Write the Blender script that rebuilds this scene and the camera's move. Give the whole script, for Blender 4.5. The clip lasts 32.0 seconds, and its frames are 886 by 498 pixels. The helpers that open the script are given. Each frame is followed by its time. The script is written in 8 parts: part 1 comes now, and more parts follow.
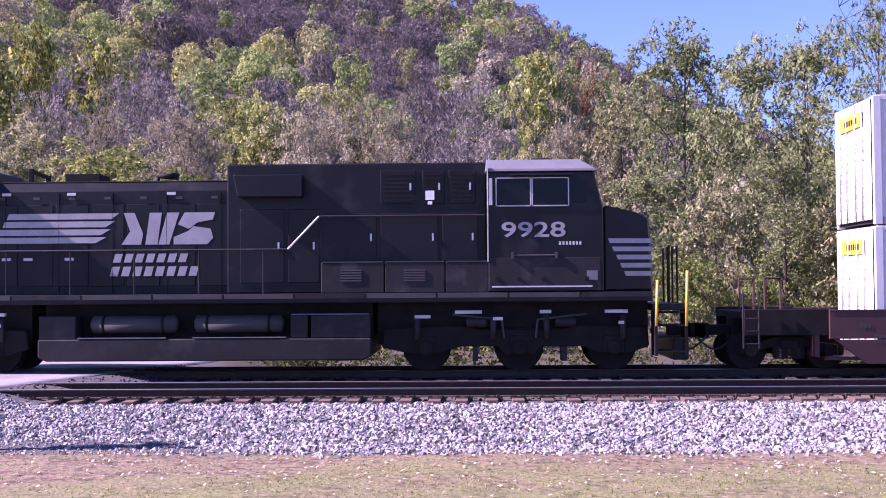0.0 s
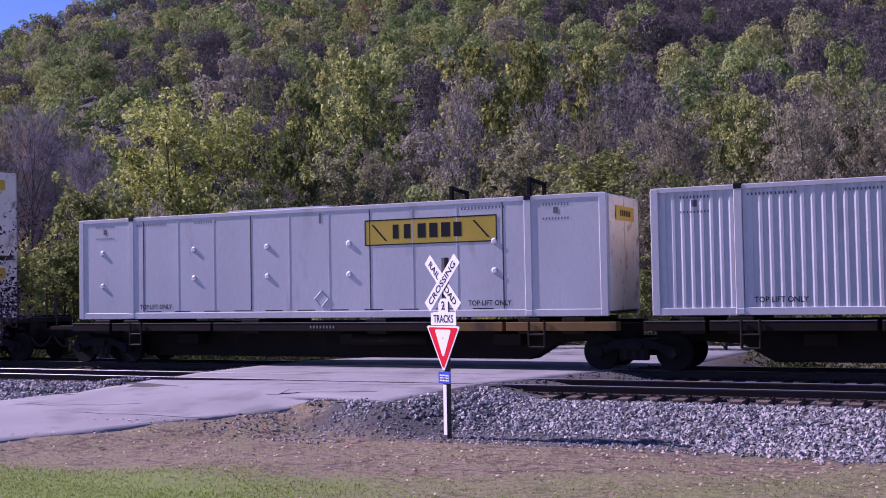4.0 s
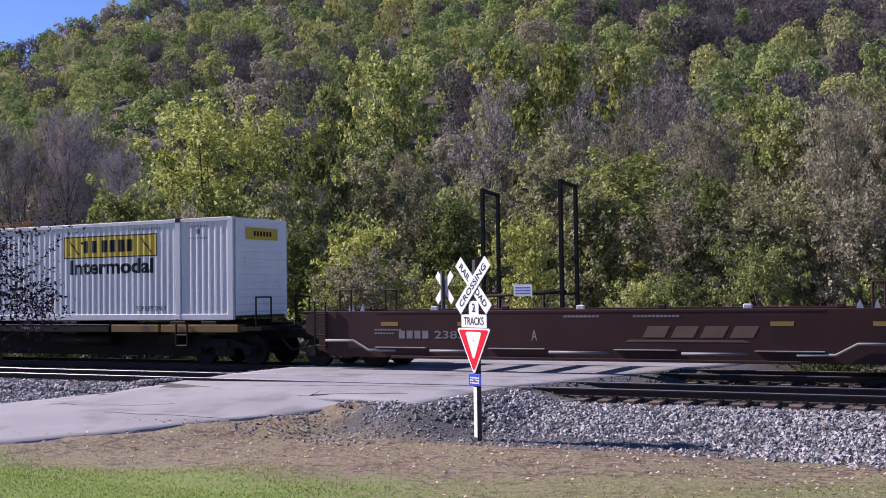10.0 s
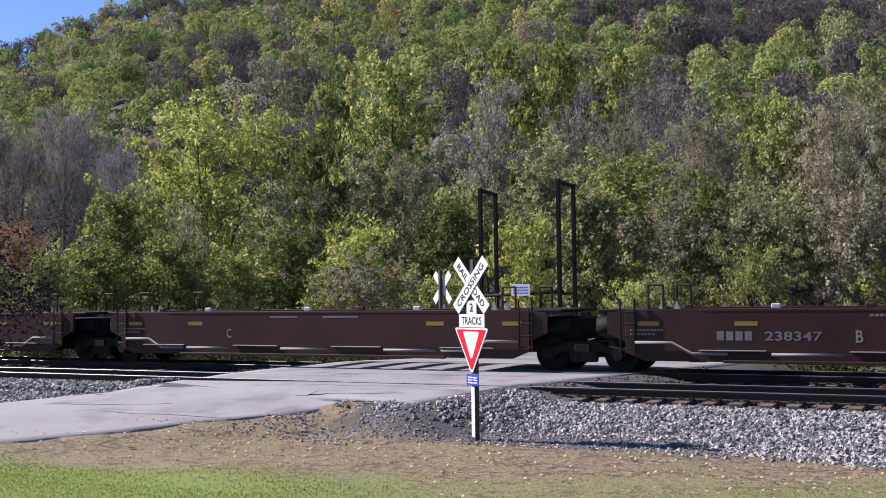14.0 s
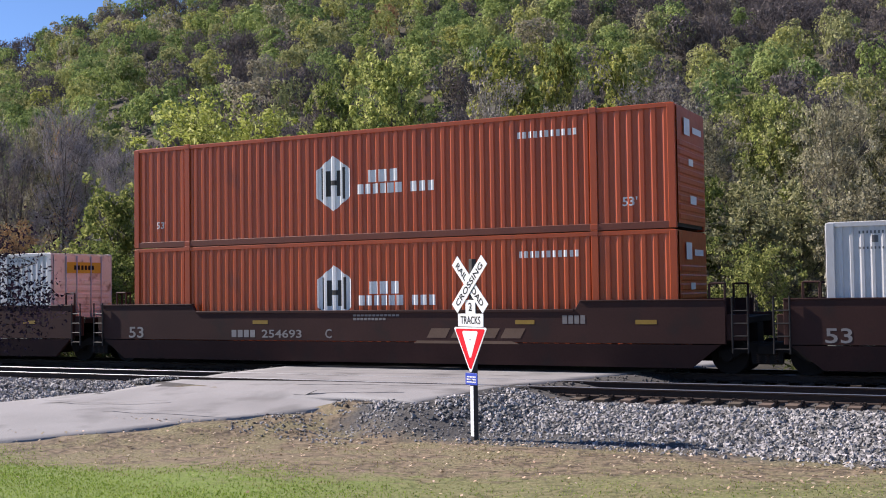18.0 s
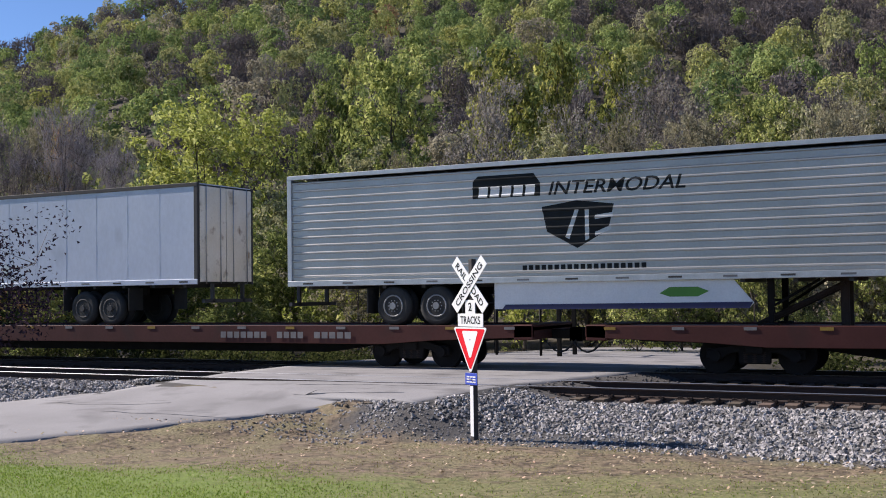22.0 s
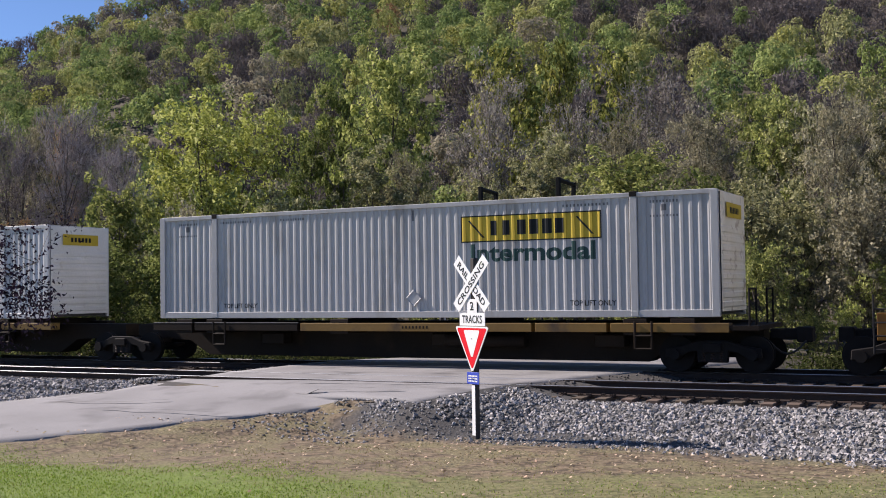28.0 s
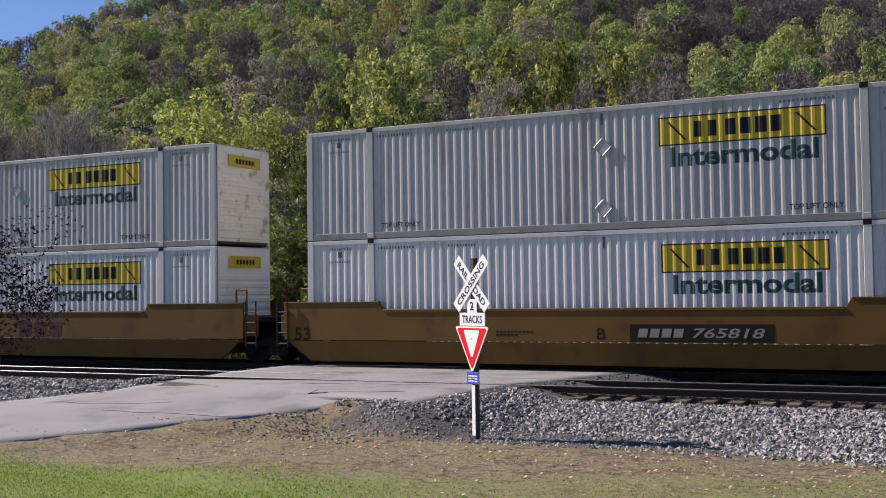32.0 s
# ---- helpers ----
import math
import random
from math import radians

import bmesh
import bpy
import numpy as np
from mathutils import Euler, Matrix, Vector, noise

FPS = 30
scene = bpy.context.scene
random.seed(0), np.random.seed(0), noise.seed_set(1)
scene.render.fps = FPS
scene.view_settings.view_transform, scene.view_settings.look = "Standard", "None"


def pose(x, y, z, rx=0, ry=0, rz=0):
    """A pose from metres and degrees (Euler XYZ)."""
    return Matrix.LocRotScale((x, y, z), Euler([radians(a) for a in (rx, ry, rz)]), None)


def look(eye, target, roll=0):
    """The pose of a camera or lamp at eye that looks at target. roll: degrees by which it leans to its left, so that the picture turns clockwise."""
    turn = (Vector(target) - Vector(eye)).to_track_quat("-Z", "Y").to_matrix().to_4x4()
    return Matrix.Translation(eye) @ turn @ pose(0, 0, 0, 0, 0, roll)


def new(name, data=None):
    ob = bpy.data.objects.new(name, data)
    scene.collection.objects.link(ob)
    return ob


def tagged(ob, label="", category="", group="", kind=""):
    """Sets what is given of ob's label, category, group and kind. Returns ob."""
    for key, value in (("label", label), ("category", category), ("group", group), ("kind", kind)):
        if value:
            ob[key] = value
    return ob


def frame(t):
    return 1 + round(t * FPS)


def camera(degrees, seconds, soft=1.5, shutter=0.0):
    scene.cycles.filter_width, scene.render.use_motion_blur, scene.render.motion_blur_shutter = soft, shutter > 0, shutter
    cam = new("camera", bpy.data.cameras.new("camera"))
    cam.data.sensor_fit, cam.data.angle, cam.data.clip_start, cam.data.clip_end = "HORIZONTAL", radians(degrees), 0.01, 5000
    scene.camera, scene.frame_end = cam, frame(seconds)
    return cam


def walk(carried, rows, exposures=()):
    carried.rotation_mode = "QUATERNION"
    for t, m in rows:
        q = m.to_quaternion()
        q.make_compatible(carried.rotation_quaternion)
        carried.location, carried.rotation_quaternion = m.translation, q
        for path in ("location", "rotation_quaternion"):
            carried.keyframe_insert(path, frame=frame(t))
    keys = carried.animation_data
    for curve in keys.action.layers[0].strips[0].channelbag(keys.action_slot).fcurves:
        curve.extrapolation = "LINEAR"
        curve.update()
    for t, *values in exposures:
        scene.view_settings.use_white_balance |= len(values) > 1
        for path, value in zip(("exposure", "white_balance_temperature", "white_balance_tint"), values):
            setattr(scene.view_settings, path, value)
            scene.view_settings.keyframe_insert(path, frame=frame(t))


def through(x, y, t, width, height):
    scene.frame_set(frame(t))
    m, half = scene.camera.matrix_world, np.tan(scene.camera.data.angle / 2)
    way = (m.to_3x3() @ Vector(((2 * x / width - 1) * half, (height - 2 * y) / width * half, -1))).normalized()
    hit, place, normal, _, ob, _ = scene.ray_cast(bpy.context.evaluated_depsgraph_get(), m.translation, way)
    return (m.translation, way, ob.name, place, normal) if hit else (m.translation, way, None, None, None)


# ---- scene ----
EYE = (0.0, 0.0, 1.95)
TURNS = [(0, 91.81, 0.39, 1.34), (0.5, 91.81, 0.42, 5.86), (1, 91.89, 0.57, 9.36), (1.5, 91.94, 0.69, 13.00), (2, 91.99,
0.84, 17.06), (2.5, 92.03, 0.78, 20.31), (3, 92.06, 0.83, 21.64), (3.5, 92.07, 0.95, 23.75), (4, 92.07, 1.03, 25.81),
(4.5, 92.08, 1.05, 28.05), (6.5, 92.15, 1.00, 28.96), (7, 92.16, 0.86, 28.95), (7.5, 92.17, 0.77, 28.61), (8, 92.18,
0.79, 27.58), (8.5, 92.21, 0.84, 27.49), (9, 92.21, 0.85, 27.44), (10, 92.21, 0.84, 27.36), (12, 92.20, 0.85, 27.29),
(14.5, 92.19, 0.81, 27.24), (16.5, 92.17, 0.85, 27.22), (18, 92.16, 0.81, 27.19), (20, 92.16, 0.85, 27.18), (22, 92.16,
0.83, 27.18), (22.5, 92.12, 0.87, 27.18), (23, 92.06, 0.86, 27.18), (23.5, 91.99, 0.87, 27.18), (24, 91.95, 0.84,
27.16), (24.5, 91.90, 0.87, 27.17), (25, 91.86, 0.86, 27.17), (25.5, 91.86, 0.83, 27.14), (27.5, 92.12, 0.83, 27.27),
(32, 92.12, 0.83, 27.27)]
cam = camera(42.8, 32.0, soft=1.0)
walk(cam, [(t, pose(*EYE, rx, ry, rz)) for t, rx, ry, rz in TURNS],
     exposures=[(0.0, 1.6, 5950, 66), (1.0, 1.12, 5850, 67), (2.0, 0.45, 5700, 66), (4.0, 0.46, 5650, 60), (7.5, 0.4, 5850, 46), (9.0, 0.46, 5950, 36), (10.0, 0.72, 6100, 32), (13.0, 0.9, 6400, 24), (15.0, 0.88, 6400, 22), (17.0, 0.68, 6520, 19), (18.0, 0.82, 6540, 18), (20.0, 0.76, 6560, 18), (23.0, 0.62, 6540, 17), (26.0, 0.6, 6560, 18), (28.0, 0.64, 6680, 19), (29.0, 0.72, 6720, 19), (30.0, 0.62, 6720, 19), (31.0, 0.54, 6740, 19), (32.0, 0.5, 6740, 19)])

# ---- light ----
SUN_EL, SUN_SIDE = 38.0, 6.0      # degrees up; degrees that the sun stands on the near side of the train's line
world = bpy.data.worlds.new("sky")
scene.world = world
world.use_nodes = True
wn = world.node_tree.nodes
sky = wn.new("ShaderNodeTexSky")
sky.sky_type, sky.sun_disc = "NISHITA", False
sun_dir = Vector((-math.cos(radians(SUN_SIDE)) * math.cos(radians(SUN_EL)), -math.sin(radians(SUN_SIDE)) * math.cos(radians(SUN_EL)), math.sin(radians(SUN_EL))))
sky.sun_elevation = radians(SUN_EL)
sky.dust_density, sky.ozone_density, sky.air_density, sky.altitude = 0.0, 7.0, 0.85, 1200.0
sky.sun_rotation = math.atan2(sun_dir.x, sun_dir.y)
wn["Background"].inputs["Strength"].default_value = 0.088
world.node_tree.links.new(sky.outputs[0], wn["Background"].inputs["Color"])
sun = new("sun", bpy.data.lights.new("sun", "SUN"))
sun.data.energy, sun.data.angle, sun.data.color = 5.0, radians(0.5), (1.0, 0.95, 0.86)
sun.matrix_world = look(Vector((0, 0, 50)), Vector((0, 0, 50)) - sun_dir)

# ---- mesh tools ----


def box(bm, x0, x1, y0, y1, z0, z1):
    v = [bm.verts.new((x, y, z)) for x in (x0, x1) for y in (y0, y1) for z in (z0, z1)]
    for f in ((0, 1, 3, 2), (4, 6, 7, 5), (0, 4, 5, 1), (2, 3, 7, 6), (0, 2, 6, 4), (1, 5, 7, 3)):
        bm.faces.new([v[i] for i in f])
    return v


def cyl(bm, p0, p1, r0, r1=None, n=12, caps=True):
    p0, p1 = Vector(p0), Vector(p1)
    r1 = r0 if r1 is None else r1
    q = (p1 - p0).to_track_quat("Z", "Y")
    rings = []
    for p, r in ((p0, r0), (p1, r1)):
        rings.append([bm.verts.new(p + q @ Vector((r * math.cos(a), r * math.sin(a), 0))) for a in [2 * math.pi * i / n for i in range(n)]])
    a, b = rings
    for i in range(n):
        f = bm.faces.new((a[i], a[(i + 1) % n], b[(i + 1) % n], b[i]))
        f.smooth = n > 7
    if caps:
        bm.faces.new(a[::-1])
        bm.faces.new(b)


def tube(bm, pts, r, n=8):
    """One bent pipe through points that lie in a plane across y."""
    rings = []
    for i, p in enumerate(pts):
        a, b = Vector(pts[max(0, i - 1)]), Vector(pts[min(len(pts) - 1, i + 1)])
        d = (b - a).normalized()
        up = d.cross(Vector((0, 1, 0))).normalized()
        rings.append([bm.verts.new(Vector(p) + (Vector((0, 1, 0)) * math.cos(t) + up * math.sin(t)) * r) for t in [2 * math.pi * k / n for k in range(n)]])
    for r0, r1 in zip(rings[:-1], rings[1:]):
        for k in range(n):
            bm.faces.new((r0[k], r0[(k + 1) % n], r1[(k + 1) % n], r1[k])).smooth = True
    bm.faces.new(rings[0][::-1])
    bm.faces.new(rings[-1])


def prism(bm, pts, y0, y1):
    """A polygon of (x, z) points, pushed from y0 to y1."""
    a = [bm.verts.new((x, y0, z)) for x, z in pts]
    b = [bm.verts.new((x, y1, z)) for x, z in pts]
    n = len(pts)
    bm.faces.new(a)
    bm.faces.new(b[::-1])
    for i in range(n):
        bm.faces.new((a[i], b[i], b[(i + 1) % n], a[(i + 1) % n]))


def plate(bm, pts, z0, z1):
    """A polygon of (x, y) points, pushed from z0 to z1."""
    a = [bm.verts.new((x, y, z0)) for x, y in pts]
    b = [bm.verts.new((x, y, z1)) for x, y in pts]
    n = len(pts)
    bm.faces.new(a[::-1])
    bm.faces.new(b)
    for i in range(n):
        bm.faces.new((a[i], a[(i + 1) % n], b[(i + 1) % n], b[i]))


def torus(bm, c, r, k, n=24, m=8):
    """A ring round the y axis."""
    rings = []
    for i in range(n):
        a = 2 * math.pi * i / n
        rings.append([bm.verts.new((c[0] + (r + k * math.cos(b)) * math.cos(a), c[1] + k * math.sin(b), c[2] + (r + k * math.cos(b)) * math.sin(a)))
                      for b in [2 * math.pi * j / m for j in range(m)]])
    for i in range(n):
        for j in range(m):
            f = bm.faces.new((rings[i][j], rings[i][(j + 1) % m], rings[(i + 1) % n][(j + 1) % m], rings[(i + 1) % n][j]))
            f.smooth = True


def mesh_of(name, bm, material, bevel=0.0, fix=True):
    if fix:
        bmesh.ops.recalc_face_normals(bm, faces=bm.faces[:])
    if bevel:
        edges = [e for e in bm.edges if len(e.link_faces) == 2 and e.calc_face_angle(0) > 0.6]
        bmesh.ops.bevel(bm, geom=edges, offset=bevel, segments=1, affect="EDGES", clamp_overlap=True)
    me = bpy.data.meshes.new(name)
    bm.to_mesh(me)
    bm.free()
    me.materials.append(material)
    return me


def part(name, bm, material, parent, label="", bevel=0.0, at=None):
    """Links a bmesh (or a finished mesh) as one mesh object under a thing or a part."""
    me = bm if isinstance(bm, bpy.types.Mesh) else mesh_of(name, bm, material, bevel)
    ob = new(name, me)
    ob.parent = parent
    if at is not None:
        ob.matrix_basis = at
    return tagged(ob, label, kind="stuff") if name in TINY_PRINT else tagged(ob, label)


TINY_PRINT = ("marking", "small_print", "line_of_print", "code_print", "sill_lettering", "print")


def thing(name, label, category, group="", m=None, kind=""):
    ob = new(name)
    ob.empty_display_size = 0.3
    if m is not None:
        ob.matrix_basis = m
    return tagged(ob, label, category, group, kind)


def array_mesh(name, verts, faces, materials, index=None, smooth=False):
    """A mesh out of numpy arrays; all faces have the same number of corners."""
    verts, faces = np.asarray(verts, dtype=np.float32), np.asarray(faces, dtype=np.int32)
    n, k = faces.shape
    me = bpy.data.meshes.new(name)
    me.vertices.add(len(verts))
    me.vertices.foreach_set("co", verts.ravel())
    me.loops.add(n * k)
    me.loops.foreach_set("vertex_index", faces.ravel())
    me.polygons.add(n)
    me.polygons.foreach_set("loop_start", np.arange(0, n * k, k, dtype=np.int32))
    for m in materials:
        me.materials.append(m)
    if index is not None:
        me.polygons.foreach_set("material_index", np.asarray(index, dtype=np.int32))
    me.polygons.foreach_set("use_smooth", np.full(n, smooth))
    me.update(calc_edges=True)
    return me


TEXTS = {}


def letters(body, width, height, slant=0.0):
    """Letters of the built-in font as flat arrays, width x height, standing in the xz plane, facing -y, centred on 0."""
    key = (body, width, height, slant)
    if key not in TEXTS:
        cu = bpy.data.curves.new("text", "FONT")
        cu.body, cu.size, cu.resolution_u, cu.offset, cu.shear = body, 1.0, 3, 0.03 if body == "Intermodal" else 0.014, slant
        ob = new("text", cu)
        me = bpy.data.meshes.new_from_object(ob.evaluated_get(bpy.context.evaluated_depsgraph_get()))
        co = np.empty(len(me.vertices) * 3, dtype=np.float32)
        me.vertices.foreach_get("co", co)
        co = co.reshape(-1, 3)
        lo, hi = co.min(0), co.max(0)
        co = (co - (lo + hi) / 2) / np.maximum(hi - lo, 1e-6) * np.array((width, height, 0))
        TEXTS[key] = (co, [tuple(p.vertices) for p in me.polygons])
        bpy.data.objects.remove(ob)
        bpy.data.curves.remove(cu)
        bpy.data.meshes.remove(me)
    return TEXTS[key]


def write(bm, body, x, z, y, width, height, slant=0.0):
    co, faces = letters(body, width, height, slant)
    vs = [bm.verts.new((x + c[0], y, z + c[1])) for c in co]
    for f in faces:
        try:
            bm.faces.new([vs[i] for i in f])
        except ValueError:
            pass


def bars(bm, x0, x1, z0, z1, y, n, slant=0.0, gap=0.22):
    """A row of n plain blocks in place of letters."""
    w = (x1 - x0) / n
    for i in range(n):
        a, b = x0 + i * w + gap * w / 2, x0 + (i + 1) * w - gap * w / 2
        vs = [bm.verts.new(p) for p in ((a, y, z0), (b, y, z0), (b + slant, y, z1), (a + slant, y, z1))]
        bm.faces.new(vs)


def patch(bm, pts, y):
    bm.faces.new([bm.verts.new((x, y, z)) for x, z in pts])


# ---- materials ----


def mat(name, c1, c2, rough=0.6, metal=0.0, scale=3.0, fine=40.0, bump=0.0, mix=0.5, c3=None, stain=0.0, island=0.0, random_tint=0.0, stretch=(1, 1, 1), clear=0.0, speck=0.9, spec=0.5):
    """A surface of two colours at two scales of noise, with an optional third colour for stains, and fine relief."""
    m = bpy.data.materials.new(name)
    m.use_nodes = True
    nt = m.node_tree
    b = nt.nodes["Principled BSDF"]
    b.inputs["Roughness"].default_value, b.inputs["Metallic"].default_value = rough, metal
    b.inputs["Coat Weight"].default_value, b.inputs["Specular IOR Level"].default_value = clear, spec
    tc, mp = nt.nodes.new("ShaderNodeTexCoord"), nt.nodes.new("ShaderNodeMapping")
    mp.inputs["Scale"].default_value = stretch
    nt.links.new(tc.outputs["Object"], mp.inputs["Vector"])

    def tex(s, detail=4.0):
        n = nt.nodes.new("ShaderNodeTexNoise")
        n.inputs["Scale"].default_value, n.inputs["Detail"].default_value = s, detail
        nt.links.new(mp.outputs[0], n.inputs["Vector"])
        return n.outputs[0]

    def ramp(src, lo, hi):
        r = nt.nodes.new("ShaderNodeMapRange")
        r.inputs["From Min"].default_value, r.inputs["From Max"].default_value = lo, hi
        nt.links.new(src, r.inputs["Value"])
        return r.outputs[0]

    def blend(fac, a, bb, mode="MIX"):
        x = nt.nodes.new("ShaderNodeMix")
        x.data_type, x.blend_type = "RGBA", mode
        for sock, val in ((x.inputs[0], fac), (x.inputs[6], a), (x.inputs[7], bb)):
            if isinstance(val, (int, float)):
                sock.default_value = val
            elif isinstance(val, tuple):
                sock.default_value = (*val, 1.0)
            else:
                nt.links.new(val, sock)
        return x.outputs[2]
    big, small = tex(scale), tex(fine, 6.0)
    col = blend(ramp(big, 0.5 - mix / 2, 0.5 + mix / 2), c1, c2)
    col = blend(ramp(small, 0.3, 0.75), col, blend(1.0, col, (speck, speck, speck), "MULTIPLY"))
    if c3 is not None:
        col = blend(ramp(tex(scale * 1.7, 8.0), 0.62 - stain, 0.8 - stain), col, c3)
    if island or random_tint:
        if island:
            geo = nt.nodes.new("ShaderNodeNewGeometry")
            src, amount = geo.outputs["Random Per Island"], island
        else:
            geo = nt.nodes.new("ShaderNodeObjectInfo")
            src, amount = geo.outputs["Random"], random_tint
        hs = nt.nodes.new("ShaderNodeHueSaturation")
        r = nt.nodes.new("ShaderNodeMapRange")
        r.inputs["To Min"].default_value, r.inputs["To Max"].default_value = 1.0 - amount, 1.0 + amount
        nt.links.new(src, r.inputs["Value"])
        nt.links.new(r.outputs[0], hs.inputs["Value"])
        r2 = nt.nodes.new("ShaderNodeMapRange")
        r2.inputs["To Min"].default_value, r2.inputs["To Max"].default_value = 0.5 + amount * 0.06, 0.5 - amount * 0.06
        nt.links.new(src, r2.inputs["Value"])
        nt.links.new(r2.outputs[0], hs.inputs["Hue"])
        nt.links.new(col, hs.inputs["Color"])
        col = hs.outputs[0]
    nt.links.new(col, b.inputs["Base Color"])
    rr = nt.nodes.new("ShaderNodeMapRange")
    rr.inputs["To Min"].default_value, rr.inputs["To Max"].default_value = max(0.02, rough - 0.12), min(1.0, rough + 0.12)
    nt.links.new(small, rr.inputs["Value"])
    nt.links.new(rr.outputs[0], b.inputs["Roughness"])
    if bump:
        bp = nt.nodes.new("ShaderNodeBump")
        bp.inputs["Strength"].default_value, bp.inputs["Distance"].default_value = 0.6, bump
        nt.links.new(small, bp.inputs["Height"])
        nt.links.new(bp.outputs[0], b.inputs["Normal"])
    return m


def leafy(name, c1, c2, c3, through=0.3, amount=0.35):
    """Leaves: colours that differ from leaf to leaf and from tree to tree, partly let through."""
    m = bpy.data.materials.new(name)
    m.use_nodes = True
    nt = m.node_tree
    nt.nodes.remove(nt.nodes["Principled BSDF"])
    out = nt.nodes["Material Output"]
    geo, info, tc = nt.nodes.new("ShaderNodeNewGeometry"), nt.nodes.new("ShaderNodeObjectInfo"), nt.nodes.new("ShaderNodeTexCoord")
    noise_n = nt.nodes.new("ShaderNodeTexNoise")
    noise_n.inputs["Scale"].default_value = 0.45
    nt.links.new(tc.outputs["Object"], noise_n.inputs["Vector"])
    cr = nt.nodes.new("ShaderNodeValToRGB")
    cr.color_ramp.elements[0].color, cr.color_ramp.elements[1].color = (*c1, 1), (*c3, 1)
    e = cr.color_ramp.elements.new(0.5)
    e.color = (*c2, 1)
    cr.color_ramp.elements[0].position, cr.color_ramp.elements[2].position = 0.25, 0.8
    mix = nt.nodes.new("ShaderNodeMath")
    mix.operation = "MULTIPLY_ADD"
    mix.inputs[1].default_value = 0.55
    half = nt.nodes.new("ShaderNodeMath")
    half.operation = "MULTIPLY"
    half.inputs[1].default_value = 0.5
    nt.links.new(noise_n.outputs[0], half.inputs[0])
    nt.links.new(geo.outputs["Random Per Island"], mix.inputs[0])
    nt.links.new(half.outputs[0], mix.inputs[2])
    nt.links.new(mix.outputs[0], cr.inputs[0])
    hs = nt.nodes.new("ShaderNodeHueSaturation")
    r = nt.nodes.new("ShaderNodeMapRange")
    r.inputs["To Min"].default_value, r.inputs["To Max"].default_value = 1 - amount, 1 + amount
    nt.links.new(info.outputs["Random"], r.inputs["Value"])
    nt.links.new(r.outputs[0], hs.inputs["Value"])
    nt.links.new(cr.outputs[0], hs.inputs["Color"])
    di, tr, mx = nt.nodes.new("ShaderNodeBsdfDiffuse"), nt.nodes.new("ShaderNodeBsdfTranslucent"), nt.nodes.new("ShaderNodeMixShader")
    mx.inputs[0].default_value = through
    for s in (di, tr):
        nt.links.new(hs.outputs[0], s.inputs[0])
    nt.links.new(di.outputs[0], mx.inputs[1])
    nt.links.new(tr.outputs[0], mx.inputs[2])
    nt.links.new(mx.outputs[0], out.inputs["Surface"])
    return m


BLACK = mat("black_engine_paint", (0.004, 0.004, 0.0065), (0.009, 0.009, 0.012), 0.42, 0, 0.9, 30, 0.0005, c3=(0.022, 0.02, 0.02), stain=0.05, spec=0.22)
DUSTBLACK = mat("dusty_black_paint", (0.012, 0.011, 0.012), (0.024, 0.022, 0.022), 0.6, 0, 1.1, 30, 0.0005, c3=(0.045, 0.04, 0.038), stain=0.06, spec=0.25)
# near black: shadow under the train is put into this steel's colour too
SOOTSHADE = mat("sooty_shade_dark_steel", (0.007, 0.006, 0.006), (0.016, 0.013, 0.012), 0.8, 0.0, 3, 30, 0.002, spec=0.2)
DARKBALLAST = mat("dark_ballast_stone", (0.045, 0.04, 0.038), (0.11, 0.1, 0.095), 0.9, 0, 3, 40, 0.003, island=0.6, speck=0.6)
UNDERGREY = mat("dusty_underframe", (0.03, 0.028, 0.028), (0.05, 0.047, 0.045), 0.7, 0, 2, 30, 0.001)
WHITE = mat("white_paint", (0.72, 0.72, 0.72), (0.8, 0.8, 0.79), 0.5, 0, 2, 25)
LOCOWHITE = mat("faded_white_engine_lettering", (0.27, 0.26, 0.27), (0.36, 0.35, 0.36), 0.6, 0, 3, 25, spec=0.3)
DULLWHITE = mat("weathered_white_lettering", (0.42, 0.42, 0.41), (0.58, 0.58, 0.57), 0.6, 0, 3, 25)
YELLOW = mat("safety_yellow", (0.72, 0.42, 0.03), (0.8, 0.5, 0.05), 0.5, 0, 3, 30)
GLASS = mat("dark_cab_glass", (0.006, 0.007, 0.008), (0.01, 0.011, 0.012), 0.08, 0, 2, 20, spec=0.12)
SILVER = mat("weathered_silver_container", (0.534, 0.525, 0.522), (0.638, 0.63, 0.621), 0.55, 0.0, 0.7, 14, 0.0006, c3=(0.33, 0.31, 0.29), stain=0.0, stretch=(1, 1, 0.35))
GREYER = mat("dirty_silver_container", (0.388, 0.382, 0.376), (0.496, 0.49, 0.479), 0.6, 0.0, 0.7, 14, 0.0006, c3=(0.27, 0.25, 0.22), stain=0.04, stretch=(1, 1, 0.35))
CREAM = mat("grimy_cream_doors", (0.74, 0.67, 0.53), (0.83, 0.79, 0.7), 0.6, 0, 1.5, 16, 0.0008, c3=(0.24, 0.15, 0.075), stain=0.05)
JBYELLOW = mat("yellow_panel_paint", (0.515, 0.358, 0.0179), (0.605, 0.426, 0.0269), 0.55, 0, 1.5, 20)
INK = mat("dark_lettering", (0.008, 0.01, 0.012), (0.014, 0.017, 0.019), 0.6, 0, 3, 30, spec=0.2)
GREENINK = mat("dark_green_lettering", (0.004, 0.038, 0.033), (0.007, 0.052, 0.044), 0.5, 0, 3, 30)
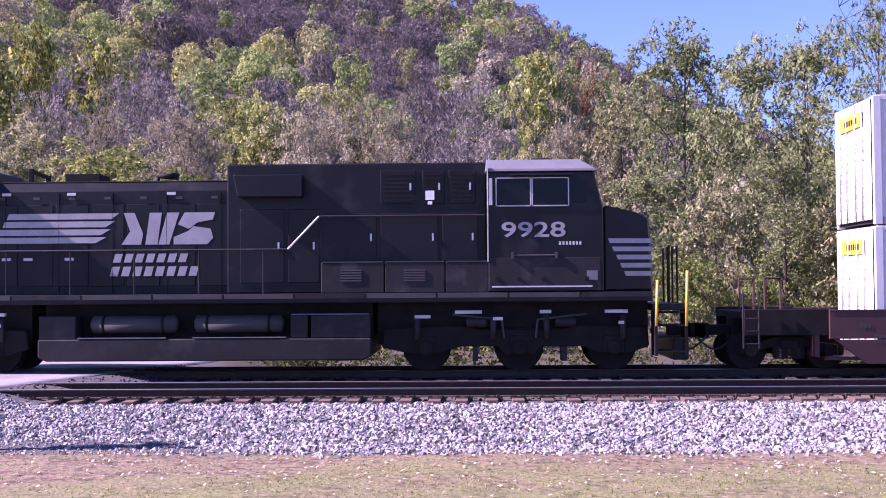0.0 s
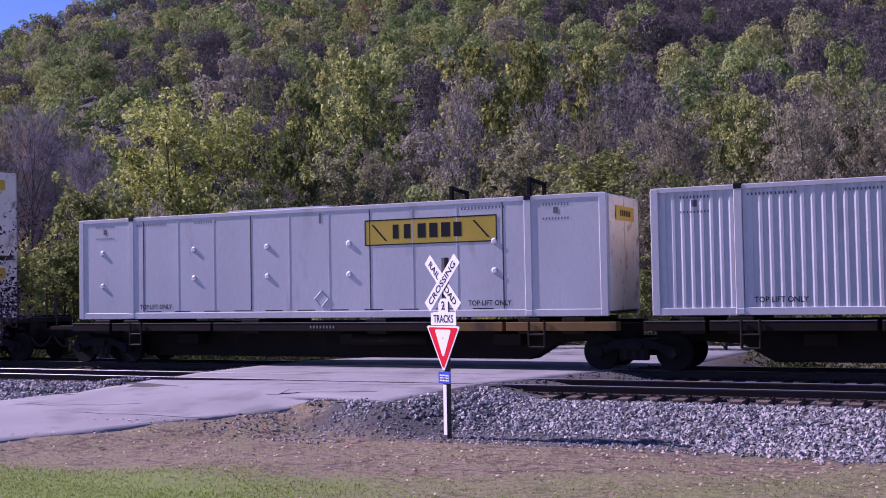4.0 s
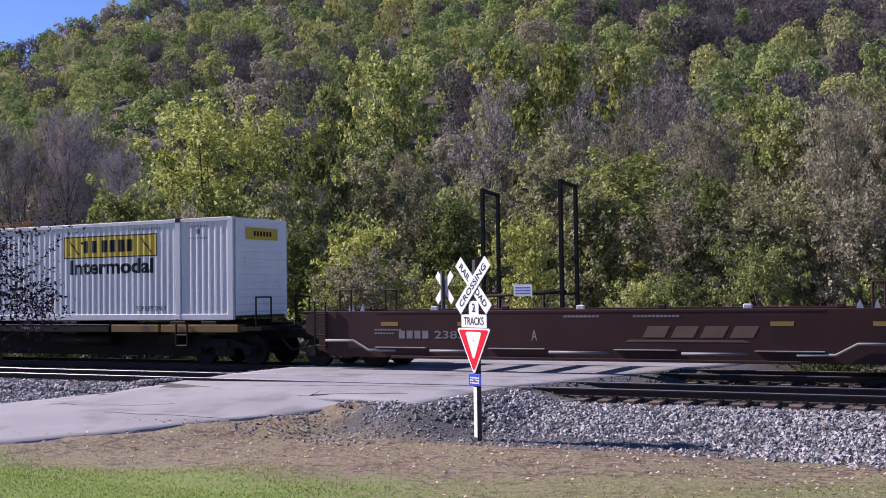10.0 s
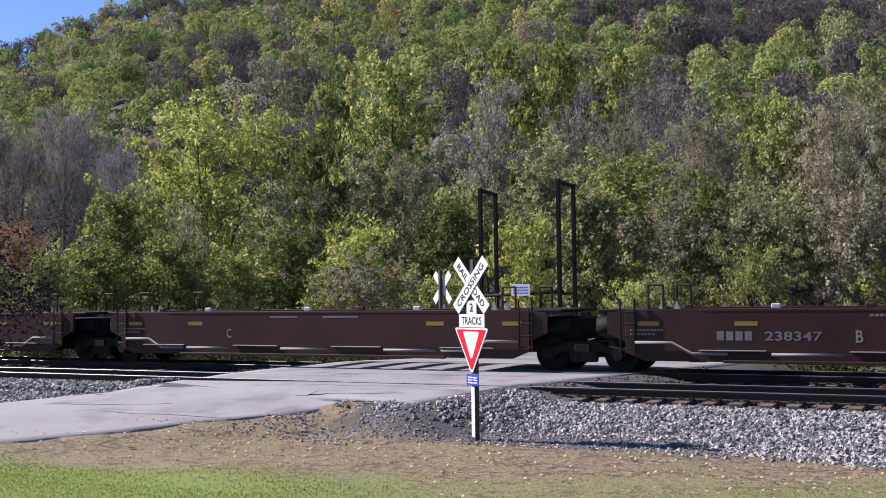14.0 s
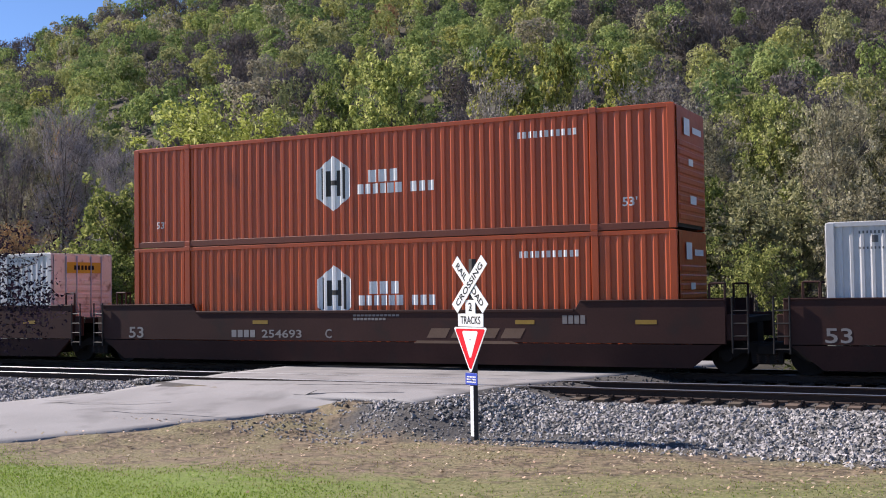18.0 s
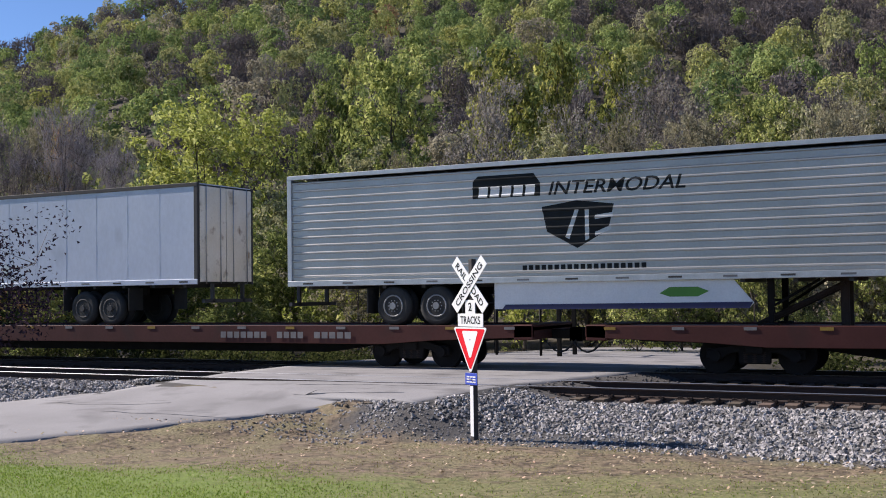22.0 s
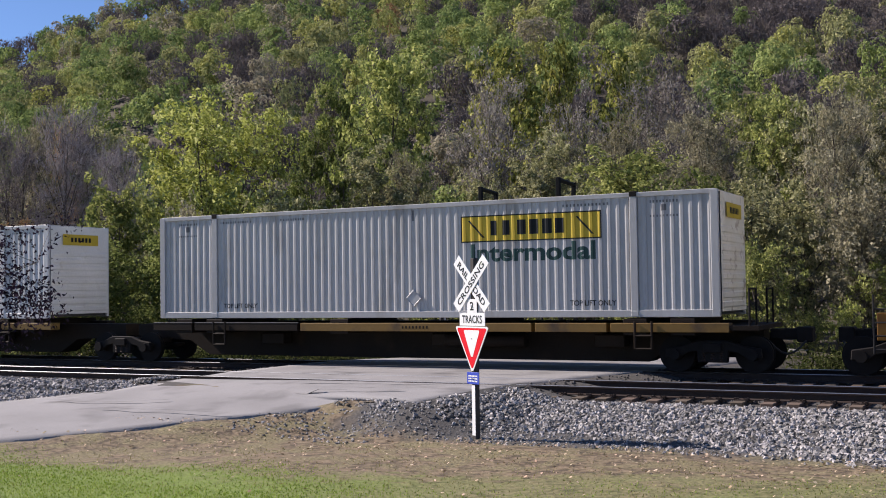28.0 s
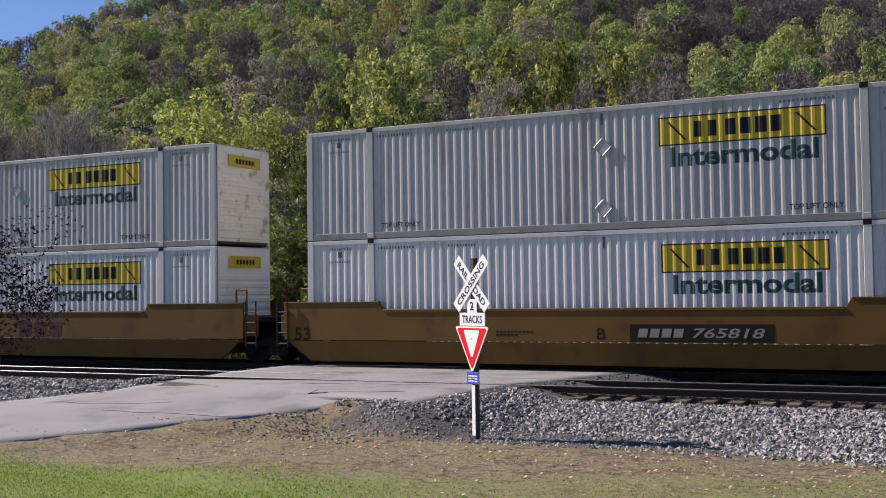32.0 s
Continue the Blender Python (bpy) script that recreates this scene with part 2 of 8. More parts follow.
ORANGE = mat("orange_container", (0.39, 0.06, 0.0135), (0.48, 0.083, 0.019), 0.38, 0, 0.8, 18, 0.0006, c3=(0.2, 0.045, 0.02), stain=0.03, stretch=(1, 1, 0.35))
GRIMESHADERAIL = mat("grimy_shaded_grey_rail", (0.19, 0.185, 0.18), (0.28, 0.27, 0.265), 0.65, 0, 1.2, 18, 0.0006, c3=(0.14, 0.125, 0.11), stain=0.05)
GRIMESHADEORANGE = mat("grimy_shaded_orange_rail", (0.13, 0.03, 0.016), (0.18, 0.042, 0.02), 0.65, 0, 1.2, 18, 0.0006)
BROWN = mat("oxide_brown_well_car", (0.0391, 0.0161, 0.0138), (0.0575, 0.0242, 0.0196), 0.7, 0, 0.8, 18, 0.001, c3=(0.03, 0.018, 0.016), stain=0.08, spec=0.22)
MAROON = mat("maroon_well_car", (0.0414, 0.0126, 0.0138), (0.0633, 0.0218, 0.0207), 0.65, 0, 0.8, 18, 0.001, c3=(0.06, 0.03, 0.028), stain=0.06)
TTYELLOW = mat("faded_yellow_car_paint", (0.12, 0.056, 0.008), (0.17, 0.082, 0.012), 0.65, 0, 0.8, 18, 0.001, c3=(0.09, 0.038, 0.01), stain=0.07, spec=0.3)
PLATYELLOW = mat("grimy_yellow_platform", (0.15, 0.08, 0.012), (0.22, 0.12, 0.018), 0.65, 0, 0.8, 18, 0.001, c3=(0.06, 0.032, 0.012), stain=0.08)
SPINEDARK = mat("grimy_spine_car", (0.012, 0.008, 0.006), (0.024, 0.015, 0.009), 0.75, 0, 0.8, 18, 0.001, c3=(0.03, 0.018, 0.01), stain=0.05, spec=0.2)
FLATRED = mat("faded_red_flatcar", (0.0598, 0.0172, 0.0138), (0.092, 0.0287, 0.023), 0.7, 0, 0.8, 18, 0.001, c3=(0.05, 0.022, 0.018), stain=0.06, spec=0.25)
TRAILERWHITE = mat("white_trailer_skin", (0.576, 0.6, 0.648), (0.648, 0.672, 0.714), 0.45, 0, 0.6, 12, 0.0004, c3=(0.43, 0.44, 0.46), stain=0.0, stretch=(1, 1, 0.5))
TRAILERBLUE = mat("bluish_white_trailer_skin", (0.46, 0.506, 0.598), (0.54, 0.586, 0.678), 0.45, 0, 0.6, 12, 0.0004, c3=(0.34, 0.37, 0.43), stain=0.03, stretch=(1, 1, 0.5))
STAINLESS = mat("stainless_trailer_skin", (0.363, 0.352, 0.343), (0.484, 0.468, 0.457), 0.36, 0.5, 0.8, 16, 0.0004)
RUBBER = mat("tyre_rubber", (0.02, 0.02, 0.02), (0.035, 0.034, 0.032), 0.8, 0, 4, 40, 0.001)
ALLOY = mat("wheel_alloy", (0.2, 0.2, 0.2), (0.3, 0.3, 0.3), 0.5, 0.4, 4, 30)
NAVY = mat("navy_lettering", (0.01, 0.011, 0.06), (0.014, 0.016, 0.085), 0.5, 0, 3, 30)
REDINK = mat("red_lettering", (0.36, 0.012, 0.03), (0.45, 0.02, 0.045), 0.5, 0, 3, 30)
RUST = mat("rusty_steel", (0.022, 0.013, 0.01), (0.042, 0.023, 0.016), 0.85, 0.0, 4, 40, 0.001)
RAILTOP = mat("polished_rail_head", (0.55, 0.55, 0.56), (0.65, 0.65, 0.66), 0.38, 1.0, 3, 40)
TIE = mat("weathered_wooden_tie", (0.085, 0.058, 0.04), (0.15, 0.11, 0.08), 0.85, 0, 2, 30, 0.004, random_tint=0.25)
BALLAST = mat("ballast_stone", (0.215, 0.204, 0.2), (0.43, 0.41, 0.395), 0.85, 0, 3, 40, 0.003, island=0.7, speck=0.6)
ASPHALT = mat("worn_asphalt", (0.22, 0.212, 0.214), (0.31, 0.3, 0.303), 0.85, 0, 0.5, 60, 0.003, c3=(0.15, 0.144, 0.145), stain=0.1, speck=0.75)
BARK = mat("grey_bark", (0.055, 0.045, 0.038), (0.11, 0.095, 0.08), 0.9, 0, 3, 20, 0.01, random_tint=0.25)
SIGNRED = mat("red_sign_sheeting", (0.72, 0.008, 0.018), (0.78, 0.012, 0.024), 0.5, 0, 3, 30, spec=0.2)
SIGNWHITE = mat("white_sign_sheeting", (0.8, 0.8, 0.8), (0.85, 0.85, 0.85), 0.4, 0, 3, 30)
SIGNBLUE = mat("blue_sign_sheeting", (0.03, 0.06, 0.42), (0.04, 0.08, 0.5), 0.4, 0, 3, 30)
WOODPOST = mat("creosoted_post", (0.035, 0.03, 0.03), (0.06, 0.052, 0.05), 0.85, 0, 3, 30, 0.003)
BLACKSTEEL = mat("black_painted_steel", (0.005, 0.005, 0.005), (0.01, 0.01, 0.01), 0.7, 0, 3, 30, spec=0.15)
GALV = mat("galvanised_steel", (0.42, 0.43, 0.44), (0.55, 0.56, 0.57), 0.45, 0.7, 4, 30)
DIMYELLOW = mat("dim_yellow_patch", (0.26, 0.155, 0.018), (0.33, 0.2, 0.025), 0.6, 0, 3, 25)
GRAFFITI = mat("yellow_spray_paint", (0.2, 0.13, 0.018), (0.28, 0.18, 0.025), 0.6, 0, 1, 20)
GRAFGREY = mat("silver_spray_paint", (0.06, 0.054, 0.064), (0.11, 0.103, 0.114), 0.5, 0, 1, 20)
OLDGOLD = mat("faded_gold_lettering", (0.13, 0.075, 0.045), (0.18, 0.105, 0.065), 0.6, 0, 2, 20)
PALEEND = mat("pale_end_wall", (0.72, 0.7, 0.64), (0.82, 0.8, 0.75), 0.55, 0, 1.2, 16, 0.0006, c3=(0.5, 0.45, 0.38), stain=0.0)
PALEGREY = mat("dusty_roof_and_highlight_paint", (0.11, 0.11, 0.125), (0.16, 0.16, 0.18), 0.6, 0, 1.5, 25)
# pale so that sunlit step and platform edges are in the colour
STEPGREY = mat("pale_step_highlight_steel", (0.16, 0.15, 0.145), (0.25, 0.235, 0.23), 0.65, 0, 2, 30)
SEAM = mat("old_tar_seam", (0.1, 0.096, 0.097), (0.15, 0.145, 0.146), 0.8, 0, 3, 40)
TAR = mat("broken_asphalt_edge", (0.03, 0.029, 0.03), (0.06, 0.058, 0.058), 0.9, 0, 3, 40, 0.01, speck=0.6)
PRINT = mat("worn_small_print", (0.16, 0.14, 0.135), (0.24, 0.22, 0.21), 0.6, 0, 3, 30)
NUMBER = mat("worn_car_number", (0.22, 0.2, 0.19), (0.31, 0.29, 0.275), 0.6, 0, 3, 30)
FAINT = mat("faint_grey_print", (0.1, 0.1, 0.105), (0.16, 0.16, 0.165), 0.6, 0, 3, 30)

# ---- ground, road and railway ----
ROAD_R = [(-7.5, 45, -0.5), (-7.0, 31, -0.12), (-7.4, 27.5, -0.012), (-9.25, 21.7, -0.02), (-9.61, 19.65, -0.06), (-10.30, 18.86, -0.17), (-11.71, 19.34, -0.25),
          (-12.63, 18.13, -0.36), (-13.62, 17.31, -0.43), (-14.73, 15.48, -0.51), (-15.89, 13.98, -0.57), (-60, -30, -0.6)]
ROAD_L = [(-16.8, 45, -0.5), (-17.2, 31, -0.12), (-17.8, 27.5, -0.012), (-17.9, 24.4, -0.015), (-17.95, 22.8, -0.02), (-18.3, 21.3, -0.1), (-19.15, 20.0, -0.28),
          (-20.4, 19.4, -0.4), (-21.2, 18.6, -0.47), (-24.5, 16.4, -0.54), (-29, 12.5, -0.6), (-68, -22, -0.6)]
PROFILE = [(-3000, 0.2), (0, 0.2), (6, -0.1), (12, -0.62), (16.5, -0.68), (18.3, -0.66), (20.7, -0.28), (21.2, -0.25), (24.5, -0.27), (29, -0.265), (31, -0.6), (36, -0.7), (3000, -0.7)]
CREST = [(-180, 2), (-40, 3), (-20, 5.5), (-12, 8.8), (-6.6, 12.1), (-2.5, 14.4), (5, 16.5), (20, 18), (35, 16.8), (43.5, 14.3), (48.8, 11.7), (60, 8), (90, 3), (180, 2)]


def smooth01(v):
    v = np.clip(v, 0, 1)
    return v * v * (3 - 2 * v)


def hill(x, y):
    """The height of the wooded hill beyond the tracks."""
    r, az = np.hypot(x, y), np.degrees(np.arctan2(-x, y))
    top = 330 * np.tan(np.radians(np.interp(az, [a for a, _ in CREST], [b for _, b in CREST]))) - 6
    rise = np.clip((r - 75) / 255, 0, 1) ** 1.12
    fall = np.clip((r - 330) / 900, 0, 1)
    return np.where(y > 20, top * (rise - 0.5 * fall), 0.0)


def road_height(x, y):
    """The road's height at, or nearest to, points: level across from edge to edge."""
    best, zr = np.full(x.shape, 1e9), np.zeros(x.shape)
    for (l0, r0, l1, r1) in zip(ROAD_L[:-1], ROAD_R[:-1], ROAD_L[1:], ROAD_R[1:]):
        a, b = (np.array(l0) + r0) / 2, (np.array(l1) + r1) / 2
        t = np.clip(((x - a[0]) * (b[0] - a[0]) + (y - a[1]) * (b[1] - a[1])) / ((b[0] - a[0]) ** 2 + (b[1] - a[1]) ** 2), 0, 1)
        lx, ly, lz = [l0[k] + (l1[k] - l0[k]) * t for k in range(3)]
        cx, cy, cz = [r0[k] + (r1[k] - r0[k]) * t for k in range(3)]
        u = np.clip(((x - lx) * (cx - lx) + (y - ly) * (cy - ly)) / ((cx - lx) ** 2 + (cy - ly) ** 2), 0, 1)
        d = np.hypot(x - lx - u * (cx - lx), y - ly - u * (cy - ly))
        zr = np.where(d < best, lz + u * (cz - lz), zr)
        best = np.minimum(d, best)
    return zr


def road_gap(x, y):
    """Distance from the road's two edge lines: positive outside."""
    ring = ROAD_L + ROAD_R[::-1]
    inside, near = np.zeros(x.shape, dtype=bool), np.full(x.shape, 1e9)
    for (ax, ay, _), (bx, by, _) in zip(ring, ring[1:] + ring[:1]):
        cross = (ay > y) != (by > y)
        xi = ax + (y - ay) * (bx - ax) / (by - ay if by != ay else 1e-9)
        inside ^= cross & (x < xi)
        t = np.clip(((x - ax) * (bx - ax) + (y - ay) * (by - ay)) / ((bx - ax) ** 2 + (by - ay) ** 2), 0, 1)
        near = np.minimum(near, np.hypot(x - ax - t * (bx - ax), y - ay - t * (by - ay)))
    return np.where(inside, -near, near)


def land(x, y):
    """The height of the ground at arrays x, y."""
    x, y = np.asarray(x, dtype=float), np.asarray(y, dtype=float)
    z = np.interp(y, [a for a, _ in PROFILE], [b for _, b in PROFILE])
    z = z + 0.035 * np.sin(x * 0.9 + 1.3) * np.sin(y * 0.8) * (np.abs(y - 25) > 7.5)
    zr = road_height(x, y)
    w = smooth01((1.5 - road_gap(x, y)) / 1.5)
    return z * (1 - w) + (zr - 0.012) * w + hill(x, y)


def ground_material():
    m = bpy.data.materials.new("lawn_dirt_and_ballast_bed")
    m.use_nodes = True
    nt = m.node_tree
    b = nt.nodes["Principled BSDF"]
    b.inputs["Roughness"].default_value = 0.95
    tc, sep = nt.nodes.new("ShaderNodeTexCoord"), nt.nodes.new("ShaderNodeSeparateXYZ")
    nt.links.new(tc.outputs["Object"], sep.inputs[0])

    def tex(s, d=5.0):
        n = nt.nodes.new("ShaderNodeTexNoise")
        n.inputs["Scale"].default_value, n.inputs["Detail"].default_value = s, d
        nt.links.new(tc.outputs["Object"], n.inputs["Vector"])
        return n.outputs[0]

    def math_node(op, a, c):
        n = nt.nodes.new("ShaderNodeMath")
        n.operation = op
        for i, v in enumerate((a, c)):
            if isinstance(v, (int, float)):
                n.inputs[i].default_value = v
            else:
                nt.links.new(v, n.inputs[i])
        return n.outputs[0]

    def rng(src, lo, hi):
        r = nt.nodes.new("ShaderNodeMapRange")
        r.interpolation_type = "SMOOTHSTEP"
        r.inputs["From Min"].default_value, r.inputs["From Max"].default_value = lo, hi
        nt.links.new(src, r.inputs["Value"])
        return r.outputs[0]

    def blend(f, a, c):
        x = nt.nodes.new("ShaderNodeMix")
        x.data_type = "RGBA"
        for sock, val in ((x.inputs[0], f), (x.inputs[6], a), (x.inputs[7], c)):
            if isinstance(val, tuple):
                sock.default_value = (*val, 1)
            else:
                nt.links.new(val, sock)
        return x.outputs[2]
    wob = math_node("MULTIPLY", math_node("SUBTRACT", tex(0.35), 0.5), 2.6)
    y = math_node("ADD", sep.outputs["Y"], wob)
    # the lawn is greener nearer the camera and towards the road
    yg = math_node("ADD", y, math_node("MULTIPLY", math_node("MINIMUM", math_node("MAXIMUM", math_node("ADD", sep.outputs["X"], 9.0), 0.0), 7.0), -0.42))
    fine = tex(14, 8)
    lawn = blend(fine, (0.075, 0.12, 0.014), (0.19, 0.25, 0.045))
    soil = blend(rng(tex(7, 10), 0.34, 0.66), (0.066, 0.046, 0.027), (0.215, 0.16, 0.1))
    straw = blend(rng(tex(22, 8), 0.3, 0.7), (0.085, 0.072, 0.036), (0.24, 0.2, 0.105))
    dry = blend(rng(tex(1.9, 8), 0.42, 0.62), soil, straw)
    # bed colour darkened to stand for the shade in gaps between stones
    gravel = blend(tex(26, 6), (0.022, 0.02, 0.02), (0.11, 0.104, 0.1))
    wood = blend(tex(2.2, 8), (0.035, 0.03, 0.018), (0.075, 0.06, 0.04))
    # to the east the lawn is thin and dry
    thin = math_node("MULTIPLY", rng(sep.outputs["X"], -9.5, -6.0), math_node("ADD", 0.45, math_node("MULTIPLY", tex(0.9, 6), 0.6)))
    col = blend(math_node("MAXIMUM", thin, rng(math_node("ADD", yg, math_node("MULTIPLY", math_node("SUBTRACT", tex(3.0, 6), 0.5), 3.0)), 11.9, 14.0)), lawn, dry)
    yb = math_node("ADD", sep.outputs["Y"], math_node("MULTIPLY", math_node("SUBTRACT", tex(1.2), 0.5), 1.6))
    # gravel lies along the tracks but not on the dirt verge beside the road
    xw = math_node("ADD", sep.outputs["X"], math_node("MULTIPLY", math_node("SUBTRACT", tex(1.6), 0.5), 1.5))
    verge = math_node("MULTIPLY", rng(xw, -17.6, -17.0), math_node("SUBTRACT", 1.0, rng(xw, -11.9, -11.1)))
    verge = math_node("MULTIPLY", verge, math_node("SUBTRACT", 1.0, rng(sep.outputs["Y"], 20.4, 21.0)))
    col = blend(math_node("MULTIPLY", rng(yb, 17.2, 18.3), math_node("SUBTRACT", 1.0, verge)), col, gravel)
    # from the near track on, the bed has its own dark colours
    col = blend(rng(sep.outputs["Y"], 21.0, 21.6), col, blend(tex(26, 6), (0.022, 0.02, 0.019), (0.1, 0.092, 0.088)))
    col = blend(rng(yb, 30.6, 31.6), col, wood)
    nt.links.new(col, b.inputs["Base Color"])
    bp = nt.nodes.new("ShaderNodeBump")
    bp.inputs["Distance"].default_value = 0.03
    nt.links.new(fine, bp.inputs["Height"])
    nt.links.new(bp.outputs[0], b.inputs["Normal"])
    return m


def build_ground():
    xs = np.concatenate([np.linspace(-3000, -520, 14), np.linspace(-500, -60, 45), np.linspace(-50, -30.5, 14), np.arange(-30, 14, 0.4), np.linspace(14.5, 40, 14), np.linspace(50, 400, 36), np.linspace(450, 3000, 12)])
    ys = np.concatenate([np.linspace(-3000, -60, 14), np.linspace(-40, 8, 13), np.arange(8.6, 38, 0.3), np.linspace(39, 70, 14), np.linspace(75, 400, 60), np.linspace(430, 3000, 18)])
    gx, gy = np.meshgrid(xs, ys)
    gz = land(gx, gy)
    n, k = len(xs), len(ys)
    i = (np.arange(k - 1)[:, None] * n + np.arange(n - 1)[None, :]).ravel()
    me = array_mesh("ground", np.c_[gx.ravel(), gy.ravel(), gz.ravel()], np.c_[i, i + 1, i + n + 1, i + n], [ground_material()], smooth=True)
    tagged(new("ground", me), "patchy green lawn, dry dirt and gravel rising to a hill", "ground", kind="structure")


def build_road():
    cuts = [0.0, 0.012, 0.06] + [0.06 + 0.88 * k / 9 for k in range(1, 10)] + [0.988, 1.0]
    across, along, verts = len(cuts) - 1, 5, []
    for (l0, r0, l1, r1) in zip(ROAD_L[:-1], ROAD_R[:-1], ROAD_L[1:], ROAD_R[1:]):
        for s in range(along):
            t = s / along
            l, r = np.array(l0) * (1 - t) + np.array(l1) * t, np.array(r0) * (1 - t) + np.array(r1) * t
            for j, u in enumerate(cuts):
                p = l * (1 - u) + r * u
                wob = 0.14 * noise.noise((p[0] * 1.3, p[1] * 1.3, 0.3)) if j < 2 or j > across - 2 else 0
                rise = 0.05 * (1 - (2 * u - 1) ** 2) * (abs(p[1] - 24.5) > 4)
                verts.append((p[0] + wob, p[1] + wob, p[2] + rise + (-0.2 if j in (0, across) else 0.012)))
    w = across + 1
    rows = len(verts) // w
    i = (np.arange(rows - 1)[:, None] * w + np.arange(across)[None, :]).ravel()
    me = array_mesh("road", verts, np.c_[i, i + w, i + w + 1, i + 1], [ASPHALT], smooth=True)
    road = tagged(new("road", me), "worn grey asphalt lane humping over the railway", "road", kind="structure")
    part("broken_edge", road_edge(), TAR, road, "ragged black asphalt edge")
    # thin dark cracks and seams
    for k, (x, y0, n) in enumerate(((-16.0, 23.6, 20), (-14.5, 20.9, 16), (-16.5, 25.0, 22), (-13.6, 19.6, 9), (-19.5, 18.4, 12), (-17.0, 17.4, 12), (-15.8, 28.6, 18))):
        bm = bmesh.new()
        prev = None
        for s in range(n):
            px, py = x + s * 0.3, y0 + 0.25 * noise.noise((s * 0.35, k * 3.1, 0)) + 0.02 * s
            pz = float(land(np.array([px]), np.array([py]))[0]) + (0.125 if abs(py - 24.5) > 4 else 0.087)
            h = 0.02 + 0.03 * abs(noise.noise((s * 0.6, k, 9.0)))
            cur = [bm.verts.new((px, py + h, pz)), bm.verts.new((px, py - h, pz))]
            if prev:
                bm.faces.new((prev[0], prev[1], cur[1], cur[0]))
            prev = cur
        part("tar_seam", bm, SEAM, road, "dark tar seam")


def road_edge():
    """The broken dark edge of the road above the ballast."""
    bm = bmesh.new()
    prev = None
    pts = ROAD_R[3:7]
    for (a, b) in zip(pts[:-1], pts[1:]):
        n = max(3, int(math.dist(a, b) / 0.22))
        for i in range(n):
            p = np.array(a) * (1 - i / n) + np.array(b) * (i / n)
            w = 0.16 + 0.3 * noise.noise((p[0] * 2.3, p[1] * 2.3, 4.0))
            d = np.array((b[1] - a[1], a[0] - b[0])) / max(1e-6, math.dist(a[:2], b[:2])) * -1
            o = p[:2] + d * (0.12 + abs(w))
            z2 = float(land(np.array([o[0]]), np.array([o[1]]))[0]) + 0.02
            cur = [bm.verts.new((p[0] - d[0] * 0.2, p[1] - d[1] * 0.2, p[2] + 0.03)), bm.verts.new((p[0] + d[0] * 0.1, p[1] + d[1] * 0.1, p[2] + 0.01)), bm.verts.new((o[0], o[1], z2))]
            if prev:
                for j in range(2):
                    bm.faces.new((prev[j], prev[j + 1], cur[j + 1], cur[j]))
            prev = cur
    return bm


RAIL = [(-0.07, -0.172), (0.07, -0.172), (0.07, -0.16), (0.012, -0.14), (0.012, -0.045), (0.036, -0.032), (0.036, -0.006), (0.028, 0.0),
        (-0.028, 0.0), (-0.036, -0.006), (-0.036, -0.032), (-0.012, -0.045), (-0.012, -0.14), (-0.07, -0.16)]
NEAR_TRACK, FAR_TRACK = 22.25, 26.61


def build_track(yc, label, ties_from, ties_to):
    track = thing("railway_track", label, "railway track", "railway tracks", pose(0, yc, 0), "structure")
    for side in (-0.755, 0.755):
        bm = bmesh.new()
        pts = [(side + a, b) for a, b in RAIL]
        xs = [-600, -60] + [-30 + 10 * i for i in range(6)] + [60, 600]
        rings = [[bm.verts.new((x, a, b)) for a, b in pts] for x in xs]
        n = len(pts)
        for r0, r1 in zip(rings[:-1], rings[1:]):
            for i in range(n):
                f = bm.faces.new((r0[i], r0[(i + 1) % n], r1[(i + 1) % n], r1[i]))
                f.material_index = 1 if i in (6, 7, 8) else 0
        bmesh.ops.recalc_face_normals(bm, faces=bm.faces[:])
        me = mesh_of("rail", bm, RUST, fix=False)
        me.materials.append(RAILTOP)
        part("rail", me, None, track, "rusty steel rail with a polished head")
    tb = bmesh.new()
    box(tb, -0.115, 0.115, -1.29, 1.29, -0.36, -0.182)
    tie_me = mesh_of("tie", tb, TIE, bevel=0.008)
    pb = bmesh.new()
    for side in (-0.755, 0.755):
        box(pb, -0.1, 0.1, side - 0.17, side + 0.17, -0.184, -0.168)
        for sx in (-0.06, 0.06):
            for sy in (-0.1, 0.1):
                box(pb, sx - 0.015, sx + 0.015, side + sy - 0.02, side + sy + 0.02, -0.17, -0.135)
        for s in (-1, 1):
            box(pb, 0.115 * s - 0.02, 0.115 * s + 0.02, side - 0.12, side + 0.12, -0.21, -0.135)
    plate_me = mesh_of("tie_plate", pb, RUST)
    rnd = random.Random(5)
    x = ties_from
    while x < ties_to:
        if not -18.0 < x < -9.3:
            m = pose(x + rnd.uniform(-0.03, 0.03), rnd.uniform(-0.05, 0.05), rnd.uniform(-0.008, 0.004), 0, 0, rnd.uniform(-1.5, 1.5))
            t = part("tie", tie_me, None, track, at=m)
            part("tie_plate", plate_me, None, t)
        x += 0.52
    return track


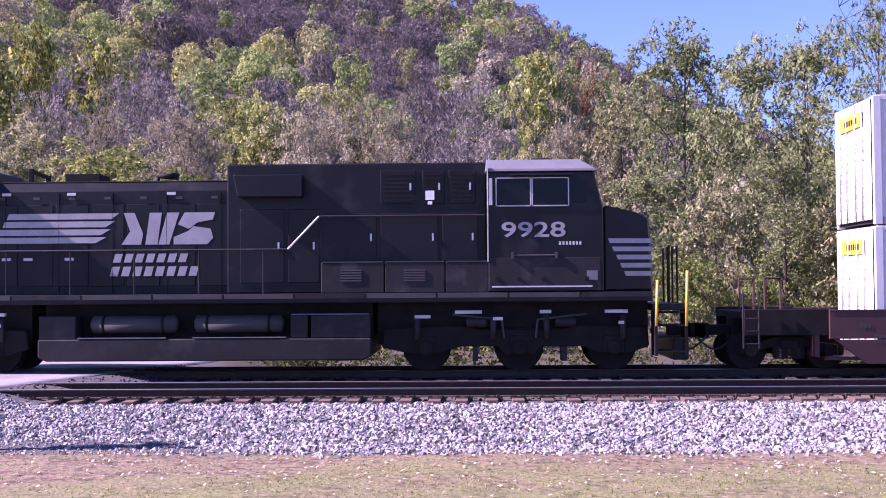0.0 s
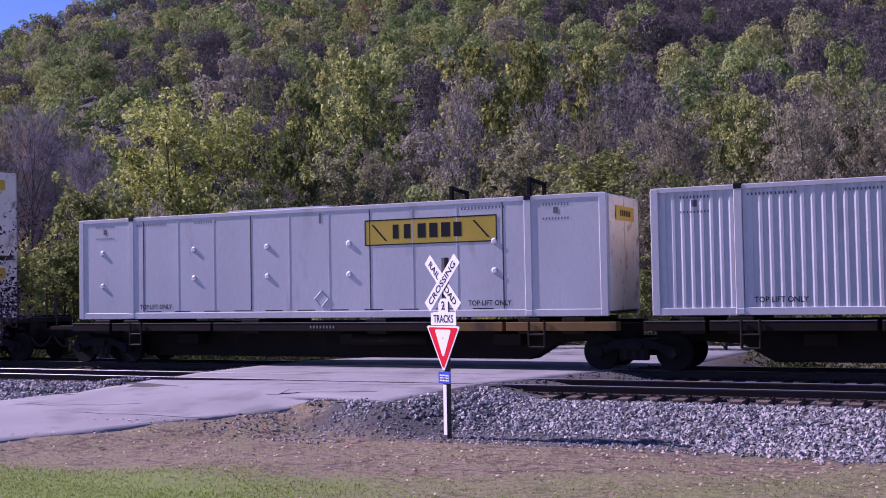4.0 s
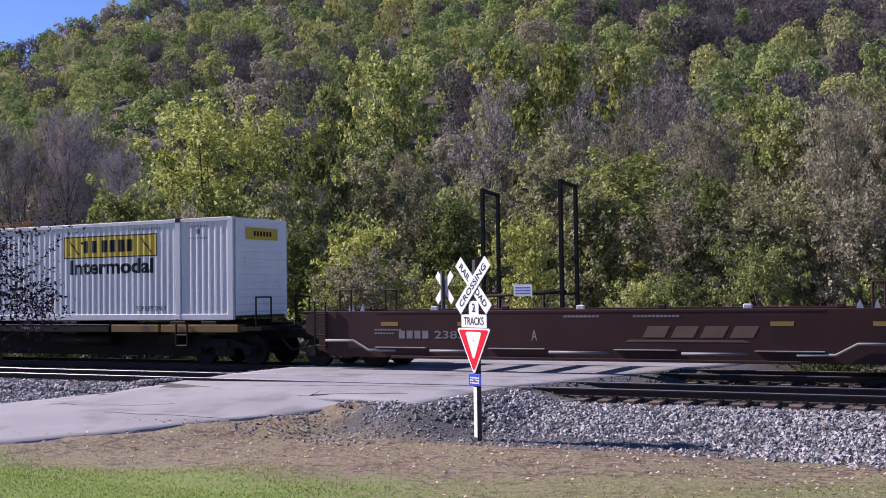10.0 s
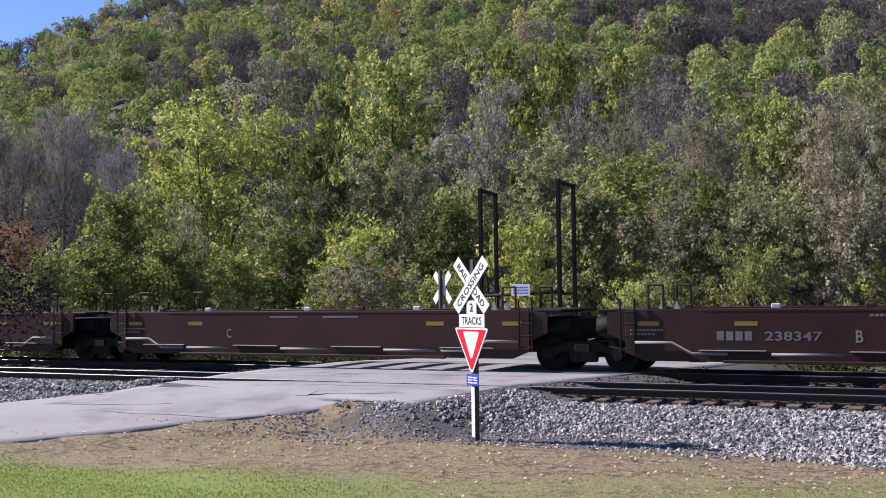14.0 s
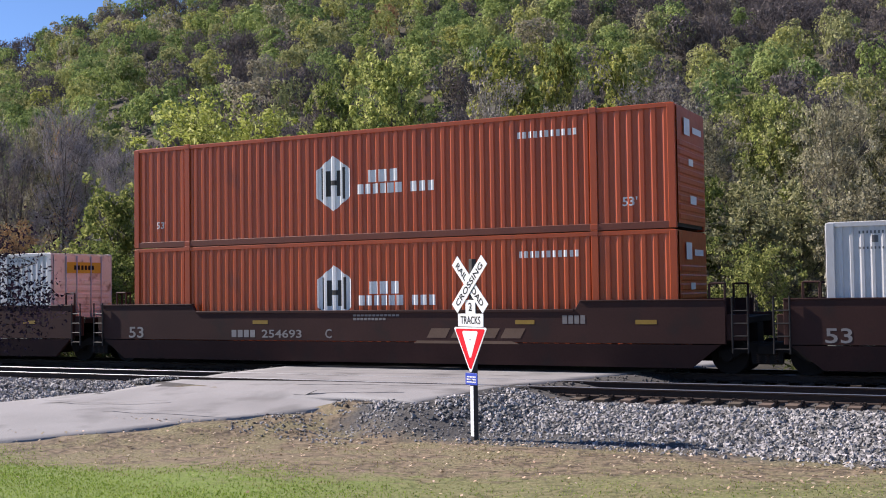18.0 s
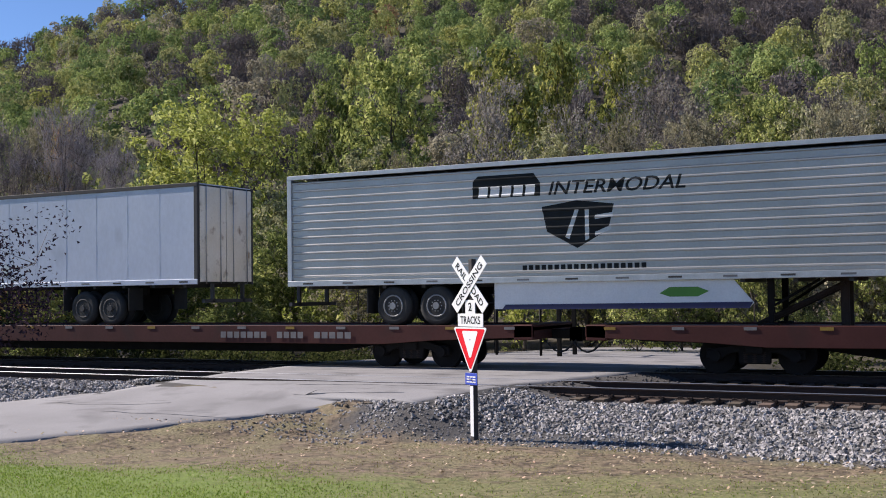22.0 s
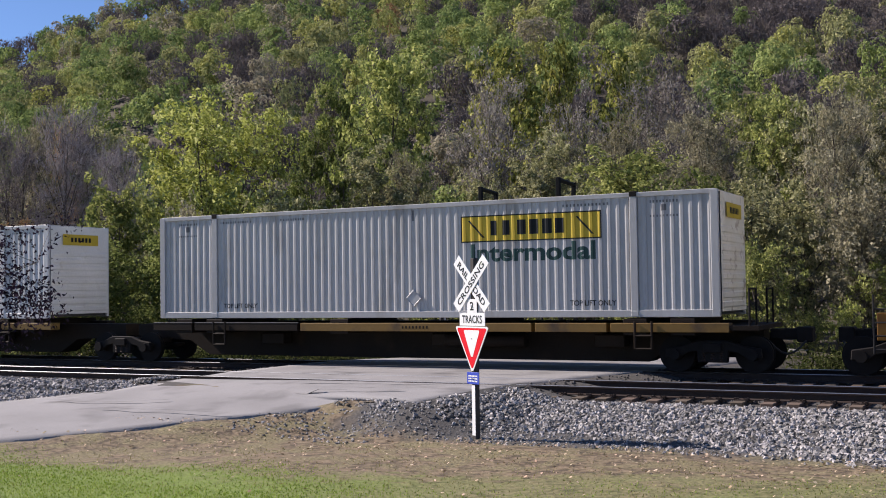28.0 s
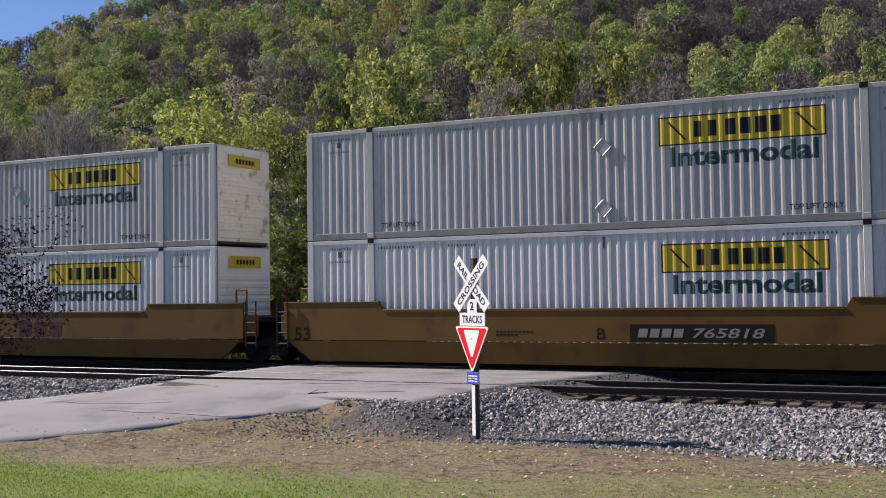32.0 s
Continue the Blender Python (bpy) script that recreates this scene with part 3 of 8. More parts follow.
def stones(name, label, x0, x1, y0, y1, count, seed, size=(0.022, 0.05), lift=0.0, material=None, toe=None):
    rng = np.random.default_rng(seed)
    x, y = rng.uniform(x0, x1, count), y1 - (y1 - y0) * rng.beta(1.0, 1.2, count)
    keep = road_gap(x, y) > 0.05 - 0.2 * rng.random(count)
    if toe is not None:
        # the heap thins out over the dirt in front of it
        keep &= y > toe - 1.1 * np.clip((x + 5) / 1.6, 0, 1) + rng.normal(0, 0.14, count) - 0.8 * (rng.random(count) < 0.06)
    x, y = x[keep], y[keep]
    count = len(x)
    z = land(x, y) + lift
    oc = np.array([(1, 0, 0), (-1, 0, 0), (0, 1, 0), (0, -1, 0), (0, 0, 1), (0, 0, -1)], dtype=float)
    f = np.array([(0, 2, 4), (2, 1, 4), (1, 3, 4), (3, 0, 4), (2, 0, 5), (1, 2, 5), (3, 1, 5), (0, 3, 5)])
    s = rng.uniform(size[0], size[1], (count, 1, 1)) * rng.uniform(0.6, 1.3, (count, 1, 3))
    v = oc[None] * s * rng.uniform(0.65, 1.25, (count, 6, 1))
    q = rng.normal(size=(count, 4))
    q /= np.linalg.norm(q, axis=1)[:, None]
    w, a, b, c = q.T
    rot = np.stack([np.stack([1 - 2 * (b * b + c * c), 2 * (a * b - c * w), 2 * (a * c + b * w)], -1),
                    np.stack([2 * (a * b + c * w), 1 - 2 * (a * a + c * c), 2 * (b * c - a * w)], -1),
                    np.stack([2 * (a * c - b * w), 2 * (b * c + a * w), 1 - 2 * (a * a + b * b)], -1)], 1)
    v = np.einsum("nij,nkj->nki", rot, v) + np.stack([x, y, z + 0.006], -1)[:, None]
    faces = (f[None] + 6 * np.arange(count)[:, None, None]).reshape(-1, 3)
    tagged(new(name, array_mesh(name, v.reshape(-1, 3), faces, [material or BALLAST])), label, "gravel", kind="stuff")


def blades(name, label, pts, hgt, material, seed, lean=0.5, width=0.006):
    """Grass: one bent blade of two quads at every point."""
    rng = np.random.default_rng(seed)
    n = len(pts)
    a = rng.uniform(0, 2 * np.pi, n)
    h = rng.uniform(*hgt, n)
    d = np.c_[np.cos(a), np.sin(a), np.zeros(n)]
    s = np.c_[-np.sin(a), np.cos(a), np.zeros(n)] * width
    up = np.array([0, 0, 1.0])
    l = rng.uniform(0.1, lean, n)[:, None] * h[:, None]
    p0, p1, p2 = pts, pts + up * (h * 0.6)[:, None] + d * l * 0.4, pts + up * h[:, None] + d * l
    v = np.stack([p0 - s, p0 + s, p1 - s * 0.8, p1 + s * 0.8, p2 - s * 0.2, p2 + s * 0.2], 1).reshape(-1, 3)
    f = np.array([(0, 1, 3, 2), (2, 3, 5, 4)])
    faces = (f[None] + 6 * np.arange(n)[:, None, None]).reshape(-1, 4)
    tagged(new(name, array_mesh(name, v, faces, [material])), label, "grass", kind="stuff")


def fallen_leaves(count, seed):
    rng = np.random.default_rng(seed)
    x, y = rng.uniform(-17, 10, count), 17.9 - np.abs(rng.normal(0, 2.4, count))
    z = land(x, y) + 0.03
    a, s = rng.uniform(0, 6.28, count), rng.uniform(0.01, 0.036, count)
    t1 = np.c_[np.cos(a), np.sin(a), rng.uniform(-0.5, 0.5, count)] * s[:, None]
    t2 = np.c_[-np.sin(a), np.cos(a), rng.uniform(-0.6, 0.6, count)] * s[:, None] * 0.7
    p = np.c_[x, y, z]
    v = np.stack([p - t1, p + t2, p + t1, p - t2], 1).reshape(-1, 3)
    leaf = mat("dry_fallen_leaf", (0.3, 0.19, 0.1), (0.56, 0.46, 0.33), 0.8, 0, 3, 20, island=0.5)
    tagged(new("fallen_leaves", array_mesh("fallen_leaves", v, np.arange(4 * count).reshape(-1, 4), [leaf])), "dry brown and tan leaves strewn on the lawn", "leaves", kind="stuff")


# ---- crossing signs and the steel frames beyond ----


def crossbuck(x, y, z, turn, front):
    """A crossbuck on its post; its face looks along -y before it is turned."""
    th = thing("crossbuck_sign", "white railroad crossbuck on a dark post beside the crossing" if front else "back of a crossbuck sign beyond the tracks",
               "railway sign", "crossing signs", pose(x, y, z, 0, 0, turn))
    bm = bmesh.new()
    box(bm, -0.05, 0.05, 0.0, 0.1, -0.25, 3.02)
    part("post", bm, WOODPOST, th, "dark creosoted wooden post", bevel=0.008)
    c = 2.57 if front else 2.5
    for k, (ang, word) in enumerate(((45, "CROSSING"), (-45, "RAIL  ROAD"))):
        bm = bmesh.new()
        box(bm, -0.61, 0.61, -0.012, 0.0, -0.115, 0.115)
        m = pose(0, -0.006 - 0.014 * (1 - k), c, 0, -ang, 0)
        bl = part("blade", bm, SIGNWHITE, th, "white reflective blade", bevel=0.003, at=m)
        if front:
            bm = bmesh.new()
            write(bm, word, 0, 0, -0.016, 1.02, 0.115)
            part("lettering", bm, INK, bl, "black capital letters")
    if front:
        for (w, h, zc, word, wh) in ((0.28, 0.24, 2.175, "2", 0.15), (0.72, 0.23, 1.94, "TRACKS", 0.14)):
            bm = bmesh.new()
            box(bm, -w / 2, w / 2, -0.012, -0.002, zc - h / 2, zc + h / 2)
            pl = part("number_of_tracks_plate", bm, SIGNWHITE, th, bevel=0.003)
            bm = bmesh.new()
            write(bm, word, 0, zc, -0.015, w * (0.36 if word == "2" else 0.78), wh)
            part("lettering", bm, INK, pl)
        bm = bmesh.new()
        rounded = lambda s, r: [(px * s, 1.535 + pz * s) for px, pz in r]
        tri = [(-0.46, 0.255), (-0.43, 0.28), (0.43, 0.28), (0.46, 0.255), (0.025, -0.5), (-0.025, -0.5)]
        prism(bm, rounded(1.0, tri), -0.024, -0.014)
        yi = part("yield_sign", bm, SIGNWHITE, th, "red and white triangular yield sign")
        bm = bmesh.new()
        patch(bm, rounded(0.9, tri), -0.0265)
        part("red_border", bm, SIGNRED, yi)
        bm = bmesh.new()
        inner = [(-0.22, 0.19), (-0.2, 0.215), (0.2, 0.215), (0.22, 0.19), (0.025, -0.25), (-0.025, -0.25)]
        patch(bm, rounded(1.0, inner), -0.029)
        part("white_centre", bm, SIGNWHITE, yi)
        bm = bmesh.new()
        box(bm, -0.17, 0.17, -0.012, -0.002, 0.8, 1.01)
        bp = part("blue_plate", bm, SIGNBLUE, th, "small blue information plate", bevel=0.004)
        for i in range(3):
            bm = bmesh.new()
            bars(bm, -0.13, 0.13, 0.84 + 0.045 * i, 0.865 + 0.045 * i, -0.0145, 6)
            part("line_of_print", bm, SIGNWHITE, bp)
        bm = bmesh.new()
        box(bm, -0.045, 0.045, -0.006, -0.002, -0.1, 0.78)
        part("reflective_strip", bm, SIGNWHITE, th, "white reflective strip")
        for zc in (2.57, 2.175, 1.94, 1.6, 0.9):
            bm = bmesh.new()
            cyl(bm, (0, -0.034, zc), (0, -0.02, zc), 0.014, n=8)
            part("bolt", bm, GALV, th)
    else:
        for sx in (-0.1, 0.1):
            bm = bmesh.new()
            box(bm, sx - 0.05, sx + 0.05, -0.012, 0.0, 1.2, 1.98)
            part("side_plate", bm, SIGNWHITE, th, bevel=0.003)
        bm = bmesh.new()
        box(bm, -0.03, 0.03, 0.131, 0.137, -0.1, 1.0)
        part("reflective_strip", bm, SIGNWHITE, th, "white reflective strip")
    return th


def steel_frame(near, far, top):
    th = thing("steel_portal_frame", "tall black steel frame beyond the railway", "steel frame", "steel portal frames", pose(near[0], near[1], -0.7))
    dx, dy = far[0] - near[0], far[1] - near[1]
    for i, (px, py) in enumerate(((0, 0), (dx, dy))):
        bm = bmesh.new()
        box(bm, px - 0.062, px + 0.062, py - 0.062, py + 0.062, -0.05, top + 0.7)
        part("post", bm, BLACKSTEEL, th, bevel=0.01)
    bm = bmesh.new()
    cyl(bm, (0, 0, top + 0.63), (dx, dy, top + 0.63), 0.075, n=4)
    part("top_bar", bm, BLACKSTEEL, th)
    bm = bmesh.new()
    cyl(bm, (0, 0, 2.55), (dx, dy, 2.55), 0.05, n=6)
    part("middle_bar", bm, BLACKSTEEL, th)
    return th


def barrier_rail():
    th = thing("barrier_rail", "dark steel rail with a white notice between two frames", "barrier", "", pose(-14.6, 33.8, -0.7))
    bm = bmesh.new()
    cyl(bm, (-1.9, 0.75, 2.5), (1.8, -0.75, 2.62), 0.055, n=8)
    part("rail", bm, BLACKSTEEL, th)
    bm = bmesh.new()
    cyl(bm, (-1.9, 0.75, 1.5), (1.8, -0.75, 1.6), 0.05, n=8)
    part("lower_rail", bm, BLACKSTEEL, th)
    for s in (-1.0, 0.9):
        bm = bmesh.new()
        cyl(bm, (s, -0.41 * s, 0), (s, -0.41 * s, 2.6), 0.045, n=8)
        part("upright", bm, BLACKSTEEL, th)
    bm = bmesh.new()
    box(bm, -0.14, 0.5, -0.36, -0.34, 2.5, 2.88)
    nb = part("notice_board", bm, SIGNWHITE, th, "small white notice board")
    for i in range(3):
        bm = bmesh.new()
        bars(bm, -0.08, 0.44, 2.57 + 0.09 * i, 2.61 + 0.09 * i, -0.363, 7)
        part("line_of_print", bm, SIGNBLUE, nb)


build_ground()
build_road()
crossbuck(-8.7, 18.0, -0.5, -26, True)
crossbuck(-15.9, 30.8, -0.4, 151, False)
steel_frame((-12.9, 33.0), (-13.15, 35.0), 5.45)
steel_frame((-16.3, 34.5), (-16.65, 36.5), 5.45)
barrier_rail()


def track_notice():
    """A small teal plate on two legs beyond the tracks."""
    th = thing("track_sign", "small teal plate on thin posts beyond the tracks", "sign", "", pose(-2.0, 33.0, -0.65))
    bm = bmesh.new()
    box(bm, -0.36, 0.36, -0.012, 0.0, 1.99, 2.17)
    part("plate", bm, mat("teal_plate", (0.02, 0.2, 0.2), (0.03, 0.26, 0.25), 0.5, 0, 3, 30), th, bevel=0.003)
    for x in (-0.28, 0.28):
        bm = bmesh.new()
        box(bm, x - 0.015, x + 0.015, 0.0, 0.03, -0.1, 2.1)
        part("post", bm, GALV, th)


track_notice()

# ---- the train: every vehicle and load stands at its place at 0 s ----
SPEED, YT = 13.63, FAR_TRACK
MOVERS, WHEELS = [], []
NEAR = -1.2955                      # the near side of a container, from the track's middle


def rolling(name, label, category, s, z=0.0, group=""):
    th = thing(name, label, category, group, pose(s, YT, z))
    MOVERS.append((th, s, z))
    return th


def wheelset(parent, x, s, r=0.42):
    bm = bmesh.new()
    cyl(bm, (0, -0.95, 0), (0, 0.95, 0), 0.08, n=10)
    for y in (-0.755, 0.755):
        cyl(bm, (0, y - 0.065, 0), (0, y + 0.065, 0), r, n=28)
        cyl(bm, (0, y + 0.055 * (1 if y < 0 else -1), 0), (0, y + 0.085 * (1 if y < 0 else -1), 0), r + 0.025, n=28)
        out = -1 if y < 0 else 1
        cyl(bm, (0, y + out * 0.06, 0), (0, y + out * 0.1, 0), 0.16, 0.1, n=14)
        for k in range(5):
            a = 2 * math.pi * k / 5
            cyl(bm, (0.24 * math.cos(a), y + out * 0.062, 0.24 * math.sin(a)), (0.24 * math.cos(a), y + out * 0.068, 0.24 * math.sin(a)), 0.045, n=8)
    w = part("wheelset", wheel_mesh(r, bm), None, parent, "worn steel wheels on an axle", at=pose(x, 0, r))
    WHEELS.append((w, x, s, r))
    return w


WHEEL_MESHES = {}


def wheel_mesh(r, bm):
    if r not in WHEEL_MESHES:
        WHEEL_MESHES[r] = mesh_of("wheelset", bm, SOOTSHADE)
    else:
        bm.free()
    return WHEEL_MESHES[r]


TRUCK_MESHES = {}


def truck(parent, x, s, base=1.75, r=0.42):
    """A three-piece freight truck."""
    if not TRUCK_MESHES:
        for side in (-1, 1):
            bm = bmesh.new()
            y = side * 1.0
            h = base / 2
            prism(bm, [(-h - 0.22, 0.34), (-h - 0.2, 0.56), (-h + 0.2, 0.62), (-0.35, 0.74), (0.35, 0.74), (h - 0.2, 0.62), (h + 0.2, 0.56), (h + 0.22, 0.34),
                       (h - 0.12, 0.34), (h - 0.3, 0.46), (0.36, 0.5), (0.34, 0.24), (-0.34, 0.24), (-0.36, 0.5), (-h + 0.3, 0.46), (-h + 0.12, 0.34)], y - 0.07, y + 0.07)
            TRUCK_MESHES[side] = mesh_of("side_frame", bm, SOOTSHADE, bevel=0.02)
        bm = bmesh.new()
        box(bm, -0.2, 0.2, -1.15, 1.15, 0.46, 0.68)
        TRUCK_MESHES["bolster"] = mesh_of("bolster", bm, SOOTSHADE, bevel=0.02)
        bm = bmesh.new()
        turns = [(0.075 if i % 2 else 0.055, 0.26 + 0.022 * i) for i in range(12)]
        rings = [[bm.verts.new((rad * math.cos(a), rad * math.sin(a), z)) for a in [2 * math.pi * j / 8 for j in range(8)]] for rad, z in turns]
        for r0, r1 in zip(rings[:-1], rings[1:]):
            for j in range(8):
                bm.faces.new((r0[j], r0[(j + 1) % 8], r1[(j + 1) % 8], r1[j]))
        TRUCK_MESHES["spring"] = mesh_of("coil_spring", bm, RUST)
        bm = bmesh.new()
        cyl(bm, (0, -0.06, 0.42), (0, 0.06, 0.42), 0.13, n=14)
        TRUCK_MESHES["bearing"] = mesh_of("bearing", bm, SOOTSHADE)
    at = pose(x, 0, 0)
    for side in (-1, 1):
        part("side_frame", TRUCK_MESHES[side], None, parent, at=at)
    part("bolster", TRUCK_MESHES["bolster"], None, parent, at=at)
    for y in (-1.02, 1.02):
        for k in (-0.2, 0.0, 0.2):
            part("coil_spring", TRUCK_MESHES["spring"], None, parent, at=pose(x + k, y, 0))
    for d in (-base / 2, base / 2):
        wheelset(parent, x + d, s, r)
        for y in (-1.09, 1.09):
            part("bearing", TRUCK_MESHES["bearing"], None, parent, at=pose(x + d, y, 0))


def coupler(parent, x, way):
    bm = bmesh.new()
    box(bm, min(x, x + way * 0.75), max(x, x + way * 0.75), -0.11, 0.11, 0.74, 0.98)
    box(bm, min(x + way * 0.6, x + way * 0.95), max(x + way * 0.6, x + way * 0.95), -0.2, 0.2, 0.68, 1.02)
    part("coupler", bm, SOOTSHADE, parent, bevel=0.02)
    bm = bmesh.new()
    tube(bm, [(x + way * i * 0.14, -0.35, 0.72 - 0.3 * math.sin(math.pi * i / 6)) for i in range(7)], 0.025)
    part("air_hose", bm, RUBBER, parent)


# ---- containers ----
CL, CW, CH = 16.154, 2.591, 2.896
PANELS = {}


RIBS = {"ribbed": (0.023, 0.224), "orange": (0.037, 0.272)}
RIB_SHAPE = {"ribbed": ((0.0, 0), (0.4, 0), (0.66, 1), (0.92, 1)), "orange": ((0.0, 0), (0.36, 0), (0.6, 1), (0.9, 1))}
POSTS = (1.97, 14.18)


def rib_points(kind):
    """Places along a side wall and how far the sheet stands out there, bay by bay between the posts."""
    d, pitch = RIBS[kind]
    bays = []
    for x0, x1 in ((0.14, POSTS[0] - 0.1), (POSTS[0] + 0.1, POSTS[1] - 0.1), (POSTS[1] + 0.1, CL - 0.14)):
        n = max(1, round((x1 - x0) / pitch))
        p = (x1 - x0) / n
        bays.append([(x0 + (i + u) * p, d * k) for i in range(n) for u, k in RIB_SHAPE[kind]] + [(x1, 0.0)])
    return bays


def ribbed(kind, z0, z1, y, way):
    """A wall of vertical ribs that stand out towards way."""
    bm = bmesh.new()
    for bay in rib_points(kind):
        lo = [bm.verts.new((x, y + way * d, z0)) for x, d in bay]
        hi = [bm.verts.new((x, y + way * d, z1)) for x, d in bay]
        for i in range(len(bay) - 1):
            bm.faces.new((lo[i], lo[i + 1], hi[i + 1], hi[i]))
    return bm


def drape(bm, kind, off):
    """Lays a flat marking on the ribs of the near wall, so that paint follows the sheet."""
    W = CW / 2
    if kind == "smooth":
        for v in bm.verts:
            v.co.y = -W + 0.012 - off
        return bm
    lo, hi = min(v.co.x for v in bm.verts), max(v.co.x for v in bm.verts)
    pts = [p for bay in rib_points(kind) for p in bay]
    for x, d in pts:
        if lo < x < hi:
            bmesh.ops.bisect_plane(bm, geom=bm.verts[:] + bm.edges[:] + bm.faces[:], plane_co=(x, 0, 0), plane_no=(1, 0, 0))
    xs, ds = [p[0] for p in pts], [p[1] for p in pts]
    for v in bm.verts:
        at_post = min(abs(v.co.x - POSTS[0]), abs(v.co.x - POSTS[1])) < 0.1
        v.co.y = -W - 0.007 - off if at_post else -W + 0.045 - float(np.interp(v.co.x, xs, ds)) - off
    return bm


def end_wall(bm, x, way, z0, z1, w, doors):
    """The ridged end of a container as one sheet, or two plain doors."""
    if doors:
        for y0, y1 in ((-w, -0.02), (0.02, w)):
            box(bm, min(x, x + way * 0.04), max(x, x + way * 0.04), y0, y1, z0, z1)
        return
    n, zs = 9, [(z0, 0.0)]
    p = (z1 - z0 - 0.8) / n
    for i in range(n):
        zb = z0 + 0.08 + i * p
        zs += [(zb, 0.0), (zb + 0.03, 0.022), (zb + p * 0.6, 0.022), (zb + p * 0.6 + 0.03, 0.0)]
    zs.append((z1, 0.0))
    rows = [[bm.verts.new((x + way * (0.03 + d * (1 if 0 < j < 3 else 0)), yy, zz)) for j, yy in enumerate((-w, -w + 0.12, w - 0.12, w))] for zz, d in zs]
    for r0, r1 in zip(rows[:-1], rows[1:]):
        for j in range(3):
            bm.faces.new((r0[j], r0[j + 1], r1[j + 1], r1[j]))


def container(s, z, paint, kind="ribbed", doors=CREAM, logo=True, flip=False, decals="plain", label=None, placards=(1,)):
    """s: the place of its near left end on the train; z: the height of its floor."""
    lab = label or ("weathered silver-grey ribbed intermodal container with a yellow panel" if logo else "ribbed container")
    th = rolling("shipping_container", lab, "shipping container", s, z, "containers on the train")
    L, W, H = CL, CW / 2, CH
    key = (kind, paint.name)

    def cached(k, make, material, bevel=0.0):
        kk = (*key, k)
        if kk not in PANELS:
            bm2 = make()
            PANELS[kk] = mesh_of(k, bm2, material, bevel)
        return PANELS[kk]
    post_at = POSTS

    def decal(name, key2, draw, material, parent, label="", off=0.003):
        """Paint on the near wall; alike containers share its mesh."""
        kk = ("decal", kind, name, key2, material.name)
        if kk not in PANELS:
            bm2 = bmesh.new()
            draw(bm2)
            PANELS[kk] = mesh_of(name, drape(bm2, kind, off), material, fix=False)
        return part(name, PANELS[kk], None, parent, label)

    def side(y, way):
        def make():
            if kind == "smooth":
                bm = bmesh.new()
                box(bm, 0.1, L - 0.1, min(y, y + way * 0.03), max(y, y + way * 0.03), 0.16, H - 0.1)
                return bm
            return ribbed(kind, 0.16, H - 0.1, y, way)
        return make
    part("side_wall", cached("near_wall", side(-W + 0.045, -1), paint), None, th)
    part("side_wall", cached("far_wall", side(W - 0.045, 1), paint), None, th)

    def rails(z0, z1):
        def make():
            bm = bmesh.new()
            for y0, y1 in ((-W, -W + 0.1), (W - 0.1, W)):
                box(bm, 0.05, L - 0.05, y0, y1, z0, z1)
            return bm
        return make
    # upper bottom rails: one darker colour for grime and the shade of their recess
    grimy = z > 3
    rail_paint = paint if not grimy else GRIMESHADEORANGE if kind == "orange" else GRIMESHADERAIL
    part("bottom_rail", cached("grimy_shaded_bottom_rail" if grimy else "bottom_rail", rails(0.0, 0.17), rail_paint, 0.01), None, th, "bottom rail darkened for grime and recess shade" if grimy else "")
    part("top_rail", cached("top_rail", rails(H - 0.11, H), paint, 0.01), None, th)

    def roof():
        bm = bmesh.new()
        box(bm, 0.05, L - 0.05, -W + 0.08, W - 0.08, H - 0.045, H - 0.01)
        for i in range(46):
            box(bm, 0.2 + i * 0.345, 0.3 + i * 0.345, -W + 0.15, W - 0.15, H - 0.011, H + 0.004)
        return bm
    part("roof", cached("roof", roof, paint), None, th)

    def floor():
        bm = bmesh.new()
        box(bm, 0.05, L - 0.05, -W + 0.1, W - 0.1, 0.05, 0.14)
        return bm
    part("floor", cached("floor", floor, UNDERGREY), None, th)
    for x in (0.0, post_at[0] - 0.09, post_at[1] - 0.09, L - 0.18):
        for y in (-1, 1):
            def post():
                bm = bmesh.new()
                box(bm, 0, 0.18, -0.055, 0.055, 0.0, H - 0.02)
                return bm
            part("corner_post" if x in (0.0, L - 0.18) else "lifting_post", cached("post", post, paint, 0.012), None, th, at=pose(x, y * (W - 0.05), 0.004))
    for x in (post_at[0], post_at[1]):
        for zz in (0.02, H - 0.1):
            bm = bmesh.new()
            box(bm, x - 0.09, x + 0.09, -W - 0.012, -W + 0.14, zz, zz + 0.13)
            part("corner_casting", bm, SOOTSHADE if zz > 1 and kind != "orange" else paint, th, bevel=0.01)
    # ends: a door end and a ridged front wall
    for x, way, is_door in ((0.0, -1, not flip), (L, 1, flip)):
        bm = bmesh.new()
        end_wall(bm, x, way, 0.12, H - 0.05, W - 0.08, kind == "smooth" or (is_door and kind == "orange"))
        part("end_wall", bm, doors, th, "grimy pale end wall" if doors is CREAM else "")
        if is_door and kind != "smooth":
            for y in (-0.75, -0.3, 0.3, 0.75):
                bm = bmesh.new()
                cyl(bm, (x + way * 0.07, y, 0.1), (x + way * 0.07, y, H - 0.08), 0.022, n=8)
                part("lock_rod", bm, GALV if kind != "orange" else paint, th)
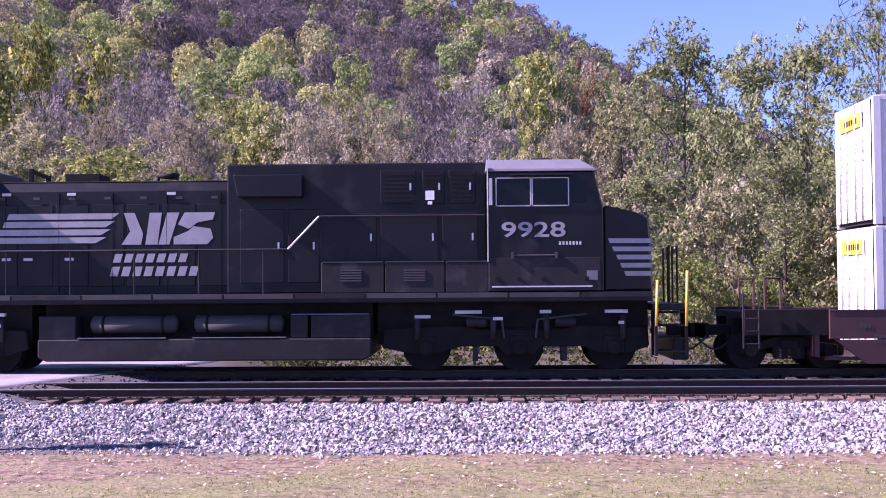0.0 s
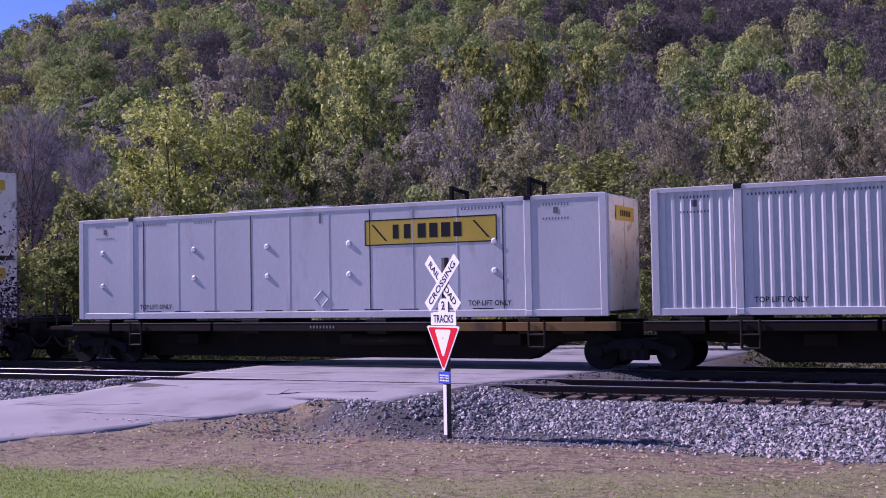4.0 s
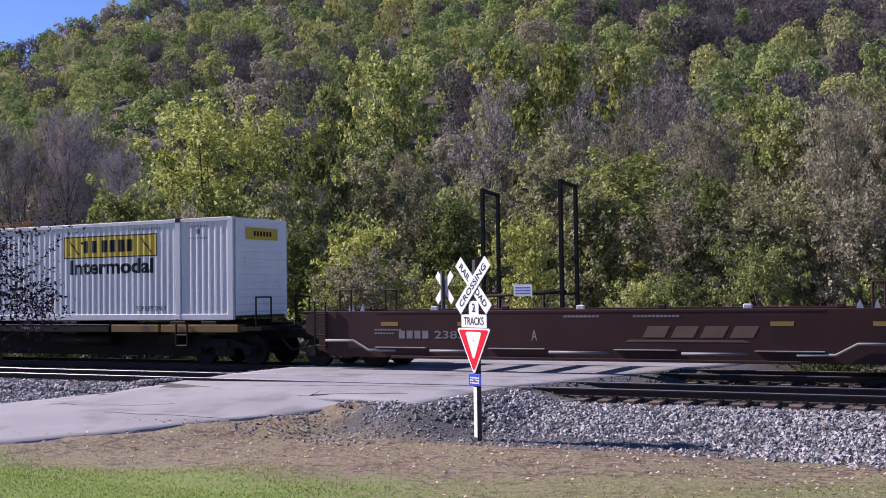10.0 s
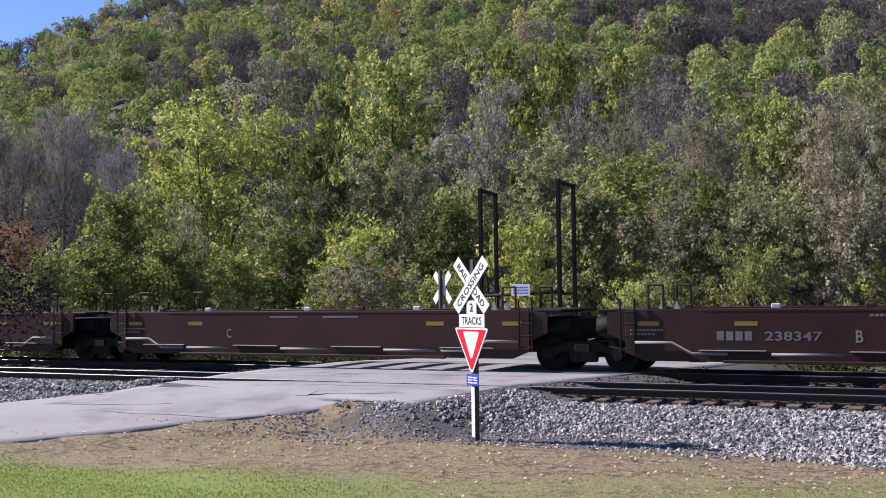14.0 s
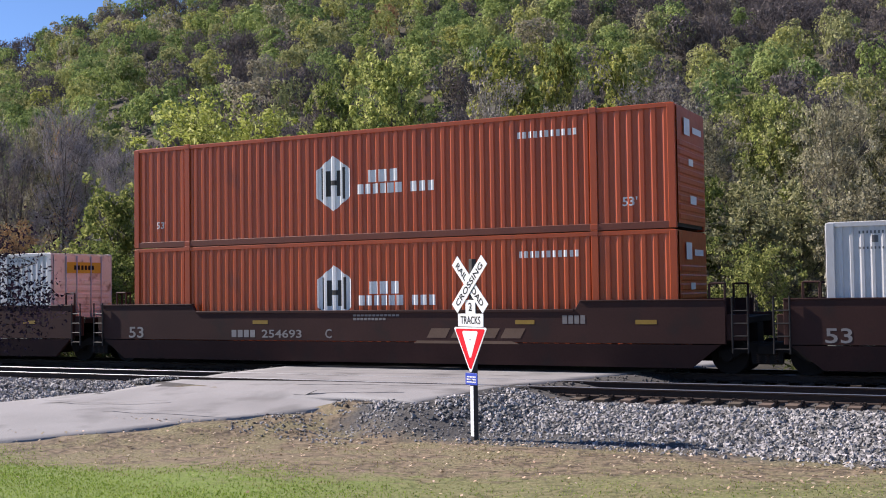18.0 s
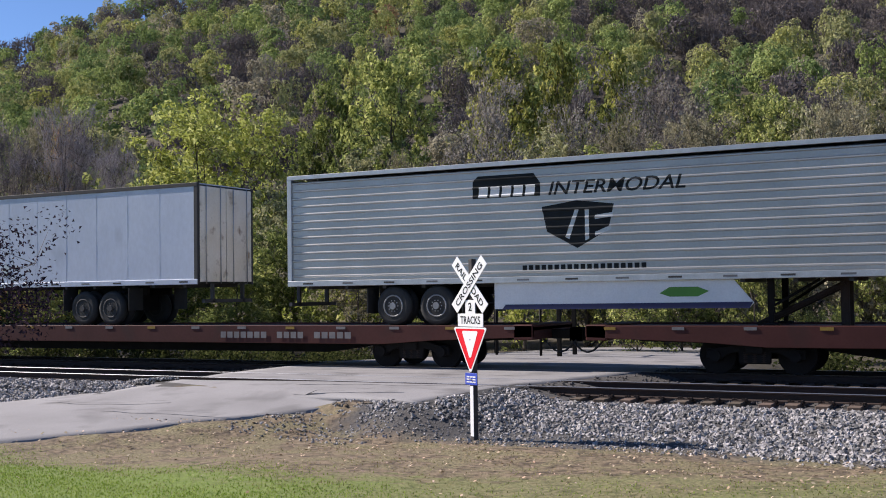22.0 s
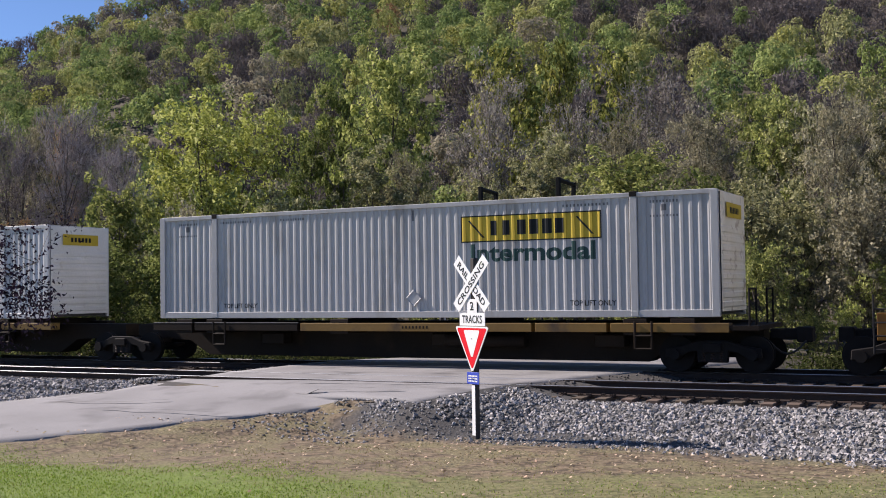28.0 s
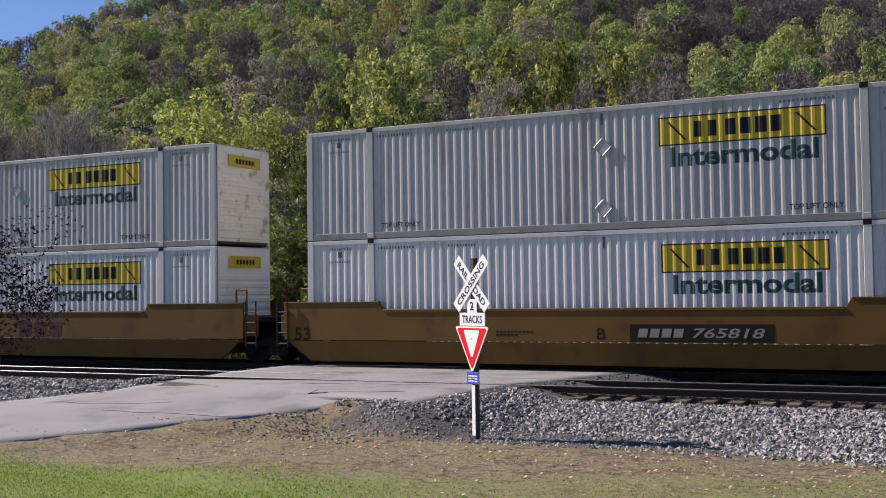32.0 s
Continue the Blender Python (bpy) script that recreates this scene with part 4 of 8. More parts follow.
        if logo:
            bm = bmesh.new()
            a = x + way * 0.064
            vs = [bm.verts.new((a, sy, sz)) for sy, sz in ((-0.75, H - 0.62), (0.75, H - 0.62), (0.75, H - 0.28), (-0.75, H - 0.28))]
            bm.faces.new(vs)
            yp = part("yellow_panel", bm, JBYELLOW, th)
            bm = bmesh.new()
            for i in range(6):
                y0 = -0.42 + i * 0.15
                bm.faces.new([bm.verts.new((a + way * 0.004, sy, sz)) for sy, sz in ((y0, H - 0.52), (y0 + 0.1, H - 0.52), (y0 + 0.1, H - 0.38), (y0, H - 0.38))])
            part("print", bm, INK, yp)
    ys = -W - 0.002 if kind != "smooth" else -W + 0.01
    if logo:
        a = 9.68 if kind == "smooth" else 9.7 if not flip else 2.9
        zt = H - 0.37 if kind != "smooth" else H - 0.4

        def panel(bm):
            patch(bm, [(a, zt - 0.66), (a + 3.7, zt - 0.66), (a + 3.7, zt), (a, zt)], 0)

        def border(bm):
            for bx0, bx1, bz0, bz1 in ((0, 3.7, 0.0, 0.03), (0, 3.7, 0.63, 0.66), (0, 0.03, 0, 0.66), (3.67, 3.7, 0, 0.66)):
                patch(bm, [(a + bx0, zt - 0.66 + bz0), (a + bx1, zt - 0.66 + bz0), (a + bx1, zt - 0.66 + bz1), (a + bx0, zt - 0.66 + bz1)], 0)
            for bx in (0.2, 3.05):
                patch(bm, [(a + bx, zt - 0.12), (a + bx + 0.06, zt - 0.12), (a + bx + 0.46, zt - 0.55), (a + bx + 0.4, zt - 0.55)], 0)
        yp = decal("yellow_panel", a, panel, JBYELLOW, th, "yellow name panel")
        for k, (xb, wb) in enumerate(((0.82, 0.17), (1.14, 0.19), (1.53, 0.23), (1.86, 0.23), (2.19, 0.25), (2.53, 0.22))):
            decal("name_bar", (a, k), lambda bm: patch(bm, [(a + xb, zt - 0.5), (a + xb + wb, zt - 0.5), (a + xb + wb, zt - 0.14), (a + xb, zt - 0.14)], 0), INK, yp, "dark bar in place of a letter", 0.006)
        decal("border", a, border, INK, yp, "thin dark border", 0.006)
        if kind != "smooth":
            decal("lettering", a, lambda bm: write(bm, "Intermodal", a + 1.9, zt - 0.93, 0, 3.27, 0.45), GREENINK if decals == "green" else INK, th, "bold dark Intermodal lettering")
        for k in placards:
            xc, zc = (8.35 if not flip else 6.5), (0.5 if k == 1 else H - 0.95)
            bm = bmesh.new()
            patch(bm, [(xc, zc - 0.2), (xc + 0.2, zc), (xc, zc + 0.2), (xc - 0.2, zc)], ys - 0.003)
            pc = part("placard_holder", bm, paint, th, "diamond placard holder")
            bm = bmesh.new()
            for (p0, p1) in (((xc, zc - 0.21), (xc + 0.21, zc)), ((xc + 0.21, zc), (xc, zc + 0.21)), ((xc, zc + 0.21), (xc - 0.21, zc)), ((xc - 0.21, zc), (xc, zc - 0.21))):
                cyl(bm, (p0[0], ys - 0.004, p0[1]), (p1[0], ys - 0.004, p1[1]), 0.012, n=4)
            part("rim", bm, GALV, pc)
    if decals != "none":
        for xc in (2.85, 13.15):
            decal("lift_notice", xc, lambda bm: write(bm, "TOP LIFT ONLY", xc, 0.34, 0, 1.15, 0.13), INK, th, "small TOP LIFT ONLY notice")
        for k, (xc, w, z0, z1, n) in enumerate(((2.7, 1.1, 0.26, 0.2, 13), (4.6, 0.8, 0.26, 0.2, 10), (13.0, 1.2, 0.26, 0.2, 13), (1.0, 0.7, 0.26, 0.2, 9), (14.9, 0.7, 0.26, 0.2, 9),
                                                (1.0, 0.7, 0.59, 0.54, 9), (14.9, 0.7, 0.59, 0.54, 9), (1.0, 0.12, 0.45, 0.3, 1), (14.9, 0.12, 0.45, 0.3, 1), (8.33, 0.06, 0.42, 0.15, 1))):
            decal("marking", k, lambda bm: bars(bm, xc - w / 2, xc + w / 2, H - z0, H - z1, 0, n, gap=0.55 if n > 1 else 0), FAINT, th)
    if kind == "smooth":
        for i in range(10):
            bm = bmesh.new()
            box(bm, 2.4 + i * 1.235, 2.43 + i * 1.235, -W + 0.008, -W + 0.02, 0.2, H - 0.12)
            part("panel_seam", bm, UNDERGREY if i % 3 == 0 else paint, th)
        for x, zz in ((0.9, 0.95), (0.9, 1.9), (4.2, 1.12), (4.2, 1.92), (6.65, 1.12), (6.65, 1.92), (9.2, 1.12), (9.2, 1.92), (13.3, 1.12), (13.3, 1.84)):
            bm = bmesh.new()
            cyl(bm, (x, -W + 0.015, zz), (x, -W - 0.02, zz), 0.085, 0.05, n=14)
            part("vent_cap", bm, WHITE, th, "round white cap")
        for i in range(11):
            bm = bmesh.new()
            patch(bm, [(2.5 + i * 1.02, 0.19), (3.05 + i * 1.02, 0.19), (3.05 + i * 1.02, 0.215), (2.5 + i * 1.02, 0.215)], ys - 0.003)
            part("reflective_dash", bm, INK, th)
        bm = bmesh.new()
        box(bm, 5.4, 8.6, -W + 0.02, -W + 0.2, H + 0.0, H + 0.045)
        part("roof_strip", bm, WHITE, th)
    return th


def hub_marks(th):
    """The white hexagon mark and lettering bars of an orange container."""
    cx, cz, r = 6.9, 1.53, 0.74

    def paint_on(name, draw, material, parent, label="", off=0.003, key2=0):
        kk = ("decal", "orange", name, key2)
        if kk not in PANELS:
            bm = bmesh.new()
            draw(bm)
            PANELS[kk] = mesh_of(name, drape(bm, "orange", off), material, fix=False)
        return part(name, PANELS[kk], None, parent, label)

    mk = paint_on("hexagon_mark", lambda bm: patch(bm, [(cx + r * 0.82 * math.sin(a), cz + r * math.cos(a)) for a in [2 * math.pi * i / 6 for i in range(6)]], 0), WHITE, th, "white hexagon mark")
    for k, (bx, bw, z0, z1) in enumerate(((-0.22, 0.13, -0.34, 0.34), (0.1, 0.13, -0.34, 0.34), (-0.09, 0.19, -0.05, 0.08), (-0.38, 0.06, -0.42, 0.42), (0.3, 0.06, -0.42, 0.42))):
        paint_on("mark_bar", lambda bm: patch(bm, [(cx + bx, cz + z0), (cx + bx + bw, cz + z0), (cx + bx + bw, cz + z1), (cx + bx, cz + z1)], 0), UNDERGREY, mk, "", 0.006, k)
    for k, (x0, x1, z0, z1, n) in enumerate(((7.95, 8.9, 1.5, 1.82, 3), (7.62, 9.0, 1.2, 1.46, 6), (9.2, 9.95, 1.2, 1.46, 3))):
        for i in range(n):
            w = (x1 - x0) / n
            a, b = x0 + (i + 0.12) * w, x0 + (i + 0.88) * w
            paint_on("name_bar", lambda bm: patch(bm, [(a, z0), (b, z0), (b, z1), (a, z1)], 0), WHITE, th, "white bar in place of a letter", key2=(k, i))
    paint_on("length_mark", lambda bm: write(bm, "53'", 15.05, 0.66, 0, 0.36, 0.22), WHITE, th)
    paint_on("small_length_mark", lambda bm: write(bm, "53'", 1.0, 0.65, 0, 0.3, 0.2), WHITE, th)
    paint_on("code_print", lambda bm: bars(bm, 12.2, 13.8, 2.32, 2.48, 0, 11, gap=0.4), WHITE, th)
    for (y0, y1, z0, z1) in ((-0.75, -0.25, 2.2, 2.6), (0.0, 0.8, 2.3, 2.45), (-0.4, 0.0, 1.5, 1.66), (-0.3, 0.25, 0.6, 0.8)):
        bm = bmesh.new()
        bm.faces.new([bm.verts.new((CL + 0.07, a, b)) for a, b in ((y0, z0), (y1, z0), (y1, z1), (y0, z1))])
        part("end_marking", bm, WHITE, th)


# ---- cars ----


def well_car(name, label, s0, s1, paint, c0, sill_top=1.5, sill_bot=0.15, step=1.6, trucks=(), couple=(False, False), plain=False, group="well cars", tuck=0.09, rise=0.19):
    """A well car from s0 to s1 on the train, whose well takes a container that begins at c0 (all relative to the train)."""
    th = rolling(name, label, "freight car", s0, 0.0, group)
    L, a, b = s1 - s0, c0 - s0, c0 - s0 + CL
    for side in (-1, 1):
        y = side * 1.5
        lo, hi = min(y, y - side * 0.09), max(y, y - side * 0.09)
        bm = bmesh.new()
        if plain:
            prism(bm, [(0.15, 0.5), (0.6, 0.32), (L - 0.6, 0.32), (L - 0.15, 0.5), (L - 0.15, sill_top), (0.15, sill_top)], lo, hi)
        else:
            # an upright upper web, and a lower web tucked inwards
            e, f, zk = max(0.25, a - 1.1), min(L - 0.25, b + 1.1), 0.7
            prism(bm, [(e, zk), (f, zk), (f, sill_top), (f, sill_top + rise), (b - 2.3, sill_top + rise), (b - 2.42, sill_top), (a + 2.42, sill_top), (a + 2.3, sill_top + rise), (e, sill_top + rise)], lo, hi)
            low = bmesh.new()
            prism(low, [(e + 0.12, zk - 0.02), (e + 0.8, sill_bot), (f - 0.8, sill_bot), (f - 0.12, zk - 0.02)], lo, hi)
            for v in low.verts:
                v.co.y -= side * max(0.0, zk - v.co.z) * tuck / (zk - sill_bot)
            part("lower_web", low, paint, th)
            for x0, x1 in ((0.1, e), (f, L - 0.1)):
                eb = bmesh.new()
                box(eb, x0, x1, min(y - side * 0.16, y - side * 0.06), max(y - side * 0.16, y - side * 0.06), 0.78, 1.36)
                part("end_sill", eb, SOOTSHADE if x1 - x0 > 0.9 else paint, th, bevel=0.01)
        part("side_sill", bm, paint, th, bevel=0.008)
        bm = bmesh.new()
        out = y + side * (0.006 if plain else 0.02)
        t0, t1 = (1.9, L - 1.9) if plain else (a + 2.45, b - 2.45)
        box(bm, t0, t1, min(y - side * 0.02, out), max(y - side * 0.02, out), sill_top - 0.07, sill_top)
        part("top_chord", bm, paint, th, bevel=0.01)
        if not plain:
            for t0, t1 in ((max(0.25, a - 1.1), a + 2.3), (b - 2.3, min(L - 0.25, b + 1.1))):
                bm = bmesh.new()
                box(bm, t0, t1, min(y - side * 0.12, out), max(y - side * 0.12, out), sill_top + rise - 0.02, sill_top + rise + 0.012)
                part("end_chord", bm, paint, th, bevel=0.006)
        bm = bmesh.new()
        yb = y if plain else y - side * (tuck + 0.02)
        box(bm, 2.4, L - 2.4, min(yb - side * 0.02, yb + side * 0.1), max(yb - side * 0.02, yb + side * 0.1), 0.3 if plain else sill_bot - 0.06, 0.37 if plain else sill_bot + 0.01)
        if plain:
            part("bottom_chord", bm, paint, th, bevel=0.01)
        else:
            bm.free()
    bm = bmesh.new()
    box(bm, 1.9, L - 1.9, -1.3, 1.3, 0.22, 0.3) if not plain else [box(bm, x, x + 0.35, -1.42, 1.42, 0.3, 0.42) for x in np.linspace(1.6, L - 1.9, 9)]
    part("well_floor", bm, paint, th)
    for x0, x1 in ((0.1, 1.7), (L - 1.7, L - 0.1)):
        bm = bmesh.new()
        box(bm, x0, x1, -1.3, 1.3, 1.15, 1.3)
        part("end_deck", bm, SOOTSHADE, th, bevel=0.01)
        bm = bmesh.new()
        box(bm, x0, x1, -0.35, 0.35, 0.62, 1.15)
        part("draft_sill", bm, SOOTSHADE, th, bevel=0.02)
        bm = bmesh.new()
        bk = x1 if x0 < 1 else x0
        box(bm, bk - 0.05, bk + 0.05, -1.4, 1.4, 0.3, sill_top - 0.05)
        part("bulkhead", bm, paint, th)
    for x, way in ((0.12, -1), (L - 0.12, 1)):
        # ladder and handhold at each end
        bm = bmesh.new()
        for dx in (-0.17, 0.17):
            cyl(bm, (x + dx - way * 0.1, -1.55, 0.5), (x + dx - way * 0.1, -1.55, 1.75), 0.022, n=6)
        for k in range(4):
            cyl(bm, (x - 0.17 - way * 0.1, -1.55, 0.6 + k * 0.28), (x + 0.17 - way * 0.1, -1.55, 0.6 + k * 0.28), 0.02, n=6)
        part("ladder", bm, SOOTSHADE if plain else DUSTBLACK, th)
        for yy in (-1.2, 1.2):
            bm = bmesh.new()
            cyl(bm, (x - way * 0.5, yy, 1.28), (x - way * 0.5, yy, 2.05), 0.03, n=6)
            cyl(bm, (x - way * 0.85, yy, 1.28), (x - way * 0.85, yy, 2.05), 0.03, n=6)
            cyl(bm, (x - way * 0.5, yy, 2.05), (x - way * 0.85, yy, 2.05), 0.03, n=6)
            part("handrail", bm, paint, th)
    if plain:
        # empty well: cross ties, lock boxes and light-edged steps along the sill
        for k in range(7):
            x = 1.6 + k * (L - 3.2) / 6
            bm = bmesh.new()
            box(bm, x - 0.1, x + 0.1, -1.42, -1.32, sill_top, sill_top + 0.11)
            part("guide_cone", bm, DULLWHITE if k % 2 else paint, th, bevel=0.02)
        for k in range(4):
            x = L / 2 + (k - 1.5) * 3.2
            bm = bmesh.new()
            box(bm, x - 0.66, x + 0.66, -1.53, -1.5, 0.535, 0.56)
            sb = part("step_bracket", bm, paint, th, bevel=0.01)
            # the tread's pale colour stands in for sun on the ledge
            bm = bmesh.new()
            box(bm, x - 0.74, x + 0.74, -1.6, -1.5, 0.56, 0.585)
            part("step_tread", bm, STEPGREY, sb, "tread coloured pale for its sunlit top", bevel=0.006)
            # the pipes are coloured pale for the same sunlit highlight
            if k < 3:
                bm = bmesh.new()
                cyl(bm, (x + 0.85, -1.57, 0.5), (x + 2.35, -1.57, 0.5), 0.035, n=8)
                part("brake_pipe", bm, PALEGREY, th)
        for x, way in ((1.5, -1), (L - 1.5, 1)):
            bm = bmesh.new()
            pts = [(x - way * 1.0, 0.5), (x - way * 0.2, 0.5), (x + way * 0.25, 0.74), (x + way * 1.1, 0.74)]
            tube(bm, [(px, -1.56, pz) for px, pz in pts], 0.035)
            part("bent_pipe", bm, STEPGREY, th, "pale bent air pipe")
        for x in (1.25, 0.9, L - 1.25, L - 0.9):
            bm = bmesh.new()
            prism(bm, [(x - 0.15, 1.3), (x + 0.15, 1.3), (x, 1.68)], -1.1, -1.02)
            part("corner_guide", bm, DULLWHITE, th)
        for x, way in ((0.15, -1), (L - 0.15, 1)):
            bm = bmesh.new()
            box(bm, min(x, x + way * 1.0), max(x, x + way * 1.0), -0.7, 0.7, 0.75, 1.3)
            part("articulation_beam", bm, SOOTSHADE, th, bevel=0.04)
            bm = bmesh.new()
            box(bm, min(x - way * 0.3, x + way * 0.75), max(x - way * 0.3, x + way * 0.75), -1.25, 1.25, 1.42, 1.5)
            part("brake_platform", bm, SOOTSHADE, th, bevel=0.02)
            bm = bmesh.new()
            cyl(bm, (x + way * 0.3, -0.9, 1.1), (x + way * 0.85, -0.9, 1.1), 0.17, n=12)
            part("brake_cylinder", bm, SOOTSHADE, th)
            bm = bmesh.new()
            prism(bm, [(x - way * 0.1, 0.7), (x + way * 0.45, 0.95), (x + way * 0.45, 1.42), (x - way * 0.1, 1.48)], -1.46, -1.38)
            part("end_gusset", bm, paint, th)
    for x in trucks:
        truck(th, x - s0, s0)
    if couple[0]:
        coupler(th, 0.1, -1)
    if couple[1]:
        coupler(th, L - 0.1, 1)
    return th


def sill_marks(th, items, y=-1.504):
    """items: (material, list of (kind, ...)) painted on the near sill, x from the car's own end."""
    for name, material, marks in items:
        for mk in marks:
            if mk[0] == "b" and mk[4] - mk[3] > 0.15:
                x0, x1, z0, z1, n = mk[1:6]
                w, lean = (x1 - x0) / n, mk[6] if len(mk) > 6 else 0.0
                for i in range(n):
                    bm = bmesh.new()
                    patch(bm, [(x0 + (i + 0.11) * w, z0), (x0 + (i + 0.89) * w, z0), (x0 + (i + 0.89) * w + lean, z1), (x0 + (i + 0.11) * w + lean, z1)], y)
                    part("name_bar", bm, material, th)
                continue
            bm = bmesh.new()
            if mk[0] == "t":
                write(bm, mk[1], mk[2], mk[3], y, mk[4], mk[5], mk[6] if len(mk) > 6 else 0.0)
            elif mk[0] == "b":
                bars(bm, mk[1], mk[2], mk[3], mk[4], y, mk[5], mk[6] if len(mk) > 6 else 0.0)
            else:
                patch(bm, mk[1], y)
            part(name, bm, material, th)


def spine_unit(s0, s1, c0, couple=(False, False), trucks=(), label="grimy yellow and brown spine car carrying a container", number=False):
    th = rolling("spine_car", label, "freight car", s0, 0.0, "spine cars")
    L, a = s1 - s0, c0 - s0
    paint = SPINEDARK
    bm = bmesh.new()
    prism(bm, [(0.2, 0.72), (2.2, 0.6), (2.9, 0.19), (L - 2.9, 0.19), (L - 2.2, 0.6), (L - 0.2, 0.72), (L - 0.2, 1.08), (0.2, 1.08)], -0.33, 0.33)
    part("centre_sill", bm, paint, th, bevel=0.01)
    for x in (a + 0.9, a + 1.97, a + 6.1, a + 10.0, a + 14.18, a + 15.3):
        bm = bmesh.new()
        prism(bm, [(x - 0.28, 0.86), (x + 0.28, 0.86), (x + 0.28, 1.24), (x - 0.28, 1.24)], -1.32, 1.32)
        part("cross_bearer", bm, paint, th, bevel=0.01)
    for side in (-1, 1):
        for x0, x1 in ((a - 0.2, a + 1.2), (a + 1.3, a + 4.8), (a + 4.9, a + 11.6), (a + 11.7, a + 13.5), (a + 13.6, a + CL + 0.2)):
            bm = bmesh.new()
            y = side * 1.36
            box(bm, x0, x1, min(y, y - side * 0.35), max(y, y - side * 0.35), 0.93, 1.14)
            yellow = side < 0 and (x0 > a + 11 or x0 > a + 4 and number)
            part("side_platform", bm, PLATYELLOW if yellow else paint, th, "faded yellow platform edge" if yellow else "", bevel=0.008)
            if side < 0 and not yellow:
                # pale strip puts the bright highlight of the top edge into the colour
                bm = bmesh.new()
                box(bm, x0, x1, -1.366, -1.3, 1.142, 1.156)
                part("platform_lip", bm, STEPGREY, th, "pale strip painted as the lit platform lip")
    for x in (a + 3.2, a + 8.6, a + 13.0):
        bm = bmesh.new()
        box(bm, x, x + 0.75, -0.8, -0.4, 0.55, 0.85)
        part("valve_box", bm, SPINEDARK, th, bevel=0.02)
    bm = bmesh.new()
    cyl(bm, (a + 9.0, -0.75, 0.68), (a + 11.2, -0.75, 0.68), 0.16, n=12)
    part("air_reservoir", bm, paint, th)
    for x in (a + 2.0, a + 14.2):
        bm = bmesh.new()
        cyl(bm, (x, -1.4, 0.55), (x, -1.4, 1.18), 0.03, n=6)
        cyl(bm, (x + 0.4, -1.4, 0.55), (x + 0.4, -1.4, 1.18), 0.03, n=6)
        cyl(bm, (x, -1.4, 0.55), (x + 0.4, -1.4, 0.55), 0.03, n=6)
        cyl(bm, (x, -1.4, 0.85), (x + 0.4, -1.4, 0.85), 0.03, n=6)
        part("stirrup_step", bm, SPINEDARK, th)
    bm = bmesh.new()
    bars(bm, a + 8.0, a + 8.8, 1.0, 1.07, -1.364, 8, gap=0.5)
    part("sill_lettering", bm, SPINEDARK if number else STEPGREY, th)
    for x in trucks:
        truck(th, x - s0, s0)
    for i, (on, x, way) in enumerate(((couple[0], 0.1, -1), (couple[1], L - 0.1, 1))):
        if on:
            coupler(th, x, way)
            for ya, yb in ((-1.3, -0.6), (0.6, 1.3)):
                bm = bmesh.new()
                for yy in (ya, yb):
                    cyl(bm, (x - way * 0.2, yy, 1.0), (x - way * 0.2, yy, 1.9), 0.025, n=6)
                cyl(bm, (x - way * 0.2, ya, 1.9), (x - way * 0.2, yb, 1.9), 0.025, n=6)
                part("end_handrail", bm, SOOTSHADE, th)
            bm = bmesh.new()
            box(bm, min(x, x - way * 0.9), max(x, x - way * 0.9), -1.35, 1.35, 0.98, 1.08)
            part("end_platform", bm, paint, th)
    return th


def flatcar(s0, s1, trucks, name_text):
    th = rolling("trailer_flatcar", "faded red trailer-carrying flatcar with a worn deck", "freight car", s0, 0.0, "trailer flatcars")
    L = s1 - s0
    bm = bmesh.new()
    box(bm, 0, L, -1.3, 1.3, 0.98, 1.06)
    part("deck", bm, FLATRED, th, bevel=0.006)
    for side in (-1, 1):
        bm = bmesh.new()
        y = side * 1.36
        prism(bm, [(0, 0.82), (2.8, 0.72), (4.2, 0.62), (L - 4.2, 0.62), (L - 2.8, 0.72), (L, 0.82), (L, 1.1), (0, 1.1)], min(y, y - side * 0.1), max(y, y - side * 0.1))
        part("side_sill", bm, FLATRED, th, bevel=0.01)
    bm = bmesh.new()
    prism(bm, [(1, 0.7), (4.5, 0.62), (6.5, 0.34), (L - 6.5, 0.34), (L - 4.5, 0.62), (L - 1, 0.7), (L - 1, 0.98), (1, 0.98)], -0.36, 0.36)
    part("centre_sill", bm, SOOTSHADE, th)
    for k in range(17):
        x = 0.6 + k * (L - 1.2) / 16
        bm = bmesh.new()
        box(bm, x - 0.14, x + 0.14, -1.372, -1.36, 1.0, 1.07)
        part("reflector_plate", bm, PRINT if k % 3 else DIMYELLOW, th)
    for x in (0.25, L - 0.25):
        bm = bmesh.new()
        box(bm, x - 0.25, x + 0.25, -1.36, 1.36, 0.75, 1.12)
        part("end_sill", bm, FLATRED, th, bevel=0.02)
    sill_marks(th, name_text, -1.376)
    for x in trucks:
        truck(th, x - s0, s0)
    coupler(th, 0.1, -1)
    coupler(th, L - 0.1, 1)
    return th


